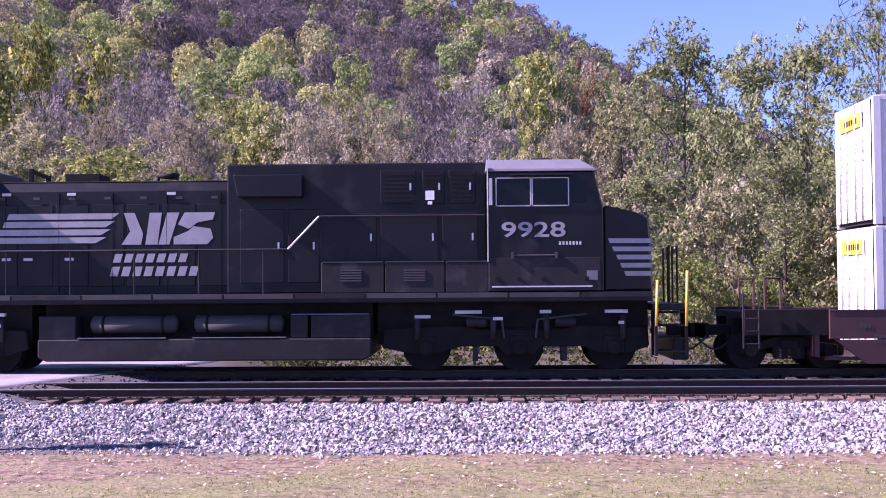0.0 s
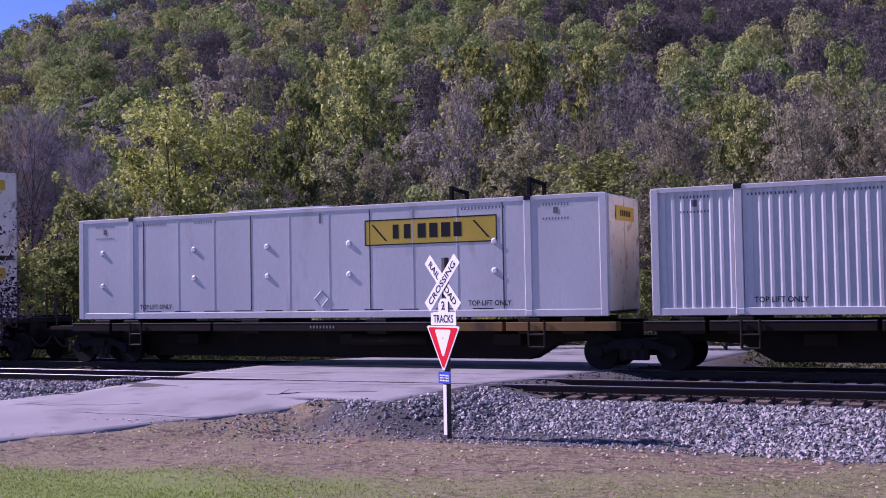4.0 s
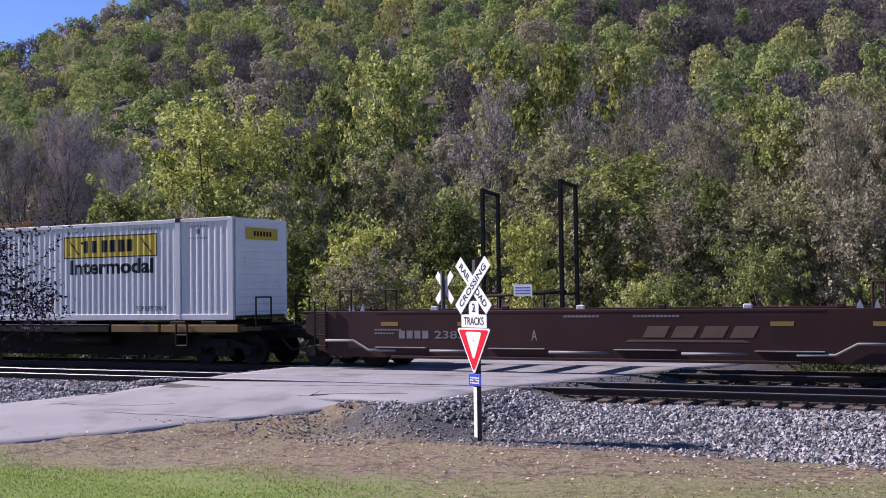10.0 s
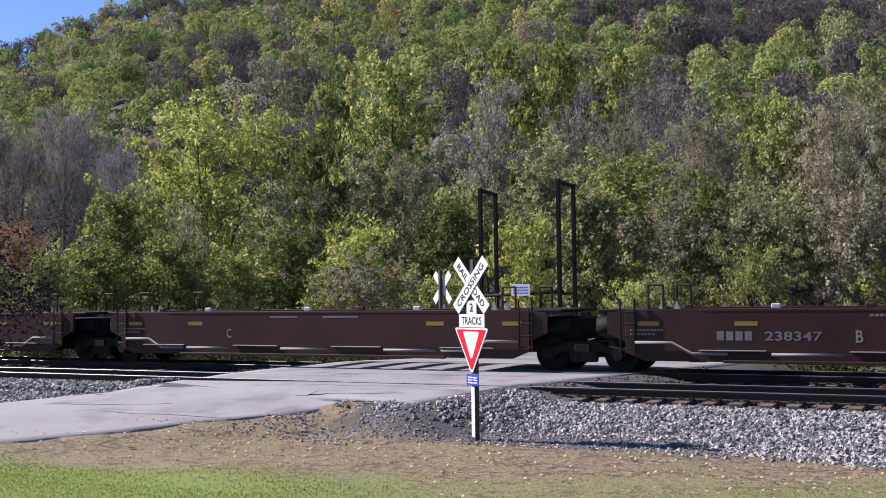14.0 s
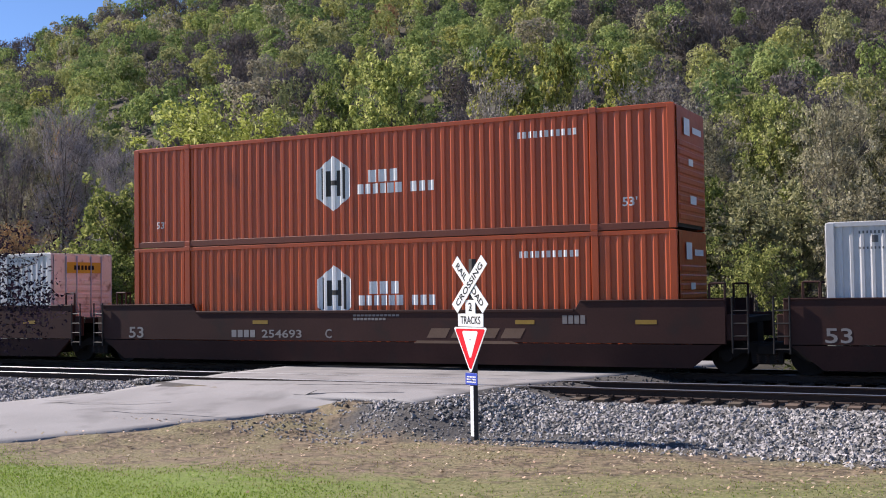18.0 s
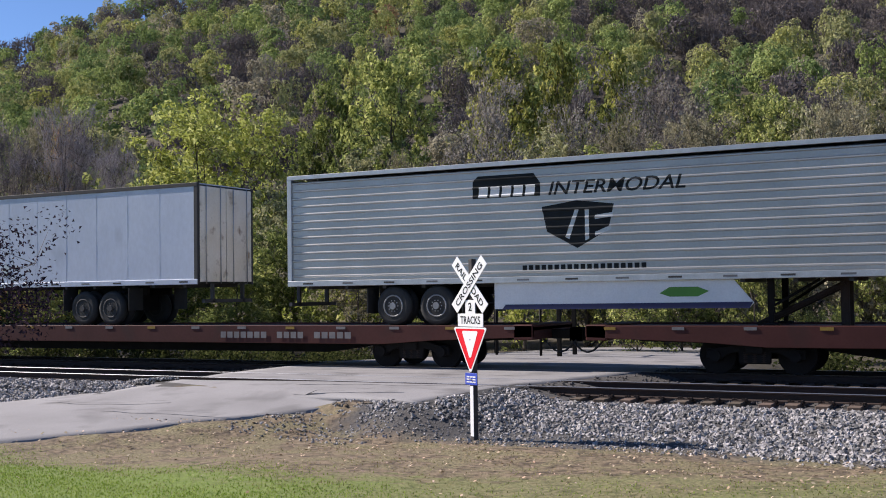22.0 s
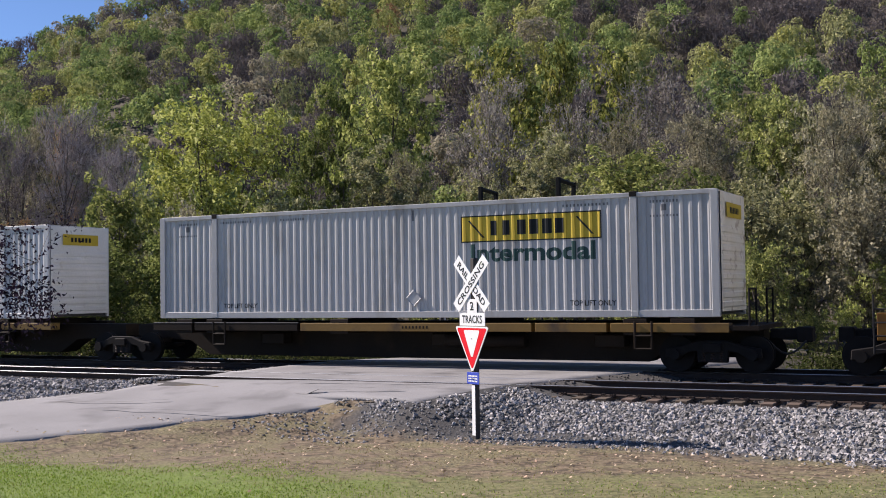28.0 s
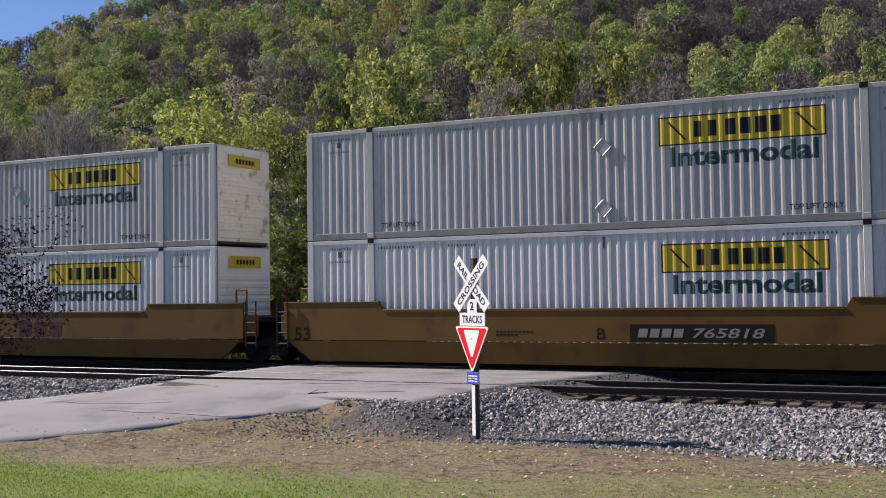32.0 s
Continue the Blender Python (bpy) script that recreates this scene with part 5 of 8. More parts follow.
def road_wheel(parent, x, y, z, r, bright):
    key = ("tyre", r, bright)
    if key not in PANELS:
        bm = bmesh.new()
        torus(bm, (0, 0, 0), r - 0.13, 0.13, 26, 8)
        cyl(bm, (0, -0.12, 0), (0, 0.12, 0), r - 0.14, n=24)
        PANELS[key] = mesh_of("tyre", bm, RUBBER)
        bm = bmesh.new()
        torus(bm, (0, -0.11, 0), 0.27, 0.025, 24, 6)
        cyl(bm, (0, -0.1, 0), (0, -0.06, 0), 0.26, 0.15, n=20)
        cyl(bm, (0, -0.17, 0), (0, -0.07, 0), 0.09, n=12)
        for k in range(10):
            a = 2 * math.pi * k / 10
            cyl(bm, (0.14 * math.cos(a), -0.13, 0.14 * math.sin(a)), (0.14 * math.cos(a), -0.08, 0.14 * math.sin(a)), 0.018, n=6)
        PANELS[("rim", r, bright)] = mesh_of("rim", bm, ALLOY if bright else UNDERGREY)
    t = part("tyre", PANELS[key], None, parent, "black trailer tyre", at=pose(x, y, z))
    part("rim", PANELS[("rim", r, bright)], None, t, "bright alloy rim" if bright else "dusty steel rim")


SKIN = []


def lay_on_ribs(bm, off=0.003):
    """Lays a flat marking on the lengthwise ribs of the stainless trailer."""
    zs, ys = SKIN
    for z in zs:
        bmesh.ops.bisect_plane(bm, geom=bm.verts[:] + bm.edges[:] + bm.faces[:], plane_co=(0, 0, z), plane_no=(0, 0, 1))
    for v in bm.verts:
        v.co.y = float(np.interp(v.co.z, zs, ys)) - off
    return bm


def trailer(s, z, wheels_at, legs_at, skin, label, roof_h, wheels_right, corrugated=False, bright=True):
    """A road trailer; z: the height of its floor; wheels_at: axle places from its own left end."""
    th = rolling("semi_trailer", label, "semi trailer", s, 0.0, "trailers on the flatcars")
    L, W, H = CL, 1.295, roof_h
    bm = bmesh.new()
    if corrugated:
        n = 13
        zs, ys = [z + 0.14], [-W + 0.05]
        p = (H - 0.24) / n
        for i in range(n):
            for u, d in ((0.36, 0), (0.46, 0.022), (0.58, 0.022), (0.68, 0)):
                zs.append(z + 0.14 + (i + u) * p)
                ys.append(-W + 0.05 - d)
        SKIN[:] = [zs, ys]
        lo = [bm.verts.new((0.12, yy, zz)) for yy, zz in zip(ys, zs)]
        hi = [bm.verts.new((L - 0.12, yy, zz)) for yy, zz in zip(ys, zs)]
        for i in range(len(zs) - 1):
            bm.faces.new((lo[i], hi[i], hi[i + 1], lo[i + 1]))
    else:
        # plates with slight dents
        nx, nz = 60, 8
        grid = [[bm.verts.new((0.1 + (L - 0.2) * i / nx, -W + 0.012 + 0.004 * noise.noise((i * 0.35 + s, j * 0.55, s)), z + 0.1 + (H - 0.16) * j / nz)) for j in range(nz + 1)] for i in range(nx + 1)]
        for i in range(nx):
            for j in range(nz):
                f = bm.faces.new((grid[i][j], grid[i + 1][j], grid[i + 1][j + 1], grid[i][j + 1]))
                f.smooth = True
    part("side_wall", bm, skin, th)
    if not corrugated:
        for i in range(12):
            bm = bmesh.new()
            box(bm, 1.335 + i * 1.22, 1.35 + i * 1.22, -W + 0.009, -W + 0.02, z + 0.12, z + H - 0.1)
            part("panel_seam", bm, skin, th)
    bm = bmesh.new()
    box(bm, 0.1, L - 0.1, W - 0.04, W, z + 0.1, z + H - 0.05)
    part("side_wall", bm, skin, th)
    bm = bmesh.new()
    box(bm, 0.02, L - 0.02, -W + 0.03, W - 0.03, z + H - 0.03, z + H)
    part("roof", bm, skin, th)
    for y in (-W + 0.02, W - 0.02):
        bm = bmesh.new()
        box(bm, 0, L, y - 0.03, y + 0.03, z + H - 0.1, z + H + 0.012)
        part("top_rail", bm, UNDERGREY if not corrugated else GALV, th, bevel=0.008)
        bm = bmesh.new()
        box(bm, 0, L, y - 0.035, y + 0.035, z - 0.02, z + 0.13)
        part("bottom_rail", bm, skin if not corrugated else GALV, th, bevel=0.008)
    for i in range(13):
        bm = bmesh.new()
        x = 0.5 + i * 1.25
        patch(bm, [(x, z + 0.03), (x + 0.32, z + 0.03), (x + 0.32, z + 0.075), (x, z + 0.075)], -W - 0.018)
        part("reflective_tape", bm, FAINT if i % 2 else UNDERGREY, th)
    for x in (0.06, L - 0.06):
        for y in (-W + 0.05, W - 0.05):
            bm = bmesh.new()
            box(bm, x - 0.07, x + 0.07, y - 0.055, y + 0.055, z - 0.02, z + H)
            part("corner_post", bm, UNDERGREY if not corrugated else GALV, th, bevel=0.012)
    bm = bmesh.new()
    box(bm, 0.1, L - 0.1, -W + 0.1, W - 0.1, z, z + 0.1)
    for k in range(14):
        box(bm, 0.6 + k * 1.15, 0.7 + k * 1.15, -W + 0.1, W - 0.1, z - 0.1, z)
    part("floor", bm, UNDERGREY, th)
    # ends
    for x, way in ((0.0, -1), (L, 1)):
        is_door = (way > 0) == wheels_right
        bm = bmesh.new()
        if is_door:
            for y0, y1 in ((-W + 0.1, -0.01), (0.01, W - 0.1)):
                box(bm, min(x, x + way * 0.02), max(x, x + way * 0.02), y0, y1, z + 0.05, z + H - 0.08)
        else:
            box(bm, min(x, x + way * 0.02), max(x, x + way * 0.02), -W + 0.08, W - 0.08, z + 0.02, z + H - 0.05)
        part("door_leaf" if is_door else "front_wall", bm, (CREAM if bright is False else TRAILERWHITE) if not corrugated else skin, th, bevel=0.006)
        if is_door:
            for y in (-0.95, -0.3, 0.3, 0.95):
                bm = bmesh.new()
                cyl(bm, (x + way * 0.05, y, z), (x + way * 0.05, y, z + H - 0.06), 0.014, n=8)
                part("lock_rod", bm, GALV, th)
            bm = bmesh.new()
            box(bm, min(x, x + way * 0.1), max(x, x + way * 0.1), -1.1, 1.1, z - 0.55, z - 0.45)
            for y in (-0.7, 0.7):
                box(bm, min(x, x + way * 0.1), max(x, x + way * 0.1), y - 0.04, y + 0.04, z - 0.55, z)
            part("underride_guard", bm, UNDERGREY, th)
    # running gear
    r = 0.52
    zc = 1.06 + r + 0.02
    for x in wheels_at:
        bm = bmesh.new()
        cyl(bm, (x, -1.0, zc), (x, 1.0, zc), 0.07, n=10)
        part("axle", bm, SOOTSHADE, th)
        for y in (-1.13, -0.8, 0.8, 1.13):
            road_wheel(th, x, y, zc, r, bright and y < -1)
    bm = bmesh.new()
    xa, xb = min(wheels_at) - 0.8, max(wheels_at) + 0.8
    for y in (-0.5, 0.5):
        box(bm, xa, xb, y - 0.06, y + 0.06, z - 0.3, z - 0.02)
    for x in wheels_at:
        box(bm, x - 0.25, x + 0.25, -0.56, 0.56, zc - 0.1, z - 0.3)
    part("bogie_frame", bm, SOOTSHADE, th)
    xm = xa - 0.15 if not wheels_right else xb + 0.15
    for y in (-1.0, 1.0):
        for x in (min(wheels_at) - 0.75, max(wheels_at) + 0.75):
            bm = bmesh.new()
            box(bm, x - 0.01, x + 0.01, y - 0.3, y + 0.3, z - 0.75, z - 0.1)
            part("mud_flap", bm, RUBBER, th)
    for y in (-0.85, 0.85):
        bm = bmesh.new()
        box(bm, legs_at - 0.07, legs_at + 0.07, y - 0.07, y + 0.07, 1.35, z)
        box(bm, legs_at - 0.05, legs_at + 0.05, y - 0.05, y + 0.05, 1.14, 1.36)
        box(bm, legs_at - 0.16, legs_at + 0.16, y - 0.14, y + 0.14, 1.085, 1.14)
        part("landing_leg", bm, SOOTSHADE, th, bevel=0.006)
    bm = bmesh.new()
    cyl(bm, (legs_at, -0.85, 1.65), (legs_at, 0.85, 1.65), 0.03, n=6)
    cyl(bm, (legs_at, -0.85, 1.5), (legs_at + 1.0, -0.5, z - 0.05), 0.035, n=6)
    cyl(bm, (legs_at, 0.85, 1.5), (legs_at + 1.0, 0.5, z - 0.05), 0.035, n=6)
    part("leg_brace", bm, SOOTSHADE, th)
    for xk in (5.6, 8.4):
        bm = bmesh.new()
        cyl(bm, (xk, -1.05, z - 0.1), (xk, -1.05, z - 0.5), 0.025, n=6)
        cyl(bm, (xk + 1.2, -1.05, z - 0.1), (xk + 1.2, -1.05, z - 0.5), 0.025, n=6)
        cyl(bm, (xk, -1.05, z - 0.5), (xk + 1.2, -1.05, z - 0.5), 0.025, n=6)
        part("side_guard", bm, SOOTSHADE, th)
    return th


def hitch(s, x_dir, z):
    """The folding stanchion that holds a trailer's kingpin on a flatcar."""
    th = rolling("trailer_hitch", "rusty folding trailer hitch on a flatcar deck", "trailer hitch", s, 0.0, "trailer hitches")
    for y in (-0.35, 0.35):
        bm = bmesh.new()
        box(bm, -0.09, 0.09, y - 0.06, y + 0.06, 1.06, z - 0.05)
        part("stanchion", bm, RUST, th, bevel=0.01)
    for y in (-0.4, 0.4):
        bm = bmesh.new()
        cyl(bm, (x_dir * 1.9, y, 1.1), (0, y, z - 0.15), 0.065, n=6)
        part("diagonal_strut", bm, RUST, th)
    bm = bmesh.new()
    box(bm, -0.4, 0.4, -0.5, 0.5, z - 0.1, z - 0.02)
    part("head_plate", bm, RUST, th, bevel=0.01)
    return th


# ---- locomotive; x along the train at 0 s, cab end towards +x ----


def locomotive():
    th = rolling("diesel_locomotive", "black six-axle freight diesel locomotive with white lettering", "locomotive", 0.0)
    bm = bmesh.new()
    box(bm, -16.6, 4.05, -1.5, 1.5, 1.56, 1.77)
    part("frame", bm, BLACK, th, "long black frame with a pale sill edge", bevel=0.015)
    for k in range(13):
        bm = bmesh.new()
        box(bm, -16.6 + k * 1.59, -15.06 + k * 1.59, -1.514, -1.5, 1.66, 1.765)
        part("sill_edge", bm, UNDERGREY if k % 4 else DUSTBLACK, th)
    # long hood with chamfered roof edges
    bm = bmesh.new()
    for x0, x1, w, top in ((-15.9, -5.5, 0.92, 4.27),):
        sec = [(-w, 1.77), (-w, top - 0.22), (-w + 0.2, top), (w - 0.2, top), (w, top - 0.22), (w, 1.77)]
        a = [bm.verts.new((x0, y, z)) for y, z in sec]
        b = [bm.verts.new((x1, y, z)) for y, z in sec]
        bm.faces.new(a)
        bm.faces.new(b[::-1])
        for i in range(len(sec)):
            bm.faces.new((a[i], b[i], b[(i + 1) % len(sec)], a[(i + 1) % len(sec)]))
    hood = part("long_hood", bm, BLACK, th, bevel=0.01)
    for k in range(12):
        x = -15.2 + k * 0.82
        bm = bmesh.new()
        box(bm, x, x + 0.74, -0.945, -0.915, 1.95, 3.75)
        part("hood_door", bm, BLACK, hood, bevel=0.008)
        bm = bmesh.new()
        box(bm, x + 0.3, x + 0.45, -0.965, -0.94, 3.86, 3.92)
        part("lifting_lug", bm, UNDERGREY, hood)
    bm = bmesh.new()
    box(bm, -15.9, -11.2, -1.5, 1.5, 3.65, 4.6)
    part("radiator_wing", bm, BLACK, th, bevel=0.03)
    bm = bmesh.new()
    for k in range(22):
        box(bm, -15.7 + k * 0.2, -15.6 + k * 0.2, -1.53, -1.5, 3.8, 4.4)
    part("radiator_grille", bm, SOOTSHADE, th)
    bm = bmesh.new()
    prism(bm, [(-15.9, 4.275), (-5.5, 4.275), (-5.5, 4.29), (-15.9, 4.29)], -0.74, 0.74)
    part("hood_roof", bm, UNDERGREY, hood, "dusty hood roof")
    for k in range(9):
        bm = bmesh.new()
        x = -15.6 + k * 1.24
        box(bm, x, x + 0.012, -0.952, -0.9, 1.8, 4.0)
        part("panel_joint", bm, SOOTSHADE, hood)
    for x, z in ((-10.7, 2.52), (-10.2, 2.52), (-10.7, 3.95), (-9.2, 3.95), (-6.9, 3.95), (-9.25, 2.52)):
        bm = bmesh.new()
        box(bm, x, x + 0.2, -0.975, -0.94, z, z + 0.06)
        part("door_latch", bm, DULLWHITE, hood)
    # equipment hood behind the cab
    bm = bmesh.new()
    box(bm, -5.5, 0.4, -1.05, 1.05, 1.77, 4.62)
    eq = part("equipment_hood", bm, BLACK, th, bevel=0.03)
    bm = bmesh.new()
    prism(bm, [(-5.3, 4.35), (-3.75, 4.35), (-3.75, 3.85), (-5.2, 3.85)], -1.38, -1.05)
    part("inverter_box", bm, BLACK, eq, bevel=0.02)
    for x0, x1, z0, z1 in ((-2.0, -1.2, 3.7, 4.45), (-1.05, -0.55, 3.7, 4.45), (-0.45, 0.15, 3.7, 4.45), (-3.3, -2.1, 2.45, 3.5), (-2.0, -0.7, 2.45, 3.5), (-0.6, 0.2, 2.45, 3.5), (-5.2, -4.2, 2.0, 3.6), (-4.1, -3.4, 2.0, 3.6)):
        bm = bmesh.new()
        box(bm, x0, x1, -1.075, -1.045, z0, z1)
        d = part("access_door", bm, BLACK, eq, bevel=0.01)
        bm = bmesh.new()
        box(bm, x1 - 0.14, x1 - 0.1, -1.11, -1.07, (z0 + z1) / 2 - 0.08, (z0 + z1) / 2 + 0.08)
        part("latch", bm, GALV, d)
        if z0 > 3.6:
            for k in range(7):
                bm = bmesh.new()
                box(bm, x0 + 0.05, x1 - 0.05, -1.095, -1.07, z0 + 0.06 + k * 0.095, z0 + 0.1 + k * 0.095)
                part("louvre", bm, SOOTSHADE, d)
    bm = bmesh.new()
    box(bm, -0.98, -0.78, -1.1, -1.07, 3.78, 3.98)
    box(bm, -0.93, -0.83, -1.1, -1.07, 3.68, 3.75)
    part("notice_plate", bm, WHITE, eq)
    # low cabinets along the walkway
    for x0, x1 in ((-3.3, -1.9), (-1.88, -0.55), (-0.53, 0.42)):
        bm = bmesh.new()
        box(bm, x0, x1, -1.49, -1.05, 1.77, 2.42)
        c = part("battery_cabinet", bm, DUSTBLACK, th, bevel=0.015)
        bm = bmesh.new()
        box(bm, x0 + 0.02, x1 - 0.02, -1.5, -1.4, 2.42, 2.445)
        part("cabinet_edge", bm, UNDERGREY, c)
        if x1 < 0:
            for k in range(5):
                bm = bmesh.new()
                box(bm, x0 + 0.42, x0 + 0.9, -1.51, -1.485, 2.02 + k * 0.055, 2.05 + k * 0.055)
                part("vent_slat", bm, UNDERGREY, c)
    # cab
    bm = bmesh.new()
    prism(bm, [(0.4, 1.77), (2.98, 1.77), (2.98, 3.55), (2.78, 4.36), (0.4, 4.36)], -1.5, 1.5)
    cab = part("cab", bm, BLACK, th, "black wide-nosed crew cab", bevel=0.03)
    bm = bmesh.new()
    low = [bm.verts.new(p) for p in ((0.37, -1.52, 4.36), (2.84, -1.52, 4.36), (2.84, 1.52, 4.36), (0.37, 1.52, 4.36))]
    eave = [bm.verts.new(p) for p in ((0.37, -1.5, 4.42), (2.82, -1.5, 4.42), (2.82, 1.5, 4.42), (0.37, 1.5, 4.42))]
    crown = [bm.verts.new(p) for p in ((0.4, -1.12, 4.66), (2.48, -1.12, 4.66), (2.48, 1.12, 4.66), (0.4, 1.12, 4.66))]
    bm.faces.new(low[::-1])
    bm.faces.new(crown)
    for r0, r1 in ((low, eave), (eave, crown)):
        for i in range(4):
            bm.faces.new((r0[i], r0[(i + 1) % 4], r1[(i + 1) % 4], r1[i]))
    part("cab_roof", bm, PALEGREY, cab, "dusty grey cab roof", bevel=0.01)
    bm = bmesh.new()
    box(bm, 0.44, 2.9, -1.512, -1.49, 1.8, 2.5)
    part("lower_cab_panel", bm, DUSTBLACK, cab, "dusty lower cab side", bevel=0.006)
    bm = bmesh.new()
    prism(bm, [(2.98, 1.77), (4.1, 1.77), (4.06, 2.9), (4.03, 3.3), (3.9, 3.42), (3.3, 3.56), (2.98, 3.6)], -1.47, 1.47)
    for v in bm.verts:
        if v.co.x > 3.85:
            v.co.y *= 0.86
    nose = part("nose", bm, BLACK, th, "short black nose", bevel=0.05)
    for x0, x1 in ((0.62, 1.36), (1.42, 2.2)):
        bm = bmesh.new()
        box(bm, x0, x1, -1.508, -1.49, 3.62, 4.2)
        w = part("side_window", bm, GLASS, cab, "dark sliding cab window")
        bm = bmesh.new()
        for a, b, c, d in ((x0 - 0.025, x1 + 0.025, 3.595, 3.62), (x0 - 0.025, x1 + 0.025, 4.2, 4.22), (x0 - 0.025, x0, 3.595, 4.22), (x1, x1 + 0.025, 3.595, 4.22)):
            box(bm, a, b, -1.525, -1.49, c, d)
        part("window_frame", bm, DULLWHITE, w)
    bm = bmesh.new()
    box(bm, 2.3, 2.62, -1.506, -1.49, 3.66, 4.16)
    part("quarter_window", bm, GLASS, cab)
    bm = bmesh.new()
    box(bm, 0.45, 0.52, -1.62, -1.5, 3.62, 4.2)
    part("mirror", bm, GALV, cab)
    bm = bmesh.new()
    box(bm, 0.9, 2.3, -1.62, -1.48, 4.27, 4.3)
    part("sunshade", bm, DUSTBLACK, cab)
    for y in (-0.75, 0.1):
        bm = bmesh.new()
        vs = [bm.verts.new(p) for p in ((3.0, y, 3.68), (3.0, y + 0.68, 3.68), (2.84, y + 0.68, 4.3), (2.84, y, 4.3))]
        bm.faces.new(vs)
        part("windscreen", bm, GLASS, cab)
    for p in ((1.3, 4.66, 0.5), (2.1, 4.66, 0.25), (1.7, 4.66, -0.3)):
        bm = bmesh.new()
        box(bm, p[0] - 0.25, p[0] + 0.25, p[2] - 0.2, p[2] + 0.2, 4.64, 4.76)
        part("roof_box", bm, SOOTSHADE, cab, bevel=0.03)
    bm = bmesh.new()
    write(bm, "9928", 1.43, 3.1, -1.506, 1.42, 0.33)
    part("road_number", bm, LOCOWHITE, cab, "pale painted road number")
    bm = bmesh.new()
    bars(bm, 1.98, 2.5, 2.77, 2.84, -1.506, 7, gap=0.4)
    part("small_print", bm, DULLWHITE, cab)
    bm = bmesh.new()
    for k in range(6):
        z = 2.8 - k * 0.175
        x0 = 3.12 + k * 0.09
        if k < 5:
            bm.faces.new([bm.verts.new((px, -1.47 + 0.206 * max(0.0, (px - 2.98) / 1.08) - 0.012, pz)) for px, pz in ((x0, z), (4.05, z), (4.05, z + 0.1), (x0 - 0.04, z + 0.1))])
    part("nose_stripes", bm, LOCOWHITE, nose, "pale stripes on the nose")
    for k in range(5):
        bm = bmesh.new()
        z = 2.8 - k * 0.175
        box(bm, 4.05, 4.095, -1.24, 1.24, z, z + 0.1)
        part("front_stripe", bm, LOCOWHITE, nose, "pale stripe across the nose")
    bm = bmesh.new()
    box(bm, 2.6, 2.84, -1.522, -1.5, 2.02, 2.22)
    part("nose_plate", bm, PALEGREY, nose)
    for x in (0.62, 1.1, 1.65, 2.6):
        bm = bmesh.new()
        cyl(bm, (x, -1.535, 2.05), (x, -1.5, 2.05), 0.05, n=8)
        part("sill_cap", bm, SOOTSHADE, cab)
    bm = bmesh.new()
    box(bm, 0.5, 2.72, -1.53, -1.5, 1.87, 1.9)
    part("sill_ledge", bm, DULLWHITE, cab)
    for x0, x1 in ((0.95, 0.97), (1.92, 1.94)):
        bm = bmesh.new()
        box(bm, x0 - 0.02, x1 + 0.02, -1.56, -1.5, 2.48, 2.62)
        part("grab_bracket", bm, UNDERGREY, cab)
    bm = bmesh.new()
    box(bm, 0.405, 0.43, -1.53, -1.48, 2.42, 4.5)
    part("cab_corner_strip", bm, DULLWHITE, cab, "thin pale corner strip")
    for sgn in (-1, 1):
        bm = bmesh.new()
        cyl(bm, (0.95, sgn * 1.53, 2.55), (1.95, sgn * 1.53, 2.55), 0.018, n=6)
        part("grab_iron", bm, UNDERGREY, cab)
    # markings of the long hood
    y = -0.952
    for k in range(4):
        z = 2.9 + k * 0.175
        bm = bmesh.new()
        patch(bm, [(-10.9 + k * 0.1, z), (-8.55 + k * 0.12, z), (-8.3 + k * 0.1, z + 0.13), (-10.85 + k * 0.1, z + 0.13)], y)
        part("hood_stripe", bm, LOCOWHITE, hood, "pale lengthwise stripe")
    bm = bmesh.new()
    patch(bm, [(-7.95, 2.86), (-7.5, 2.86), (-7.45, 3.1), (-7.65, 3.56), (-7.9, 3.56), (-7.75, 3.15)], y)
    patch(bm, [(-7.4, 2.86), (-7.12, 2.86), (-7.02, 3.56), (-7.3, 3.56)], y)
    patch(bm, [(-7.1, 2.86), (-6.85, 2.86), (-6.62, 3.56), (-6.9, 3.56)], y)
    patch(bm, [(-6.75, 2.86), (-5.98, 2.86), (-5.84, 3.0), (-5.9, 3.2), (-6.3, 3.26), (-6.4, 3.16), (-6.75, 3.02)], y)
    patch(bm, [(-6.65, 3.3), (-6.4, 3.2), (-6.2, 3.34), (-5.85, 3.4), (-5.8, 3.56), (-6.5, 3.56)], y)
    part("initials_mark", bm, LOCOWHITE, hood, "large pale initials drawn as plain shapes")
    for x0, x1, z0, z1, n in ((-8.15, -6.4, 2.47, 2.66, 7), (-8.22, -6.15, 2.17, 2.38, 8)):
        for k in range(n):
            w = (x1 - x0) / n
            bm = bmesh.new()
            patch(bm, [(x0 + k * w, z0), (x0 + (k + 0.7) * w, z0), (x0 + (k + 0.7) * w + 0.06, z1), (x0 + k * w + 0.06, z1)], y)
            part("name_bar", bm, LOCOWHITE, hood, "pale bar in place of a letter")
    for x in (-13.5, -9.0, -7.2):
        bm = bmesh.new()
        if x == -9.0:
            box(bm, x - 0.45, x + 0.35, -0.4, 0.4, 4.25, 4.5)
        elif x == -13.5:
            cyl(bm, (x, 0, 4.5), (x, 0, 4.72), 0.6, n=20)
        else:
            cyl(bm, (x - 0.2, 0.1, 4.27), (x - 0.2, 0.1, 4.45), 0.05, n=8)
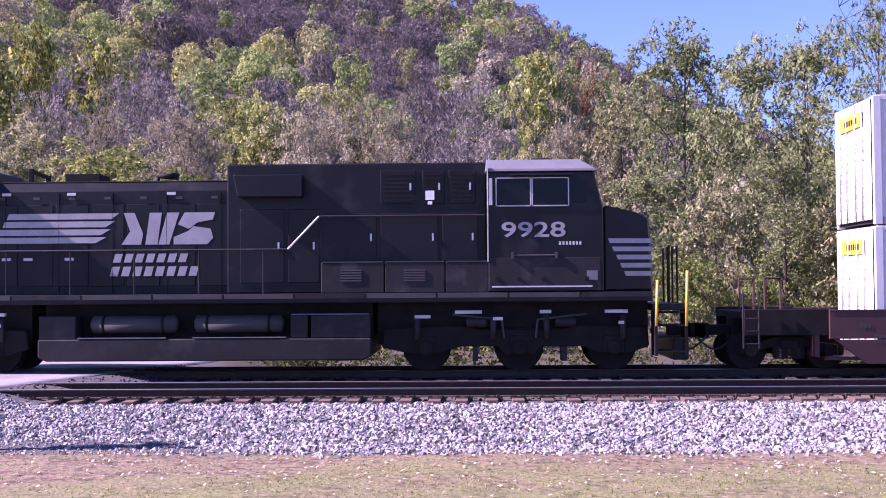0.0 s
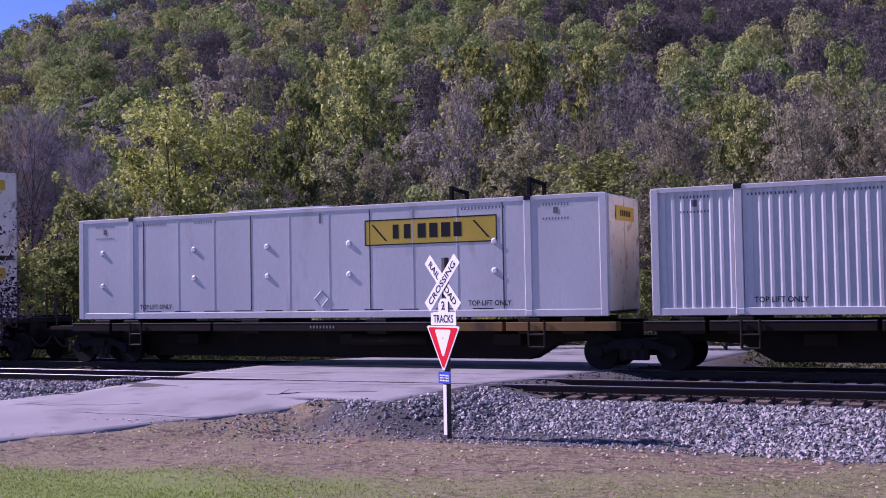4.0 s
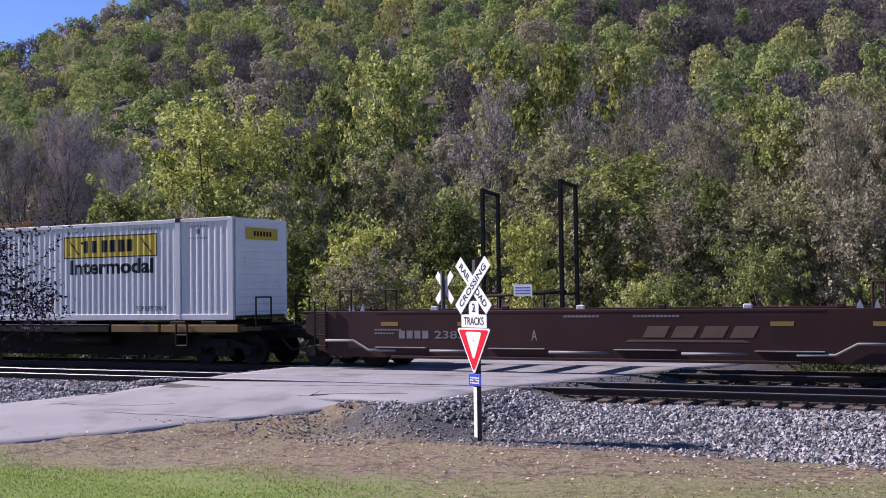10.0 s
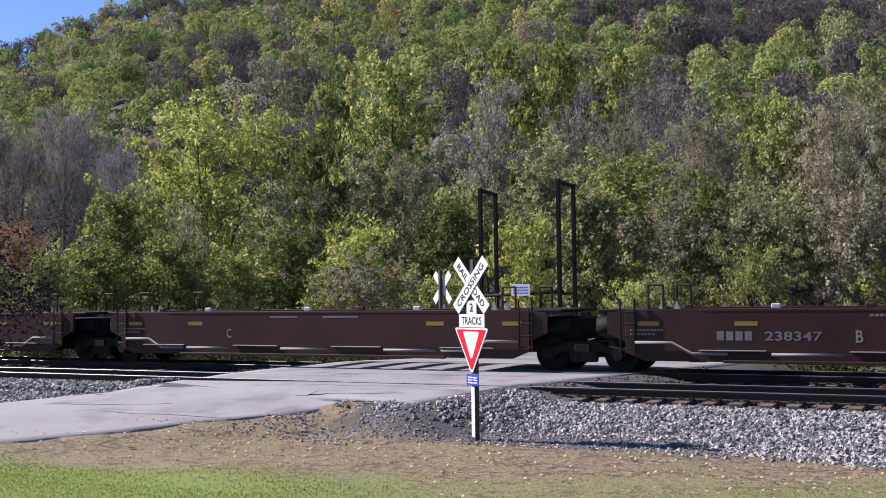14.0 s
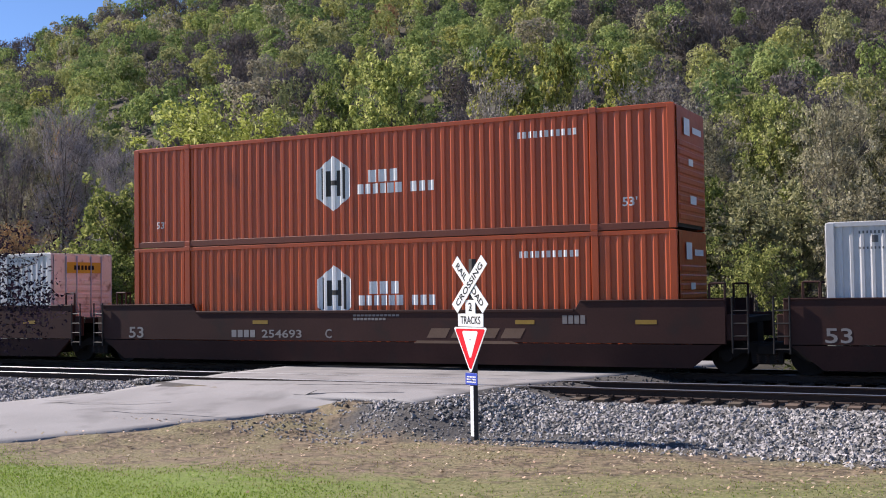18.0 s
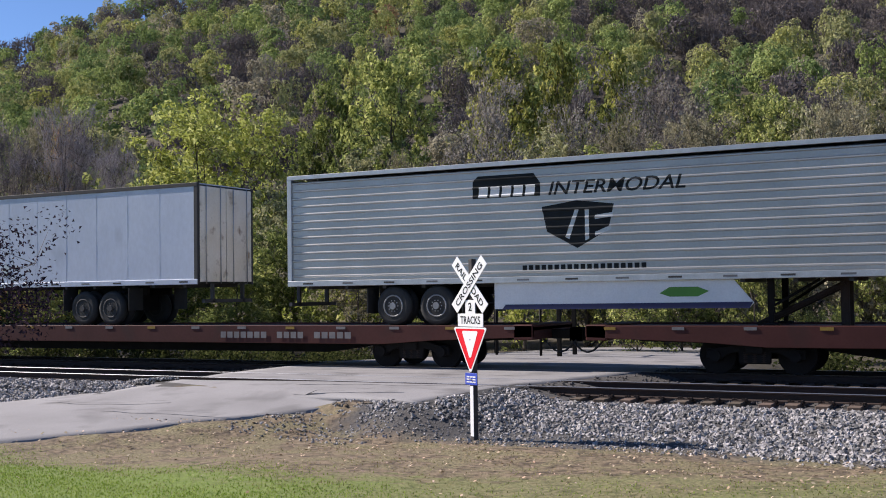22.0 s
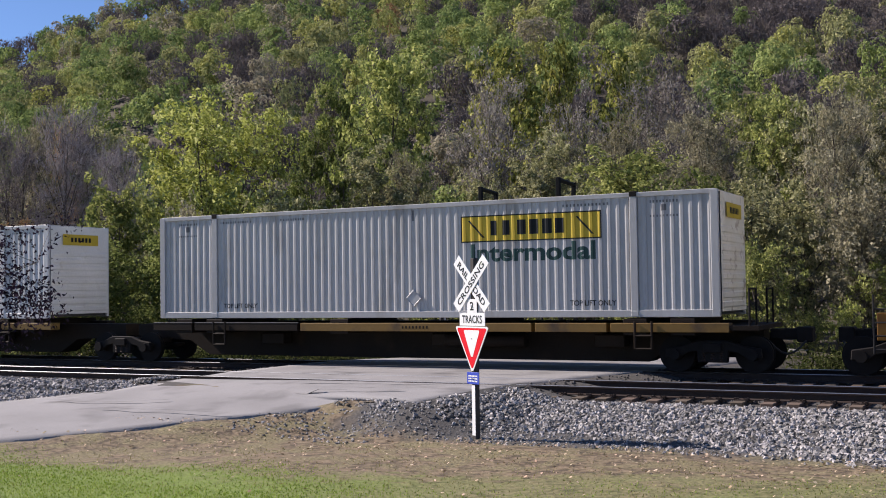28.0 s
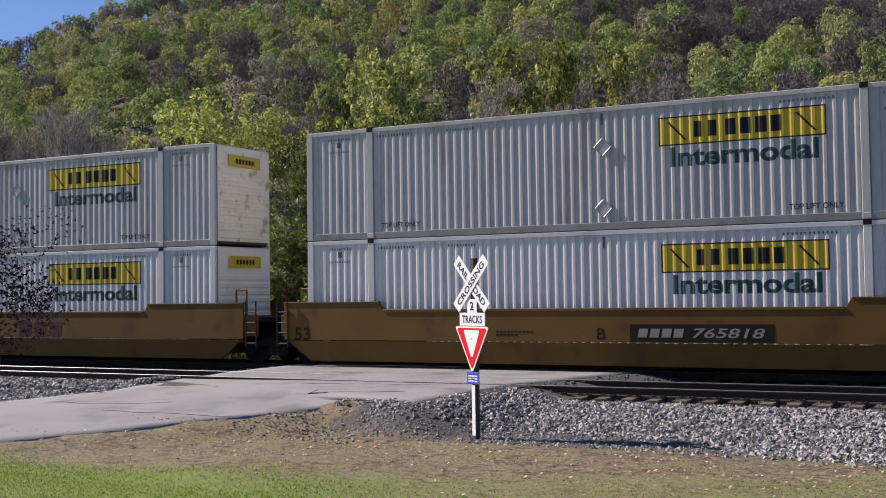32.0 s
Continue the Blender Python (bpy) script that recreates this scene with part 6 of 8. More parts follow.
            for k in range(3):
                cyl(bm, (x - 0.2, 0.1 + 0.12 * (k - 1), 4.47), (x + 0.25, 0.1 + 0.12 * (k - 1), 4.47), 0.03, 0.08, n=10)
        part("exhaust_outlet" if x == -9.0 else ("roof_fan" if x == -13.5 else "air_horn"), bm, SOOTSHADE, th)
    # handrails
    bm = bmesh.new()
    dg = bmesh.new()
    cyl(dg, (-4.05, -1.465, 2.72), (-3.35, -1.465, 3.42), 0.024, n=6)
    part("handrail_bend", dg, DULLWHITE, th, "pale sloping handrail")
    path = [(-16.3, 2.72), (-4.05, 2.72), (-3.35, 3.42), (0.35, 3.42)]
    for (a, za), (b, zb) in zip(path[:-1], path[1:]):
        cyl(bm, (a, -1.46, za), (b, -1.46, zb), 0.02, n=6)
    for k in range(10):
        x = -16.2 + k * 1.45
        if x < -3.5:
            cyl(bm, (x, -1.46, 1.77), (x, -1.46, 2.72), 0.018, n=6)
    part("handrail", bm, DUSTBLACK, th, "long walkway handrail")
    # end platform, steps and yellow grab rails at the cab end
    bm = bmesh.new()
    box(bm, 4.05, 4.75, -1.45, 1.45, 1.35, 1.5)
    part("end_platform", bm, BLACK, th, bevel=0.01)
    for k in range(4):
        bm = bmesh.new()
        box(bm, 4.15, 4.75, -1.5, -0.95, 0.42 + k * 0.29, 0.46 + k * 0.29)
        part("step_tread", bm, SOOTSHADE, th)
    for x in (4.12, 4.78):
        bm = bmesh.new()
        box(bm, x - 0.03, x + 0.03, -1.5, -0.95, 0.35, 1.4)
        part("step_side", bm, SOOTSHADE, th)
        bm = bmesh.new()
        zt = 2.0 if x < 4.5 else 2.2
        cyl(bm, (x, -1.52, 1.0), (x + 0.03, -1.52, zt), 0.03, n=8)
        part("yellow_grab_rail", bm, YELLOW, th, "yellow grab rail")
    for x, y0 in ((4.7, -0.9), (4.7, -0.3), (4.7, 0.3), (4.7, 0.9), (4.45, -1.3)):
        bm = bmesh.new()
        cyl(bm, (x, y0, 1.45), (x, y0, 2.75), 0.025, n=6)
        part("stanchion", bm, BLACK, th)
    bm = bmesh.new()
    box(bm, 4.5, 4.85, -1.4, 1.4, 0.25, 0.75)
    part("pilot", bm, BLACK, th, bevel=0.03)
    coupler(th, 4.6, 1)
    # fuel tank and reservoirs
    bm = bmesh.new()
    prism(bm, [(-9.7, 0.36), (-9.5, 0.28), (-2.4, 0.28), (-2.2, 0.36), (-2.2, 0.78), (-9.7, 0.78)], -1.42, 1.42)
    part("fuel_tank", bm, DUSTBLACK, th, "dusty grey fuel tank", bevel=0.03)
    bm = bmesh.new()
    box(bm, -9.7, -2.2, -0.9, 0.9, 0.78, 1.58)
    part("tank_upper", bm, SOOTSHADE, th)
    for x0, x1, zz in ((-8.8, -6.8, 0.79), (-6.2, -4.1, 0.79), (-3.98, -2.25, 1.3)):
        bm = bmesh.new()
        box(bm, x0, x1, -1.425, -1.38, zz, zz + 0.022)
        part("tank_ledge", bm, PALEGREY, th, "dusty ledge of the tank")
    for x0, x1 in ((-9.68, -8.85), (-4.0, -3.62), (-3.55, -2.22)):
        bm = bmesh.new()
        box(bm, x0, x1, -1.4, -0.9, 0.78, 1.3)
        part("tank_box", bm, DUSTBLACK, th, bevel=0.02)
    for x0, x1 in ((-8.5, -6.65), (-6.15, -4.25)):
        bm = bmesh.new()
        cyl(bm, (x0, -1.15, 1.1), (x1, -1.15, 1.1), 0.2, n=18)
        cyl(bm, (x0 - 0.06, -1.15, 1.1), (x0, -1.15, 1.1), 0.1, 0.2, n=18)
        cyl(bm, (x1, -1.15, 1.1), (x1 + 0.06, -1.15, 1.1), 0.2, 0.1, n=18)
        r = part("air_reservoir", bm, UNDERGREY, th, "round air reservoir")
        for x in (x0 + 0.25, x1 - 0.25):
            bm = bmesh.new()
            cyl(bm, (x - 0.03, -1.15, 1.1), (x + 0.03, -1.15, 1.1), 0.21, n=18)
            part("strap", bm, SOOTSHADE, r)
    # three-axle trucks
    for xc in (1.12, -12.9):
        for sgn in (-1, 1):
            bm = bmesh.new()
            y = sgn * 1.08
            prism(bm, [(xc - 3.1, 0.55), (xc - 3.05, 0.98), (xc - 1.3, 1.04), (xc - 0.9, 0.95), (xc + 0.9, 0.95), (xc + 1.3, 1.04), (xc + 2.85, 0.98), (xc + 2.9, 0.55),
                       (xc + 2.45, 0.4), (xc + 1.75, 0.4), (xc + 1.4, 0.56), (xc + 0.5, 0.56), (xc + 0.35, 0.36), (xc - 0.35, 0.36), (xc - 0.5, 0.56), (xc - 1.4, 0.56), (xc - 1.75, 0.4), (xc - 2.45, 0.4)],
                  y - 0.09, y + 0.09)
            part("truck_frame", bm, SOOTSHADE, th, "dusty cast truck frame", bevel=0.03)
        for d in (-2.1, 0.0, 2.1):
            wheelset(th, xc + d, 0.0, 0.53)
            bm = bmesh.new()
            cyl(bm, (xc + d, -1.25, 0.53), (xc + d, -1.05, 0.53), 0.17, n=16)
            box(bm, xc + d - 0.24, xc + d + 0.24, -1.2, -1.02, 0.4, 0.8)
            part("journal_box", bm, SOOTSHADE, th, bevel=0.02)
        for d in (-1.0, 1.0):
            bm = bmesh.new()
            cyl(bm, (xc + d - 0.2, -1.22, 1.1), (xc + d + 0.25, -1.22, 1.1), 0.11, n=12)
            part("brake_cylinder", bm, DUSTBLACK, th)
        for d in (-2.3, -0.6, 0.6, 2.3):
            bm = bmesh.new()
            cyl(bm, (xc + d, -1.22, 0.72), (xc + d, -1.22, 1.25), 0.07, n=10)
            part("damper", bm, DUSTBLACK, th)
        for d, zz, w in ((-2.35, 1.2, 0.35), (-1.45, 1.3, 0.6), (-0.6, 1.15, 0.22), (0.45, 1.3, 0.25), (1.9, 1.3, 0.5), (2.2, 1.05, 0.12)):
            bm = bmesh.new()
            box(bm, xc + d, xc + d + w, -1.3, -1.2, zz, zz + 0.07)
            part("pipe_bracket", bm, DULLWHITE, th)
        for d in (-1.0, 1.0):
            bm = bmesh.new()
            cyl(bm, (xc + d * 1.5, -1.24, 1.28), (xc + d * 0.4, -1.24, 1.16), 0.025, n=6)
            cyl(bm, (xc + d * 0.4, -1.24, 1.16), (xc + d * 0.35, -1.24, 0.75), 0.025, n=6)
            part("sand_pipe", bm, UNDERGREY, th)
        for d in (-1.0, 1.0):
            bm = bmesh.new()
            box(bm, xc + d - 0.06, xc + d + 0.06, -1.1, -0.6, 0.22, 0.62)
            part("brake_shoe", bm, DUSTBLACK, th)
        # added dark block fills the truck's gaps in place of the shade there
        bm = bmesh.new()
        box(bm, xc - 3.2, xc + 2.9, -0.95, 0.95, 0.6, 1.58)
        part("truck_bolster", bm, SOOTSHADE, th)
    # the body stands a little taller above the frame
    for ob in th.children_recursive:
        if ob.type == "MESH" and not ob.name.startswith("wheelset"):
            for v in ob.data.vertices:
                v.co.z += 0.1 * min(1.0, max(0.0, (v.co.z - 1.6) / 2.4))
    return th


locomotive()

# ---- the cars behind it, in order ----
Z_SPINE, Z_WELL = 1.275, 0.42
Z_TOP = Z_WELL + CH + 0.016
w1 = well_car("well_car", "maroon well car with yellow and silver graffiti under two containers", 5.97, 27.57, MAROON, 9.02, trucks=(7.15, 26.6), couple=(True, True), tuck=0.0, sill_top=1.14)
container(9.02, 0.31, SILVER, placards=())
container(9.02, 0.33 + CH, SILVER)
SP1 = [(29.2, 47.1, 30.38), (47.2, 64.2, 47.58), (64.3, 81.55, 64.8), (81.65, 99.3, 82.05), (99.4, 117.7, 100.46)]
TR1 = [(31.0, 47.05), (64.25,), (81.9,), (99.25,), (116.1,)]
for i, ((a, b, c), tr) in enumerate(zip(SP1, TR1)):
    spine_unit(a, b, c, (i == 0, i == 4), tr)
container(30.38, Z_SPINE, SILVER, "smooth", doors=CREAM, label="pale smooth-sided intermodal container with round caps and a yellow panel")
container(47.58, Z_SPINE, SILVER)
container(64.8, Z_SPINE, GREYER, decals="green")
container(82.05, Z_SPINE, SILVER, decals="green")
container(100.46, Z_SPINE, SILVER, doors=PALEEND)
T5 = [120.0, 135.4, 150.8, 166.1, 181.4, 196.7]
for i, letter in enumerate("AEDCB"):
    a, b = T5[i] + 1.05 - (1.6 if i == 0 else 0), T5[i + 1] - 1.05 + (1.6 if i == 4 else 0)
    tr = (T5[i], T5[i + 1]) if i == 4 else (T5[i],)
    w = well_car("well_car", "empty oxide-brown well car with plain sides", a, b, BROWN, a + 0.3, sill_top=1.5, trucks=tr, couple=(i == 0, i == 4), plain=True)
    o = T5[i] - a
    sill_marks(w, [("unit_letter", NUMBER, [("t", letter, o + {"A": 5.75, "B": 6.3}.get(letter, 5.13), 0.9, 0.15, 0.26)]),
                   ("name_print", OLDGOLD, [("b", o + 8.35, o + 11.0, 0.86, 1.12, 4, 0.14), ("p", [(o + 8.0, 0.76), (o + 10.9, 0.76), (o + 10.7, 0.81), (o + 8.1, 0.81)])] if letter in "AD" else []),
                   ("yellow_patch", DIMYELLOW, [("p", [(o + q, 1.12), (o + q + 0.5, 1.12), (o + q + 0.5, 1.22), (o + q, 1.22)]) for q in (1.5, 3.7, 11.3, 13.4)]),
                   ("small_print", PRINT, [("b", o + 1.3, o + 2.1, 1.0, 1.04, 10), ("b", o + 1.3, o + 1.9, 0.91, 0.95, 7), ("b", o + 6.5, o + 7.4, 1.32, 1.37, 9), ("b", o + 8.2, o + 9.3, 1.32, 1.37, 12)]
                    + ([("b", o + 2.0, o + 2.9, 0.8, 1.0, 4), ("t", "238347", o + 3.7, 0.9, 1.3, 0.2)] if letter == "A" else [])
                    + ([("b", o + 3.28, o + 4.1, 0.8, 1.0, 4), ("t", "238347", o + 4.95, 0.9, 1.2, 0.2)] if letter == "B" else []))])
B3 = [(200.65, 220.35, 202.7, (201.3,), "B"), (220.8, 240.0, 222.19, (220.58,), "C"), (240.45, 261.05, 241.58, (240.25, 259.8), "A")]
for i, (a, b, c, tr, letter) in enumerate(B3):
    w = well_car("well_car", "oxide-brown well car with pale lettering, carrying containers", a, b, BROWN, c, trucks=tr, couple=(i == 0, i == 2))
    o = c - a
    sill_marks(w, [("unit_letter", NUMBER, [("t", letter, o + 6.85, 0.89, 0.2, 0.24), ("t", "254693", o + 5.35, 0.88, 1.3, 0.22), ("b", o + 3.66, o + 4.5, 0.78, 0.98, 4), ("t", "53", o + 0.25, 0.9, 0.55, 0.32)]),
                   ("name_print", OLDGOLD, [("b", o + 9.7, o + 12.4, 0.8, 1.04, 4, 0.14), ("p", [(o + 9.4, 0.66), (o + 12.3, 0.66), (o + 12.1, 0.73), (o + 9.5, 0.73)])]),
                   ("yellow_patch", DIMYELLOW, [("p", [(o + q, 1.14), (o + q + 0.5, 1.14), (o + q + 0.5, 1.24), (o + q, 1.24)]) for q in (4.4, 12.2, 15.2)]),
                   ("small_print", PRINT, [("b", o + 7.6, o + 8.6, 1.24, 1.3, 9), ("b", o + 7.6, o + 9.0, 1.34, 1.39, 12), ("b", o + 13.4, o + 14.0, 1.15, 1.35, 4)])])
container(202.7, Z_WELL, SILVER, flip=True, doors=CREAM, placards=())
for z, mk in ((Z_WELL, 0), (Z_TOP, 1)):
    hub_marks(container(222.19, z, ORANGE, "orange", doors=ORANGE, logo=False, decals="none", label="rust-orange ribbed container with a white hexagon mark"))
container(241.58, Z_WELL, SILVER, doors=PALEEND, placards=())
flatcar(262.3, 289.3, (266.4, 285.8), [("sill_print", PRINT, [("b", 4.3, 5.4, 0.76, 0.92, 3), ("t", "2200", 6.45, 0.84, 0.75, 0.14), ("b", 17.6, 19.2, 0.76, 0.93, 7), ("b", 19.5, 20.4, 0.76, 0.93, 4), ("b", 20.7, 21.9, 0.76, 0.93, 5)])])
flatcar(290.65, 317.7, (294.5, 314.6), [("sill_print", PRINT, [("b", 19.9, 20.7, 0.76, 0.92, 3), ("t", "2200", 21.8, 0.84, 0.75, 0.14), ("b", 6.6, 8.2, 0.76, 0.93, 7), ("b", 8.5, 9.4, 0.76, 0.93, 4)])])
t1 = trailer(262.9, 2.28, (11.75, 12.85), 4.9, TRAILERBLUE, "plain bluish-white box trailer with dented side panels on a flatcar", 2.87, True, bright=False)
for dx in (7.85, 8.54):
    bm = bmesh.new()
    patch(bm, [(dx, 2.62), (dx + 0.22, 2.84), (dx, 3.06), (dx - 0.22, 2.84)], -1.293)
    part("placard_holder", bm, GALV, t1, "diamond placard holder")
t2 = trailer(282.15, 2.16, (3.24, 4.5), 12.7, STAINLESS, "ribbed stainless refrigerated trailer with dark lettering on a flatcar", 2.96, False, corrugated=True)
t3 = trailer(301.06, 2.24, (3.0, 4.25), 12.75, TRAILERWHITE, "white box trailer with navy lettering and red stripes on a flatcar", 2.88, False)


def reefer_details(th):
    z = 2.16
    bm = bmesh.new()
    box(bm, CL + 0.03, CL + 0.75, -1.05, 1.05, z + 0.35, z + 2.85)
    unit = part("refrigeration_unit", bm, WHITE, th, "white refrigeration unit on the nose", bevel=0.08)
    bm = bmesh.new()
    box(bm, CL + 0.7, CL + 0.77, -1.0, 1.0, z + 1.6, z + 2.8)
    box(bm, CL + 0.2, CL + 0.72, -1.07, -1.03, z + 1.65, z + 2.8)
    part("dark_grille", bm, SOOTSHADE, unit)
    bm = bmesh.new()
    prism(bm, [(6.1, z - 0.02), (11.95, z - 0.02), (12.4, z - 0.55), (12.3, z - 0.66), (6.1, z - 0.66)], -1.22, -1.19)
    sk = part("side_skirt", bm, WHITE, th, "white aerodynamic side skirt")
    bm = bmesh.new()
    prism(bm, [(6.4, z - 0.55), (12.38, z - 0.53), (12.3, z - 0.67), (6.3, z - 0.67)], -1.228, -1.221)
    part("skirt_edge", bm, NAVY, sk, "dark blue lower edge")
    bm = bmesh.new()
    patch(bm, [(10.26, z - 0.32), (10.5, z - 0.4), (11.15, z - 0.4), (11.41, z - 0.28), (11.15, z - 0.18), (10.5, z - 0.18)], -1.224)
    part("green_mark", bm, mat("green_mark", (0.06, 0.2, 0.03), (0.09, 0.28, 0.04)), sk, "green oval mark")
    y = 0.0
    bm = bmesh.new()
    patch(bm, [(5.56, z + 2.08), (7.37, z + 2.08), (7.37, z + 2.4), (7.2, z + 2.64), (5.7, z + 2.64), (5.56, z + 2.5)], y)
    bl = part("black_name_panel", lay_on_ribs(bm), INK, th)
    bm = bmesh.new()
    bars(bm, 5.68, 7.25, z + 2.1, z + 2.36, y, 5, 0.03)
    part("name_print", lay_on_ribs(bm, 0.006), WHITE, bl)
    bm = bmesh.new()
    write(bm, "INTERMODAL", 9.26, z + 2.24, y, 3.36, 0.33, 0.25)
    part("lettering", lay_on_ribs(bm), INK, th, "dark slanted lettering")
    bm = bmesh.new()
    patch(bm, [(7.4, z + 1.8), (8.3, z + 1.92), (9.22, z + 1.8), (9.08, z + 1.2), (8.3, z + 0.78), (7.53, z + 1.2)], y)
    sh = part("shield_mark", lay_on_ribs(bm), INK, th, "dark shield mark")
    for pts in ([(8.0, z + 1.05), (8.1, z + 1.0), (8.35, z + 1.7), (8.25, z + 1.7)], [(8.5, z + 0.95), (8.6, z + 1.0), (8.6, z + 1.7), (8.5, z + 1.7)], [(8.75, z + 1.05), (9.15, z + 1.2), (9.15, z + 1.3), (8.75, z + 1.15)], [(8.75, z + 1.45), (9.2, z + 1.5), (9.2, z + 1.6), (8.75, z + 1.55)]):
        bm = bmesh.new()
        patch(bm, pts, y)
        part("shield_line", lay_on_ribs(bm, 0.006), GALV, sh)
    bm = bmesh.new()
    bars(bm, 6.85, 10.0, z + 0.28, z + 0.4, y, 19, gap=0.3)
    for k in range(9):
        bars(bm, CL - 0.35, CL - 0.23, z + 0.5 + k * 0.13, z + 0.59 + k * 0.13, y, 1)
    part("small_print", lay_on_ribs(bm), INK, th)


def premier_marks(th):
    z, y = 2.24, -1.293
    bm = bmesh.new()
    patch(bm, [(7.94, z + 0.66), (10.72, z + 0.66), (9.9, z + 1.22), (7.94, z + 1.22)], y + 0.003)
    patch(bm, [(7.65, z + 2.42), (8.37, z + 2.42), (9.5, z + 1.2), (8.7, z + 1.2)], y + 0.0035)
    bk = part("black_slash", bm, INK, th, "black slanted block behind the name")
    bm = bmesh.new()
    write(bm, "TRANSPORTATION", 9.23, z + 0.8, y - 0.003, 2.1, 0.17)
    part("lettering", bm, WHITE, bk)
    for x0, x1 in ((5.52, 6.02), (6.3, 6.86), (7.14, 7.6), (7.86, 8.56), (8.84, 9.08), (9.34, 9.8), (10.06, 10.62)):
        bm = bmesh.new()
        patch(bm, [(x0 - 0.05, z + 1.22), (x1 + 0.05, z + 1.22), (x1 + 0.05, z + 1.36), (x1, z + 1.36), (x1, z + 2.0), (x1 + 0.05, z + 2.0), (x1 + 0.05, z + 2.14),
                   (x0 - 0.05, z + 2.14), (x0 - 0.05, z + 2.0), (x0, z + 2.0), (x0, z + 1.36), (x0 - 0.05, z + 1.36)], y - 0.003)
        part("name_block", bm, NAVY, th, "large navy block in place of a letter")
    bm = bmesh.new()
    write(bm, "DRIVING AMERICA'S RETAIL", 2.6, z + 0.55, y, 3.45, 0.14, 0.25)
    part("slogan", bm, INK, th)
    for k in range(3):
        bm = bmesh.new()
        pts_top, pts_bot = [], []
        for i in range(11):
            u = i / 10
            x = 11.35 + 0.85 * k + u * (3.95 - 0.8 * k)
            zz = z + 2.2 + 0.2 * k - 1.05 * u ** 1.3 * (1 - 0.12 * k) + 0.12 * math.sin(u * 8.5 + k)
            h = 0.035 + 0.2 * math.sin(math.pi * min(1, u * 1.05)) ** 1.2 * 0.75
            pts_top.append((x, zz + h / 2))
            pts_bot.append((x, zz - h / 2))
        for i in range(10):
            patch(bm, [pts_bot[i], pts_bot[i + 1], pts_top[i + 1], pts_top[i]], y - 0.001 * k)
        part("red_stripe", bm, REDINK, th, "waving red stripe")
    for sx, sz in ((12.72, 2.16), (13.61, 2.18), (14.42, 2.24), (15.11, 2.26), (15.14, 1.68)):
        bm = bmesh.new()
        patch(bm, [(sx + (0.19 if i % 2 == 0 else 0.075) * math.sin(math.pi * i / 5 + 0.2), z + sz + (0.19 if i % 2 == 0 else 0.075) * math.cos(math.pi * i / 5 + 0.2)) for i in range(10)], y - 0.006)
        part("star", bm, NAVY, th, "navy star")
    bm = bmesh.new()
    x = CL + 0.025
    for (y0, y1, z0, z1) in ((-0.85, -0.1, 2.3, 2.6), (0.0, 0.7, 2.2, 2.5)):
        bm.faces.new([bm.verts.new((x, a, z + b)) for a, b in ((y0, z0), (y1, z0), (y1, z1), (y0, z1))])
    part("end_print", bm, NAVY, th)
    bm = bmesh.new()
    for k in range(3):
        bm.faces.new([bm.verts.new((x, a, z + b)) for a, b in ((-0.8, 1.55 + 0.13 * k), (0.9, 1.85 + 0.13 * k), (0.9, 1.92 + 0.13 * k), (-0.8, 1.62 + 0.13 * k))])
    part("end_stripes", bm, REDINK, th)
    for dx in (6.63, 7.23):
        bm = bmesh.new()
        patch(bm, [(dx, z + 0.85), (dx + 0.2, z + 1.05), (dx, z + 1.25), (dx - 0.2, z + 1.05)], y)
        part("placard_holder", bm, WHITE, th)


reefer_details(t2)
premier_marks(t3)
hitch(262.9 + 1.85, 1, 2.28)
hitch(282.15 + 14.2, -1, 2.16)
hitch(301.06 + 14.4, -1, 2.24)
SP2 = [(319.1, 338.6, 320.15, (321.6,)), (338.7, 357.4, 338.8, (339.4,)), (357.5, 376.5, 359.4, (357.7, 375.3))]
for i, (a, b, c, tr) in enumerate(SP2):
    spine_unit(a, b, c, (i == 0, i == 2), tr, number=True)
container(320.15, Z_SPINE, SILVER, doors=CREAM, placards=(1,))
container(338.8, Z_SPINE, SILVER, doors=PALEEND)
container(359.4, Z_SPINE, GREYER, decals="green")
D3 = [(378.75, 398.15, 380.5, (379.35,), "A", 0), (398.65, 417.55, 399.77, (398.4,), "C", 1), (418.15, 437.45, 419.04, (417.85, 436.75), "B", 2)]
for i, (a, b, c, tr, letter, k) in enumerate(D3):
    w = well_car("well_car", "faded yellow well car carrying two stacked containers", a, b, TTYELLOW, c, trucks=tr, couple=(i == 0, i == 2))
    o = c - a
    items = [("unit_letter", SPINEDARK, [("t", letter, o + (7.15 if i != 2 else 8.3), 0.9, 0.2, 0.26), ("t", "53", o - 0.05, 0.86, 0.5, 0.34)]),
             ("small_print", SPINEDARK, [("b", o + 5.6, o + 6.6, 0.92, 0.96, 10), ("b", o + 5.6, o + 6.2, 0.84, 0.88, 6)])]
    if i in (0, 2):
        x0 = o + (3.2 if i == 0 else 9.0)
        items += [("dark_number_panel", SPINEDARK, [("p", [(x0, 0.72), (x0 + 3.25, 0.72), (x0 + 3.25, 1.12), (x0, 1.12)])])]
        sill_marks(w, [("number", NUMBER, [("b", x0 + 0.15, x0 + 1.25, 0.82, 1.02, 4, 0.04), ("t", "765818", x0 + 2.25, 0.92, 1.6, 0.22, 0.2)])], -1.507)
    else:
        items += [("red_mark", FLATRED, [("b", o + 8.6, o + 10.5, 0.7, 1.18, 3, 0.05)])]
    sill_marks(w, items)
container(380.5, Z_WELL, SILVER, decals="green", placards=())
container(380.5, Z_TOP, GREYER, decals="green")
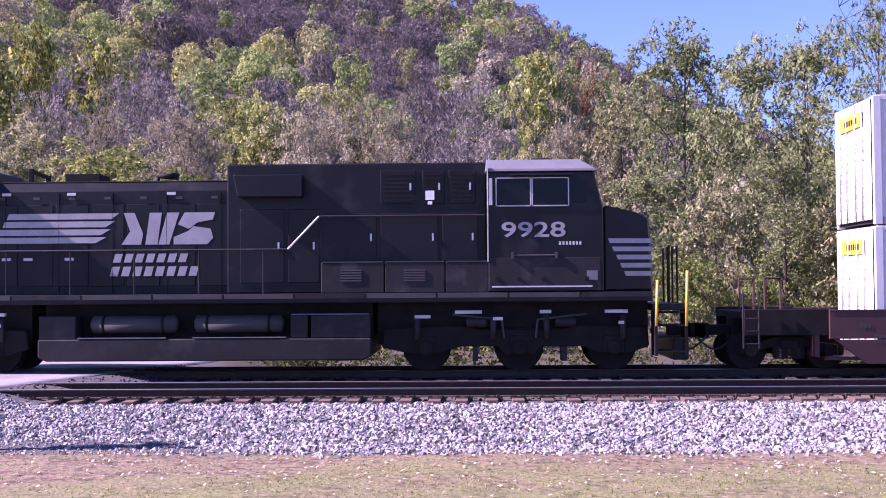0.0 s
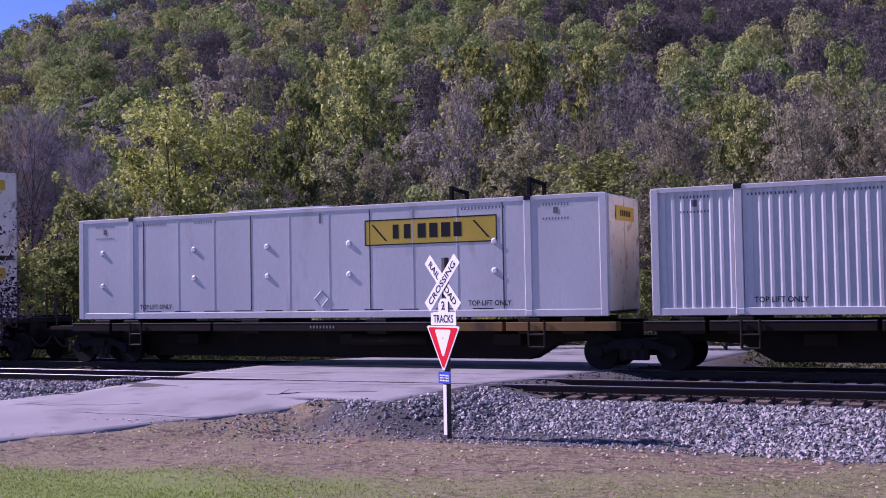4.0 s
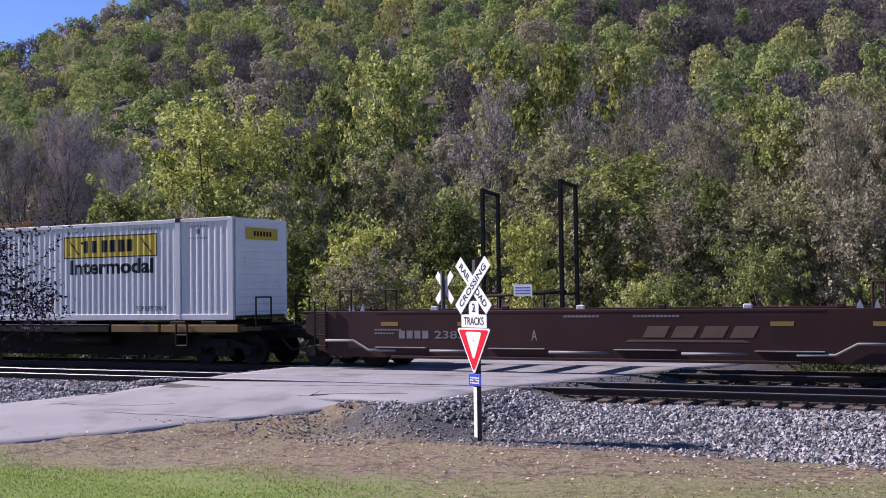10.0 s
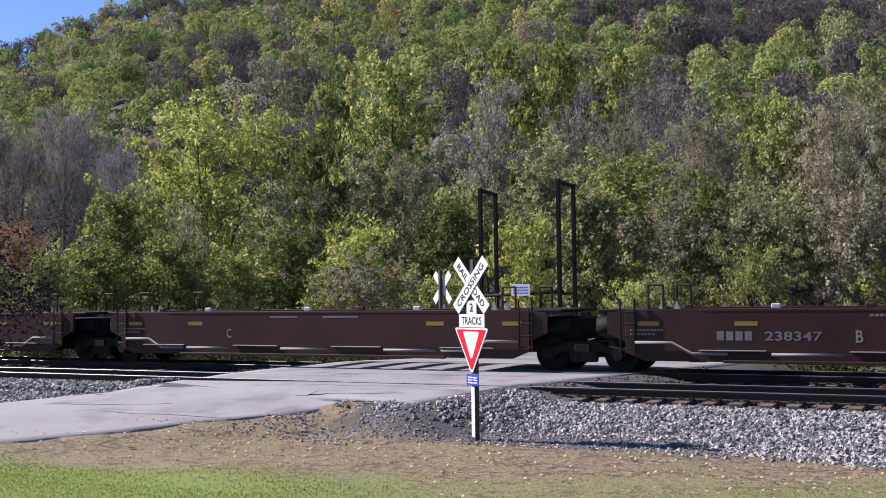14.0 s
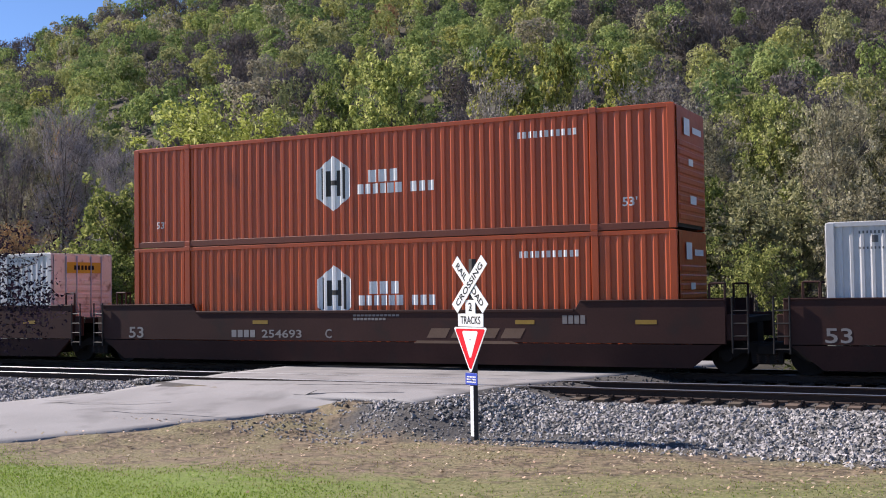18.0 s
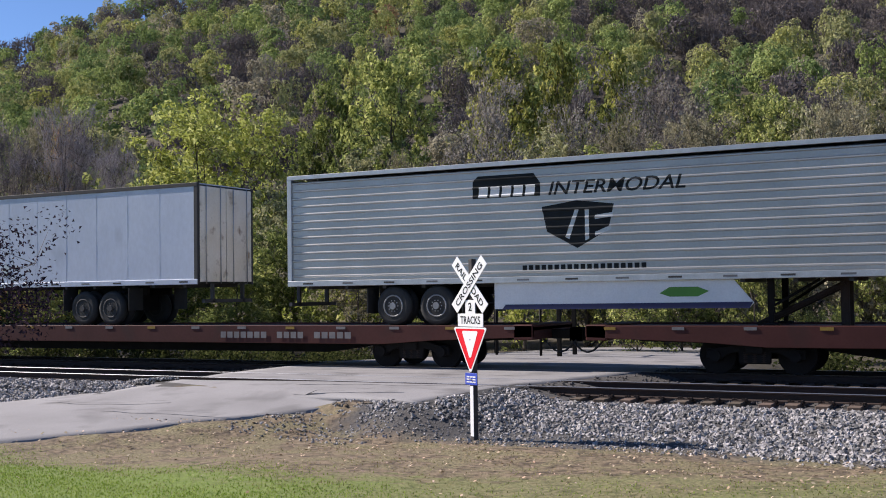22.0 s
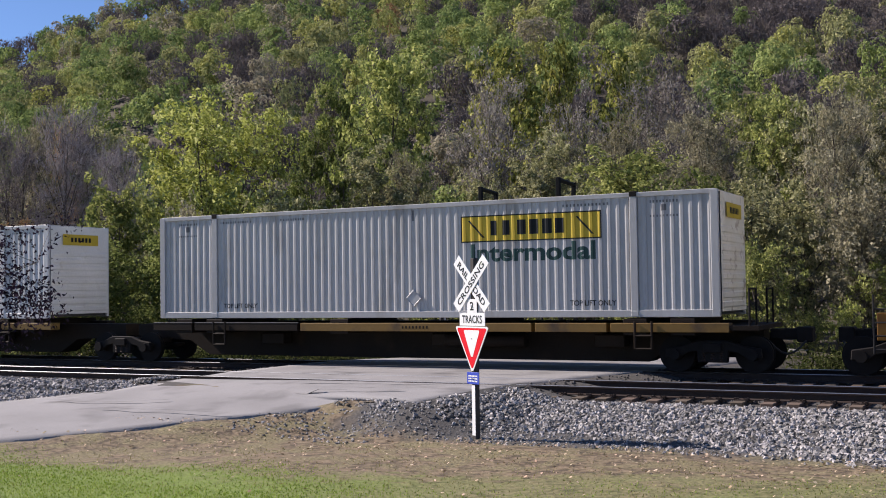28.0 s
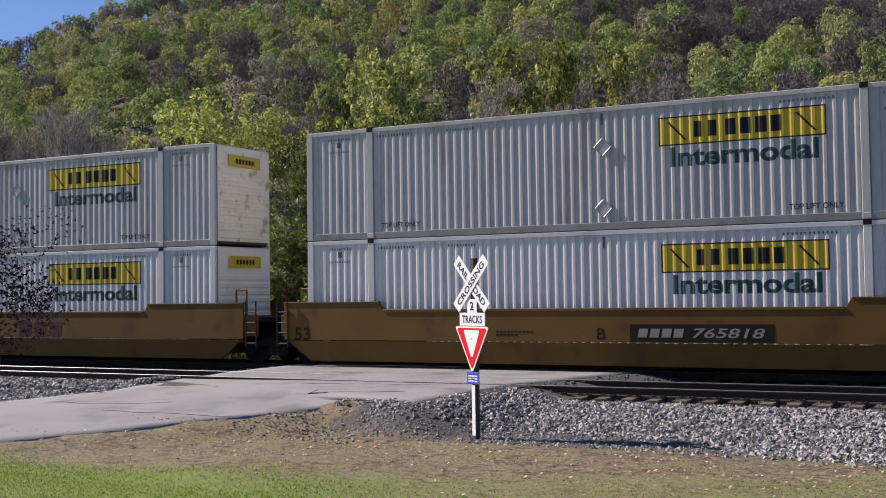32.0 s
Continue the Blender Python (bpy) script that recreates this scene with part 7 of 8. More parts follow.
container(399.77, Z_WELL, SILVER, decals="green", doors=PALEEND, placards=())
container(399.77, Z_TOP, GREYER, decals="green", placards=(1, 2))
container(419.04, Z_WELL, SILVER, decals="green", placards=())
container(419.04, Z_TOP, GREYER, decals="green", placards=(1, 2))


def graffiti(th):
    y = -1.503
    rnd = random.Random(3)

    def stroke(bm, pts, w, yy):
        """A sprayed line of even width through points."""
        for (a, c), (b, d) in zip(pts[:-1], pts[1:]):
            k = math.hypot(b - a, d - c) or 1.0
            nx, nz, ex, ez = -(d - c) / k * w, (b - a) / k * w, (b - a) / k * w * 0.7, (d - c) / k * w * 0.7
            patch(bm, [(a + nx - ex, c + nz - ez), (a - nx - ex, c - nz - ez), (b - nx + ex, d - nz + ez), (b + nx + ex, d + nz + ez)], yy)
    for k in range(7):
        x, z, r = 5.75 + k * 0.48, 0.66 + rnd.uniform(-0.08, 0.1), rnd.uniform(0.24, 0.36)
        n, ph = rnd.choice((2, 3, 4)), rnd.uniform(0, 6)
        ring = [(x + r * (1 + 0.3 * math.sin(n * a + ph)) * math.cos(a) * 1.15, max(0.3 if k % 3 == 0 else 0.24, min(1.12, z + r * 1.35 * (1 + 0.25 * math.cos(2 * a + ph)) * math.sin(a)))) for a in [2 * math.pi * i / 20 for i in range(20)]]
        bm = bmesh.new()
        patch(bm, ring, y - 0.0008 * k)
        g = part("yellow_letter", bm, GRAFFITI, th, "bulging yellow sprayed letter")
        bm = bmesh.new()
        for i in range(20):
            stroke(bm, [ring[i], ring[(i + 1) % 20]], 0.022, y - 0.0008 * k - 0.0004 - 0.00003 * i)
        part("dark_outline", bm, INK, g)
    bm = bmesh.new()
    patch(bm, [(9.4, 0.22), (11.2, 0.26), (13.9, 0.2), (14.15, 0.6), (13.9, 1.06), (12.4, 1.0), (9.4, 1.1), (9.25, 0.8)], y)
    gs = part("silver_graffiti", bm, GRAFGREY, th, "silver sprayed block")
    for k in range(7):
        x = 9.55 + k * 0.62
        pts = [(x + 0.5 * rnd.random(), 0.32 + 0.68 * ((i + k) % 2) + rnd.uniform(-0.12, 0.05)) for i in range(rnd.choice((3, 4, 5)))]
        bm = bmesh.new()
        for i in range(len(pts) - 1):
            stroke(bm, pts[i:i + 2], rnd.uniform(0.022, 0.045), y - 0.004 - 0.0004 * i)
        part("dark_stroke", bm, SOOTSHADE, gs)
        bm = bmesh.new()
        for i in range(len(pts) - 1):
            (a, c), (b, d) = pts[i], pts[i + 1]
            stroke(bm, [(a + 0.07, c + 0.03), (b + 0.07, d + 0.03)], 0.014, y - 0.007 - 0.0004 * i)
        part("pale_stroke", bm, PRINT, gs)
    sill_marks(th, [("dull_print", UNDERGREY, [("b", 2.6, 2.85, 0.94, 1.06, 3), ("b", 3.7, 3.95, 0.94, 1.06, 3), ("b", 2.9, 3.8, 0.72, 0.78, 9), ("b", 2.9, 3.6, 0.62, 0.68, 7), ("t", "53", 16.5, 0.85, 0.55, 0.3)]),
                    ("car_number", DULLWHITE, [("b", 7.4, 7.85, 0.88, 1.04, 3), ("t", "71792", 8.5, 0.96, 0.95, 0.17)])], y - 0.009)


graffiti(w1)


# ---- trees ----
GREEN = leafy("green_leaves", (0.128, 0.164, 0.050), (0.242, 0.274, 0.085), (0.532, 0.538, 0.201), through=0.38, amount=0.2)
DEEPGREEN = leafy("deep_green_leaves", (0.077, 0.106, 0.031), (0.154, 0.188, 0.054), (0.320, 0.353, 0.134), through=0.38, amount=0.2)
OLIVE = leafy("olive_leaves", (0.138, 0.149, 0.072), (0.243, 0.243, 0.121), (0.464, 0.442, 0.254), through=0.38)
YELLOWING = leafy("yellowing_leaves", (0.229, 0.264, 0.057), (0.422, 0.463, 0.113), (0.709, 0.719, 0.285), through=0.4, amount=0.15)
TAN = leafy("tan_autumn_leaves", (0.156, 0.144, 0.094), (0.263, 0.244, 0.156), (0.450, 0.413, 0.288), through=0.35, amount=0.2)
RUSSET = leafy("russet_leaves", (0.17, 0.1, 0.055), (0.28, 0.17, 0.09), (0.4, 0.27, 0.15), through=0.35)
GREYLEAF = leafy("grey_brown_leaves", (0.154, 0.139, 0.118), (0.256, 0.230, 0.205), (0.410, 0.380, 0.339), through=0.3, amount=0.15)
OAK = leafy("large_olive_leaves", (0.090, 0.112, 0.027), (0.255, 0.270, 0.068), (0.600, 0.570, 0.180), through=0.3, amount=0.15)
PALEOLIVE = leafy("pale_olive_leaves", (0.105, 0.14, 0.05), (0.2, 0.235, 0.1), (0.33, 0.355, 0.175), through=0.35, amount=0.15)
BRIGHT = leafy("bright_yellow_green_leaves", (0.184, 0.224, 0.044), (0.380, 0.414, 0.099), (0.632, 0.616, 0.242), through=0.4, amount=0.1)
BARE = leafy("bare_twigs", (0.184, 0.163, 0.173), (0.272, 0.243, 0.253), (0.400, 0.365, 0.368), through=0.2)
PURPLE = leafy("dark_purple_leaves", (0.014, 0.01, 0.018), (0.032, 0.021, 0.036), (0.07, 0.046, 0.066), through=0.2)
# hill leaves: paler and bluer than near ones, distance haze put into the colour
HILL = [leafy("hill_green", (0.178, 0.232, 0.083), (0.258, 0.315, 0.108), (0.41, 0.46, 0.179), 0.3), leafy("hill_deep_green", (0.12, 0.175, 0.065), (0.185, 0.245, 0.089), (0.29, 0.36, 0.146), 0.3),
        leafy("hill_olive", (0.2, 0.215, 0.095), (0.28, 0.288, 0.13), (0.4, 0.395, 0.2), 0.3), leafy("hill_yellow_green", (0.253, 0.269, 0.091), (0.353, 0.364, 0.123), (0.504, 0.492, 0.212), 0.3),
        leafy("hill_tan", (0.227, 0.210, 0.154), (0.315, 0.287, 0.209), (0.416, 0.381, 0.281), 0.3), leafy("hill_russet", (0.245, 0.155, 0.088), (0.343, 0.220, 0.119), (0.443, 0.296, 0.162), 0.3),
        leafy("hill_bare", (0.099, 0.086, 0.085), (0.133, 0.115, 0.115), (0.174, 0.152, 0.149), 0.2)]


def leaf_cloud(rng, centres, radii, per, size, mid, flat=0.8, shell=0.25, form=0.3, push=0.0, sunny=0.42):
    """Leaf triangles spread over the shells of clumps; they face outwards and towards the light."""
    n = len(centres) * per
    cc = np.repeat(centres, per, axis=0)
    away = cc - mid
    away /= np.maximum(np.linalg.norm(away, axis=1), 1e-6)[:, None]
    d = rng.normal(size=(n, 3)) + away * push
    d /= np.linalg.norm(d, axis=1)[:, None]
    rad = np.repeat(radii, per) * rng.uniform(shell, 1.0, n) ** 0.45
    p = cc + d * rad[:, None] * np.array((1, 1, flat))
    far = p - mid
    far /= np.maximum(np.linalg.norm(far, axis=1), 1e-6)[:, None]
    out = d * 0.3 + far * form + np.array(sun_dir) * sunny + rng.normal(size=(n, 3)) * 0.5
    a = np.cross(out, rng.normal(size=(n, 3)))
    a /= np.linalg.norm(a, axis=1)[:, None]
    b = np.cross(out, a)
    b /= np.linalg.norm(b, axis=1)[:, None]
    s = size * rng.uniform(0.55, 1.35, n)[:, None]
    return np.stack([p - a * s, p + b * s, p + a * s], 1)


def twig_cloud(rng, centres, radii, per, length, width, mid):
    """Fine bare twigs: long thin triangles that rise and spread from the middle of a crown."""
    n = len(centres) * per
    cc = np.repeat(centres, per, axis=0)
    d = rng.normal(size=(n, 3))
    d /= np.linalg.norm(d, axis=1)[:, None]
    p = cc + d * (np.repeat(radii, per) * rng.uniform(0.1, 1.0, n) ** 0.5)[:, None]
    way = (p - mid) * np.array((0.9, 0.9, 0.4))
    way /= np.maximum(np.linalg.norm(way, axis=1), 1e-6)[:, None]
    way = way + np.array((0, 0, 0.5)) + rng.normal(size=(n, 3)) * 0.5
    way /= np.linalg.norm(way, axis=1)[:, None]
    a = np.cross(way, rng.normal(size=(n, 3)))
    a /= np.linalg.norm(a, axis=1)[:, None]
    k = rng.uniform(0.5, 1.3, n)[:, None]
    return np.stack([p - a * width - way * length * k * 0.5, p + a * width - way * length * k * 0.5, p + way * length * k * 0.5], 1)


def tree_shape(seed, h, w, base, leaves, leaf, limbs=11, clump=0.06, steep=0.55, stems=1, twigs=0):
    """Trunk, limbs and branches as one bmesh, and the triangles of the crown's leaf clumps and fine twigs."""
    rng = np.random.default_rng(seed)
    bm = bmesh.new()
    lean = rng.uniform(-0.06, 0.06, 2) * h
    r = 0.016 * h
    centres, radii = [], []
    for st in range(stems):
        fan = 2 * math.pi * st / stems + 0.5
        spread = 0.0 if stems == 1 else 0.2 * w
        tip = Vector((lean[0] + spread * math.cos(fan), lean[1] + spread * math.sin(fan), h * 0.86))
        foot = Vector((0.1 * spread * math.cos(fan), 0.1 * spread * math.sin(fan), -0.4))
        rr = r / math.sqrt(stems)
        ax = lambda u: Vector((foot.x + (tip.x - foot.x) * u ** 1.3, foot.y + (tip.y - foot.y) * u ** 1.3, foot.z + (tip.z - foot.z) * u))
        us = (0, 0.12, 0.3, 0.5, 0.72, 1.0)
        for i in range(5):
            cyl(bm, ax(us[i]), ax(us[i + 1]), rr * (1.25 - 0.22 * i) if i else rr * 1.5, rr * (1.03 - 0.22 * i) if i < 4 else rr * 0.12, n=7, caps=False)
        for k in range(max(3, limbs // stems)):
            u = base + (0.95 - base) * (k + rng.uniform(0, 0.9)) / max(3, limbs // stems)
            p = ax(u)
            a = k * 2.4 + rng.uniform(-0.5, 0.5) if stems == 1 else fan + rng.uniform(-1.5, 1.5)
            env = math.sin(math.pi * min(1, (u - base) / (1 - base) * 0.75 + 0.22)) ** 0.8
            reach = (w / 2 - spread * 0.6) * env * rng.uniform(0.65, 1.12)
            q = p + Vector((math.cos(a) * reach * 0.85, math.sin(a) * reach * 0.85, reach * steep * rng.uniform(0.5, 1.4) + 0.03 * h))
            m = p.lerp(q, 0.5) + Vector((0, 0, 0.08 * reach))
            cyl(bm, p, m, rr * 0.5 * (1.1 - u), rr * 0.3 * (1.1 - u), n=5, caps=False)
            cyl(bm, m, q, rr * 0.3 * (1.1 - u), rr * 0.06, n=5, caps=False)
            for t in (0.4, 0.62, 0.82, 1.0):
                b0 = p.lerp(m, t * 2) if t < 0.5 else m.lerp(q, t * 2 - 1)
                for j in range(3):
                    c = b0 + Vector(rng.normal(size=3) * np.array((1, 1, 0.8))) * (0.11 * w * rng.uniform(0.5, 1.3)) + Vector((0, 0, 0.03 * w))
                    centres.append(c)
                    radii.append(w * clump * rng.uniform(0.6, 1.4))
                    cyl(bm, b0, c, rr * 0.1, rr * 0.03, n=3, caps=False)
        for k in range(8):
            centres.append(ax(rng.uniform(0.85, 1.0)) + Vector(rng.normal(size=3) * w * 0.06))
            radii.append(w * clump)
    centres, radii = np.array([tuple(c) for c in centres]), np.array(radii)
    mid = np.array((lean[0] * 0.5, lean[1] * 0.5, h * (0.45 + base * 0.4)))
    tris = leaf_cloud(rng, centres, radii, max(3, int(leaves / len(centres))), leaf, mid, shell=0.1)
    if twigs:
        tris = np.concatenate([tris, twig_cloud(rng, centres, radii * 1.6, max(2, int(twigs / len(centres))), 0.07 * h, 0.0012 * h, mid)])
    return bm, tris


TREE_KINDS = {}


def tree_meshes(key, seed, h, w, base, leaves, leaf, material, limbs=11, **shape):
    bm, quads = tree_shape(seed, h, w, base, leaves, leaf, limbs, **shape)
    trunk = mesh_of("trunk", bm, BARK, fix=False)
    crown = array_mesh("crown", quads.reshape(-1, 3), np.arange(len(quads) * 3).reshape(-1, 3), [material])
    TREE_KINDS[key] = (trunk, crown, w)


def plant(key, az, dist, height, label, width, turn=0.0):
    """A tree at a bearing (degrees left of +y) and distance from the camera, scaled to a height and a width in metres."""
    x, y = -dist * math.sin(radians(az)), dist * math.cos(radians(az))
    z = float(land(np.array([x]), np.array([y]))[0])
    th = thing("tree", label, "tree", "trees behind the railway", pose(x, y, z, 0, 0, turn))
    trunk, crown, w = TREE_KINDS[key]
    m = Matrix.Diagonal((width / w, width / w, height / 10.0, 1))
    part("trunk", trunk, None, th, at=m)
    part("crown", crown, None, th, at=m)
    return th


for key, seed, w, base, n, leaf, material, limbs, shape in (
        ("green_a", 1, 6.0, 0.1, 13000, 0.1, GREEN, 22, {}), ("green_b", 2, 5.6, 0.16, 9500, 0.105, DEEPGREEN, 18, {}), ("green_s", 15, 7.5, 0.03, 6500, 0.17, GREEN, 18, dict(clump=0.07)), ("green_t", 16, 7.5, 0.03, 6500, 0.17, DEEPGREEN, 18, dict(clump=0.07)),
        ("yellow_a", 3, 7.6, 0.08, 17000, 0.1, YELLOWING, 42, dict(stems=3, steep=0.75, clump=0.05)), ("yellow_b", 4, 5.4, 0.14, 10500, 0.1, GREEN, 20, {}),
        ("olive_a", 5, 6.0, 0.12, 9500, 0.105, OLIVE, 18, dict(clump=0.055)), ("olive_b", 6, 5.2, 0.18, 8500, 0.105, OLIVE, 17, dict(steep=0.8)), ("olive_s", 17, 7.5, 0.04, 5500, 0.16, OLIVE, 18, dict(clump=0.065)),
        ("tan_a", 7, 6.2, 0.14, 6500, 0.085, TAN, 18, dict(clump=0.055, twigs=2500)), ("tan_b", 8, 5.4, 0.18, 6000, 0.085, TAN, 18, dict(steep=0.9, twigs=2500)), ("tan_s", 18, 7.5, 0.05, 4500, 0.14, TAN, 18, dict(twigs=1500)),
        ("grey_a", 19, 6.0, 0.15, 4200, 0.085, GREYLEAF, 20, dict(steep=0.9, twigs=1800)), ("oak_a", 20, 6.0, 0.12, 6000, 0.15, OAK, 18, dict(clump=0.055)), ("pale_a", 21, 5.6, 0.06, 14500, 0.082, PALEOLIVE, 24, dict(steep=0.7, clump=0.068)),
        ("blue_a", 22, 6.0, 0.12, 3600, 0.09, DEEPGREEN, 20, dict(steep=0.7, twigs=1500)), ("bright_a", 23, 8.0, 0.03, 5000, 0.2, BRIGHT, 18, dict(clump=0.07)), ("russet_a", 9, 5.6, 0.18, 5500, 0.095, RUSSET, 16, dict(twigs=1500)),
        ("bare_a", 10, 4.4, 0.2, 2000, 0.065, BARE, 22, dict(steep=1.4, twigs=4200)), ("bare_b", 24, 4.4, 0.2, 2600, 0.07, BARE, 22, dict(steep=1.2, stems=2, twigs=4200)),
        ("bush_a", 11, 12.0, 0.02, 5200, 0.21, GREEN, 15, {}), ("bush_b", 12, 12.0, 0.02, 5200, 0.21, YELLOWING, 15, {}), ("bush_c", 13, 12.0, 0.02, 5200, 0.21, DEEPGREEN, 15, {}), ("bush_d", 14, 12.0, 0.02, 4600, 0.19, TAN, 15, {})):
    tree_meshes(key, seed, 10.0, w, base, n, leaf, material, limbs, **shape)

LABELS = {"green": "leafy green tree behind the railway", "yellow": "yellow-green autumn tree behind the railway", "olive": "olive-green tree behind the railway",
          "tan": "thinning tree with tan autumn leaves", "russet": "tree with russet autumn leaves", "bare": "nearly bare grey tree", "bush": "dense bush at the wood's edge",
          "grey": "thin tree with grey-brown leaves and bare twigs", "oak": "large-leaved olive tree on the lower slope", "pale": "pale olive tree with thin upright branches", "blue": "sparse dark green tree against the sky", "bright": "low bright yellow-green tree beyond the tracks"}


def wood_edge():
    # kind, bearing, distance, height, width in metres
    rows = [("bare_a", 50.2, 60, 11.4, 3.6), ("bare_b", 47.9, 62, 12.0, 4.0), ("bare_a", 45.9, 58, 11.7, 3.5), ("bare_b", 44.3, 60, 11.1, 3.3), ("bare_a", 42.9, 54, 9.2, 2.7), ("tan_b", 47.2, 68, 13.4, 4.8), ("russet_a", 46.0, 70, 13.6, 3.1), ("russet_a", 48.0, 47, 5.8, 3.1), ("olive_b", 51.6, 66, 11.4, 4.9), ("yellow_a", 38.8, 60, 13.5, 9.9), ("green_b", 43.4, 52, 7.6, 4.4), ("green_b", 40.9, 47, 5.3, 4.0), ("olive_b", 35.7, 55, 7.9, 4.4), ("tan_a", 39.9, 50, 6.7, 2.7), ("green_b", 34.0, 76, 14.5, 5.3), ("green_a", 30.1, 72, 18.8, 7.7), ("green_b", 32.1, 75, 17.9, 4.9), ("olive_a", 30.9, 58, 10.5, 6.1), ("tan_b", 28.9, 60, 10.5, 3.9), ("bright_a", 31.4, 43.5, 5.4, 4.1), ("bright_a", 23.1, 43.5, 5.3, 3.3), ("grey_a", 25.1, 66, 15.1, 5.9), ("oak_a", 23.6, 92, 19.0, 8.0), ("oak_a", 18.3, 92, 18.2, 6.0), ("oak_a", 21.3, 95, 18.9, 4.7), ("grey_a", 17.3, 72, 15.4, 7.2), ("tan_a", 14.7, 66, 13.4, 5.3), ("grey_a", 20.7, 66, 13.3, 4.9), ("olive_b", 22.1, 58, 10.0, 4.3), ("yellow_b", 11.5, 72, 15.8, 6.1), ("olive_a", 9.2, 66, 13.4, 5.6), ("tan_b", 7.4, 66, 13.5, 4.9), ("olive_b", 5.7, 64, 12.8, 4.8), ("tan_a", 6.8, 47, 6.4, 3.5), ("green_a", 17.3, 54, 9.7, 7.3), ("green_b", 14.5, 50, 7.8, 5.2), ("olive_b", 11.9, 54, 8.4, 5.1), ("olive_a", 9.5, 50, 7.0, 4.7), ("green_b", 19.9, 50, 7.2, 3.5), ("green_b", 26.8, 53, 7.2, 4.5), ("olive_b", 28.3, 54, 7.6, 3.8), ("green_b", 34.8, 48, 5.8, 4.1), ("green_b", 37.6, 46, 4.5, 3.4), ("green_b", 44.3, 48, 4.9, 3.8), ("green_b", 46.5, 46, 4.5, 3.4), ("olive_b", 25.0, 60, 9.2, 3.9), ("olive_a", 21.5, 62, 11.7, 5.3), ("tan_b", 18.4, 62, 12.2, 5.3), ("tan_a", 14.4, 60, 12.5, 5.7), ("yellow_b", 10.5, 66, 14.4, 4.9), ("tan_a", 7.7, 58, 12.5, 4.9), ("tan_b", 4.0, 60, 12.9, 5.1), ("grey_a", 0.4, 58, 12.7, 4.9), ("yellow_b", -3.2, 80, 19.8, 6.4), ("russet_a", -5.9, 84, 18.1, 4.6), ("olive_b", -4.9, 82, 18.3, 4.5), ("tan_a", -4.9, 56, 11.5, 4.8), ("olive_b", -7.8, 60, 14.0, 4.5), ("pale_a", -10.6, 56, 16.0, 6.4), ("pale_a", -13.8, 54, 14.7, 5.4), ("pale_a", -16.6, 52, 14.8, 5.5), ("blue_a", -19.6, 48, 14.8, 5.5), ("pale_a", -22.6, 48, 14.3, 5.5), ("olive_a", -25.8, 48, 13.3, 5.5), ("olive_b", -29.2, 48, 13.0, 5.5), ("yellow_b", -33.3, 48, 12.5, 6.2), ("pale_a", -9.1, 47, 8.0, 4.5), ("olive_b", -12.4, 46, 7.1, 3.9), ("pale_a", -15.5, 46, 8.2, 4.4), ("olive_a", -18.2, 45, 6.0, 3.8), ("tan_b", -2.0, 48, 7.5, 4.8), ("olive_a", 2.3, 48, 6.8, 4.8), ("tan_b", 6.6, 48, 6.8, 4.8), ("olive_a", 11.6, 48, 6.8, 4.8), ("tan_b", 16.0, 48, 6.8, 4.8), ("olive_b", 20.0, 50, 7.4, 5.0), ("olive_a", -21.5, 44, 7.7, 4.4), ("tan_a", -24.8, 44, 7.6, 4.8)]
    for i, (key, az, d, h, w) in enumerate(rows):
        kind = key.split("_")[0]
        if h < 8.6 and kind in ("green", "olive", "tan"):
            key = kind + ("_t" if kind == "green" and i % 2 else "_s")
        plant(key, az, d, h, LABELS[kind], w, (i * 67) % 360)
    rnd = random.Random(9)
    az = 52.0
    while az > -34:
        for d in (42.5, 47.5):
            key = rnd.choice(("bush_a", "bush_b", "bush_c", "bush_a", "bush_c", "bush_d"))
            # far left only deep green bushes, their darker leaves standing for shade
            if az > 35:
                key = "bush_c"
            if (18.5 < az < 28.5 and d < 44) or rnd.random() < 0.2:
                continue
            h = rnd.uniform(1.6, 3.8)
            plant(key, az + rnd.uniform(-1.2, 1.2), d + rnd.uniform(-2, 3), h, LABELS["bush"], h * rnd.uniform(0.8, 1.3), rnd.uniform(0, 360))
        az -= 3.1


def far_crown(seed, lumps, per, leaf, bare=False):
    """A rounded crown, one wide and one high: leaves over many lumps, or fine twigs."""
    r2 = np.random.default_rng(seed)
    d = r2.normal(size=(lumps, 3))
    d[:, 2] += 0.45
    d /= np.linalg.norm(d, axis=1)[:, None]
    c = d * r2.uniform(0.22, 0.37, (lumps, 1)) * np.array((1, 1, 0.85)) + np.array((0, 0, 0.62))
    rad = r2.uniform(0.1, 0.19, lumps)
    if bare:
        return twig_cloud(r2, c, rad, per, 0.1, leaf * 0.24, np.array((0, 0, 0.3)))
    return leaf_cloud(r2, c, rad, per, leaf, np.array((0, 0, 0.55)), shell=0.55, form=0.6, push=0.6, sunny=0.35)


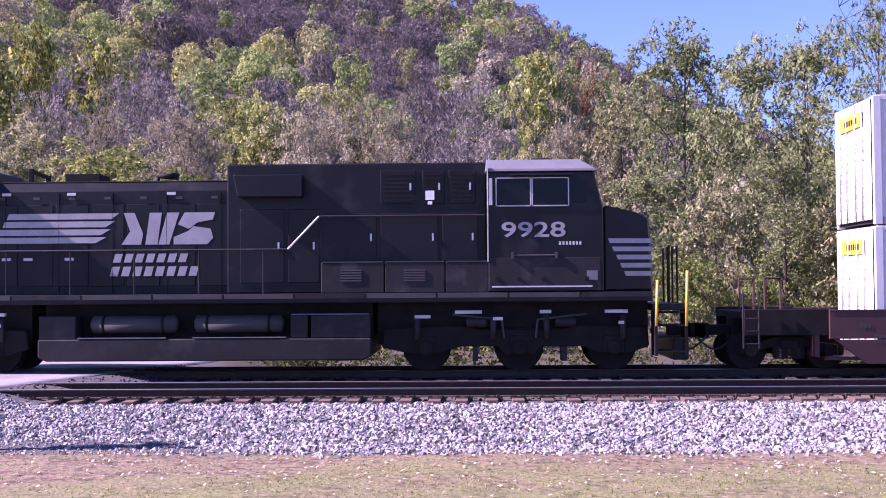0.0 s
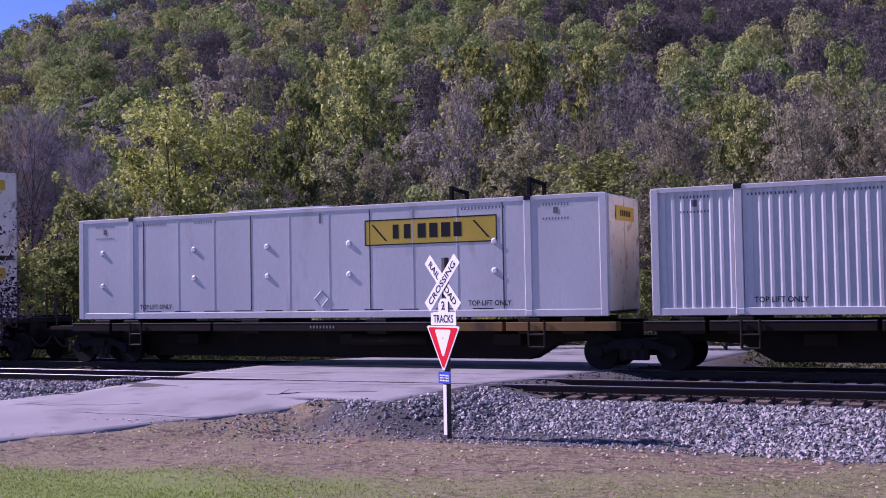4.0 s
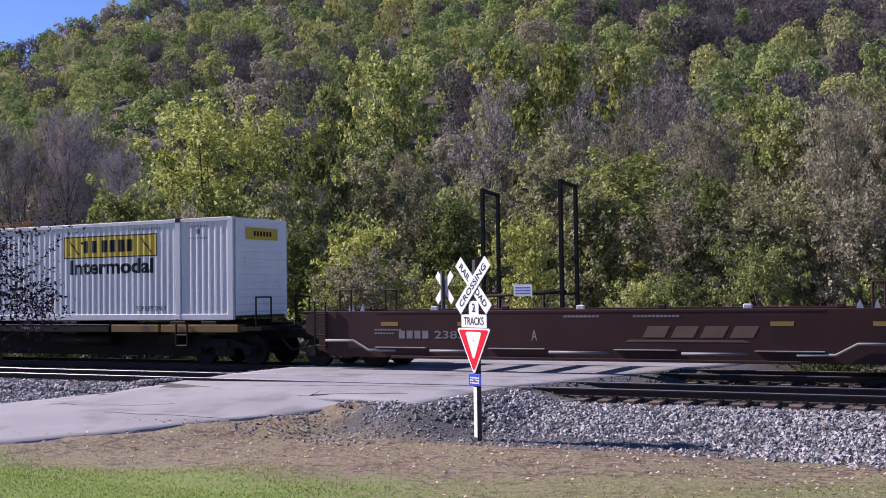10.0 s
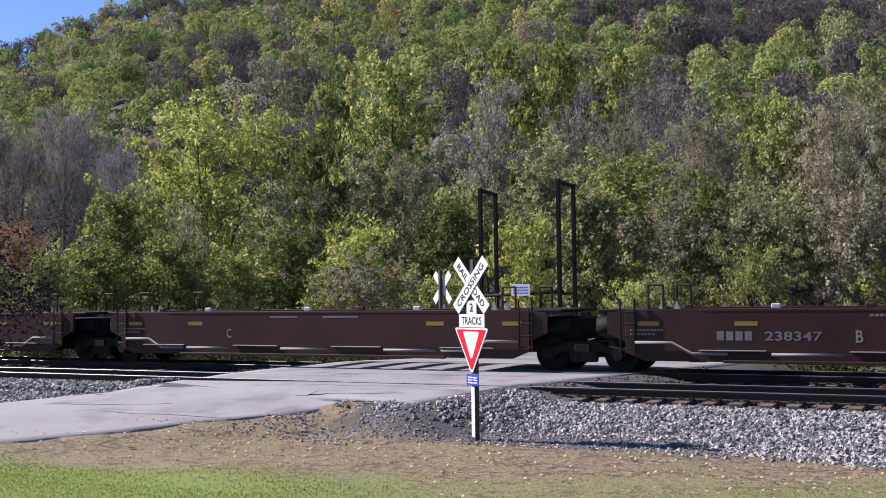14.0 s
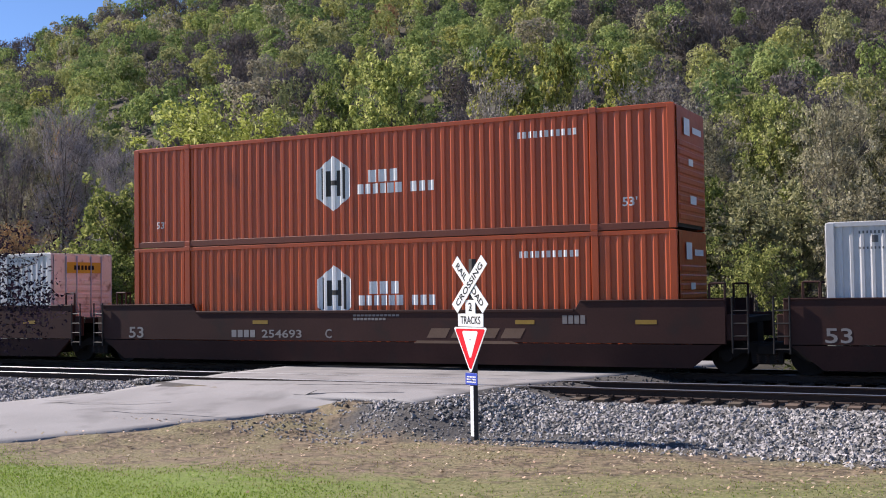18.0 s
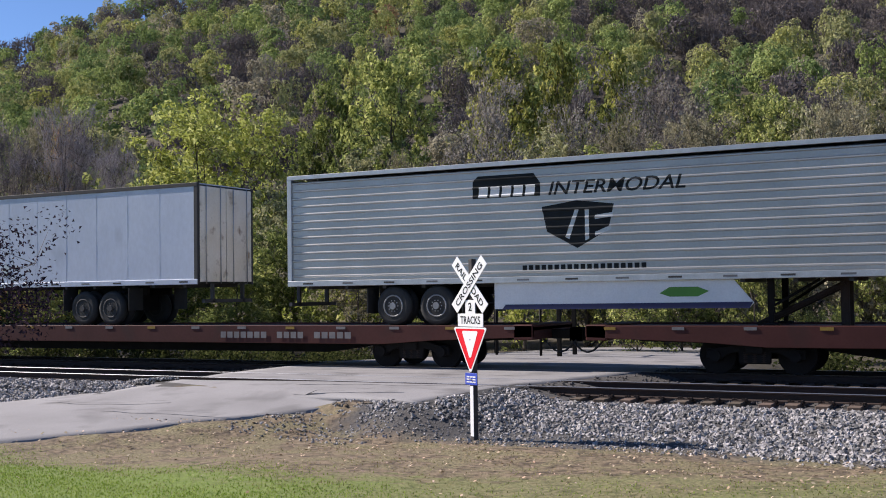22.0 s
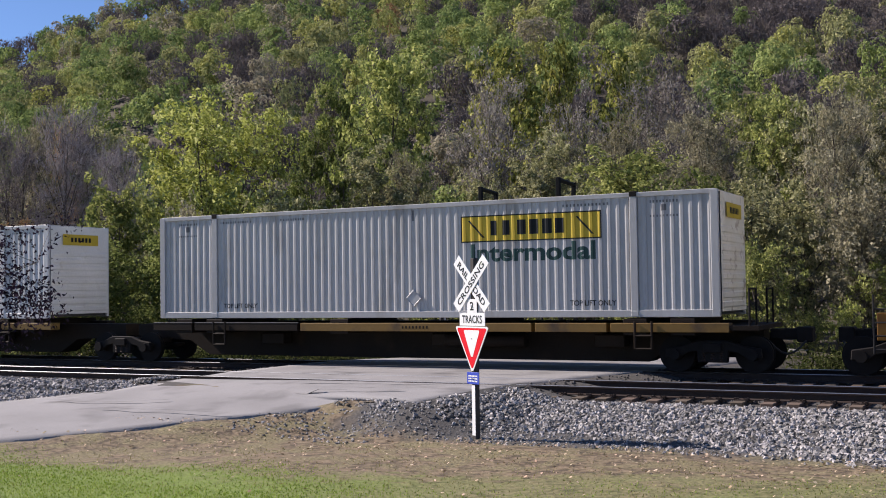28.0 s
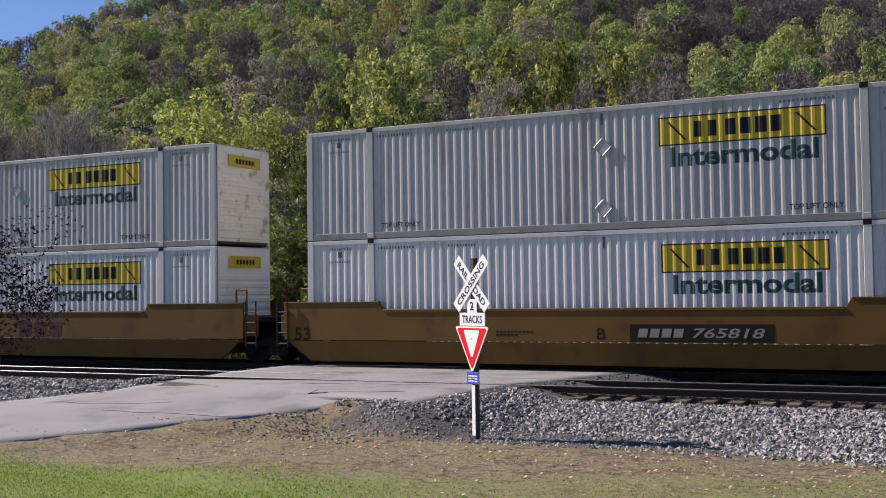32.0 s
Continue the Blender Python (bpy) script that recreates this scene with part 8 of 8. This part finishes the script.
def far_woods():
    rng = np.random.default_rng(21)
    mats = HILL
    verts, index = [], []
    kinds = [[far_crown(100 + k, 24, 130, 0.022) for k in range(6)], [far_crown(120 + k, 18, 66, 0.03) for k in range(6)], [far_crown(140 + k, 15, 46, 0.038) for k in range(8)]]
    bare = [[far_crown(200 + k, 20, 70, 0.022, True) for k in range(4)], [far_crown(220 + k, 18, 42, 0.03, True) for k in range(4)], [far_crown(240 + k, 15, 34, 0.038, True) for k in range(4)]]
    for ring in range(35):
        r = 76 + ring * 7.6
        n = int(math.radians(84) * r / 6.0)
        step = 0 if r < 128 else 1 if r < 215 else 2
        lod = kinds[step]
        for j in range(n):
            az = math.radians(-24 + 84 * (j + rng.uniform(0, 0.9)) / n)
            rr = r + rng.uniform(-3.5, 3.5)
            x, y = -rr * math.sin(az), rr * math.cos(az)
            h = rng.uniform(6.8, 11.5)
            w = h * rng.uniform(0.62, 0.9)
            a = rng.uniform(0, 6.28)
            q = lod[rng.integers(len(lod))]
            # more dark bare crowns to the right, partly for that slope's weaker light
            patchy = noise.noise((x * 0.016, y * 0.016, 2.0)) * 0.8 + 0.36 * rng.normal() + 0.3 * min(1.0, max(0.0, (27 - math.degrees(az)) / 14))
            if patchy > 0.34:
                q = np.concatenate([bare[step][rng.integers(4)], q[::3]])
            ca, sa = math.cos(a), math.sin(a)
            v = np.stack([(q[..., 0] * ca - q[..., 1] * sa) * w + x, (q[..., 0] * sa + q[..., 1] * ca) * w + y, q[..., 2] * h], -1)
            v[..., 2] += float(land(np.array([x]), np.array([y]))[0]) - 1.5
            m = 6 if patchy > 0.34 else 4 if patchy > 0.27 else 2 if patchy > 0.08 else 1 if patchy > -0.1 else 0 if patchy > -0.4 else 3 if patchy > -0.8 else 5
            verts.append(v.reshape(-1, 3))
            index.append(np.full(len(q), m))
    v = np.concatenate(verts)
    me = array_mesh("far_woods", v, np.arange(len(v)).reshape(-1, 3), mats, np.concatenate(index))
    tagged(new("far_woods", me), "autumn woodland covering the hillside", "woods", kind="stuff")


def purple_tree():
    """The dark ornamental tree whose branches reach into view beside the lawn."""
    x, y = -11.9, 8.6
    z = float(land(np.array([x]), np.array([y]))[0])
    th = thing("tree", "small ornamental tree with dark purple leaves beside the lawn", "tree", "", pose(x, y, z))
    bm, quads = tree_shape(77, 3.3, 3.9, 0.36, 36000, 0.027, 26, clump=0.09)
    part("trunk", bm, BARK, th)
    me = array_mesh("crown", quads.reshape(-1, 3), np.arange(len(quads) * 3).reshape(-1, 3), [PURPLE])
    part("crown", me, None, th)


wood_edge()
far_woods()
purple_tree()
stones("track_ballast", "pale grey crushed stone along the near track", -11.3, 14.0, 17.2, 20.98, 27000, 4, (0.026, 0.06), toe=18.7)
stones("track_ballast", "pale grey crushed stone along the near track", -34.0, -17.6, 17.8, 20.98, 10000, 6, (0.026, 0.06))
stones("track_ballast", "pale grey crushed stone along the near track", -36.0, -18.1, 20.3, 21.45, 5200, 7, (0.03, 0.06), lift=0.06)
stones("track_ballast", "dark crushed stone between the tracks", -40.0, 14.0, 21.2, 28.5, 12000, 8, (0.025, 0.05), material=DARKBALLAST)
stones("scattered_stones", "sparse stones on the dirt beside the road", -13.4, -10.4, 16.8, 20.0, 900, 9, (0.015, 0.04))
stones("scattered_stones", "dusty small stones at the foot of the ballast", -11.6, -4.2, 17.5, 19.4, 1900, 10, (0.012, 0.034))
rng0 = np.random.default_rng(12)
gp = np.c_[rng0.uniform(-19, 9, 150000), rng0.uniform(9.5, 16.6, 150000)]
gp = gp[(gp[:, 1] - 0.42 * np.clip(gp[:, 0] + 9.0, 0, 7) + rng0.normal(0, 0.55, len(gp)) + 0.9 * np.sin(gp[:, 0] * 1.1) * np.sin(gp[:, 1] * 1.7)) < 12.8]
gp = gp[(road_gap(gp[:, 0], gp[:, 1]) > 0.3) & (rng0.random(len(gp)) > 0.86 * np.clip((gp[:, 0] + 9) / 3, 0, 1))]
blades("lawn_grass", "short green lawn grass", np.c_[gp, land(gp[:, 0], gp[:, 1])], (0.008, 0.026), leafy("grass_blades", (0.115, 0.195, 0.02), (0.205, 0.305, 0.045), (0.35, 0.42, 0.11), amount=0.05), 14, 1.4)
dp = np.c_[rng0.uniform(-17, 10, 22000), rng0.uniform(10.5, 18.6, 22000)]
dp = dp[(dp[:, 1] < 18.0) | (dp[:, 0] < -11.4)]
dp = dp[(road_gap(dp[:, 0], dp[:, 1]) > 0.3) & (np.sin(dp[:, 0] * 2.1 + 1) * np.sin(dp[:, 1] * 2.6) + rng0.normal(0, 0.4, len(dp)) > 0)]
blades("dry_grass", "dry tan grass and weeds on bare soil", np.c_[dp, land(dp[:, 0], dp[:, 1])], (0.008, 0.028), leafy("dry_blades", (0.13, 0.13, 0.04), (0.23, 0.215, 0.075), (0.4, 0.36, 0.19), amount=0.05), 15, 0.9)
fallen_leaves(3000, 16)


def weeds():
    """Low brush along the far side of the railway, its leaves darkened for shade."""
    rng = np.random.default_rng(31)
    x, y = rng.uniform(-52, 18, 420), rng.uniform(30.4, 35.0, 420)
    keep = road_gap(x, y) > 0.9
    x, y = x[keep], y[keep]
    c = np.c_[x, y, land(x, y) + 0.3]
    tris = leaf_cloud(rng, c, rng.uniform(0.35, 0.75, len(c)), 70, 0.07, np.array((-15.0, 36.0, -3.0)), flat=0.9)
    # leaf colours far below the trees': the shade there is painted in
    mt = leafy("shade_darkened_brush_leaves", (0.018, 0.026, 0.009), (0.036, 0.046, 0.016), (0.085, 0.09, 0.036))
    tagged(new("trackside_brush", array_mesh("trackside_brush", tris.reshape(-1, 3), np.arange(len(tris) * 3).reshape(-1, 3), [mt])), "low green brush beyond the tracks, darkened for shade", "brush", kind="stuff")


weeds()
build_track(NEAR_TRACK, "near railway track with weathered wooden ties", -36.0, 14.0)
build_track(FAR_TRACK, "far railway track under the train", -36.0, 14.0)


def motions():
    """Everything on the far track rolls towards -x at one steady speed; the wheels turn while they pass."""
    for th, s, z in MOVERS:
        walk(th, [(t, pose(s - SPEED * t, YT, z)) for t in (0.0, 8.0, 16.0, 24.0, 32.0)])
    for w, x, s, r in WHEELS:
        t0 = max(0.0, (s + x - 16.0) / SPEED)
        t1 = min(32.0, (s + x + 36.0) / SPEED)
        f0, f1 = int(t0 * FPS), int(t1 * FPS)
        rows = [(0.0, f0)] if f0 > 0 else []
        rows += [(f / FPS, f) for f in range(f0, f1 + 1)]
        if f1 < 32 * FPS:
            rows.append((32.0, f1))
        walk(w, [(t, pose(x, 0, r, 0, -math.degrees(SPEED * f / FPS / r) % 360, 0)) for t, f in rows])


motions()
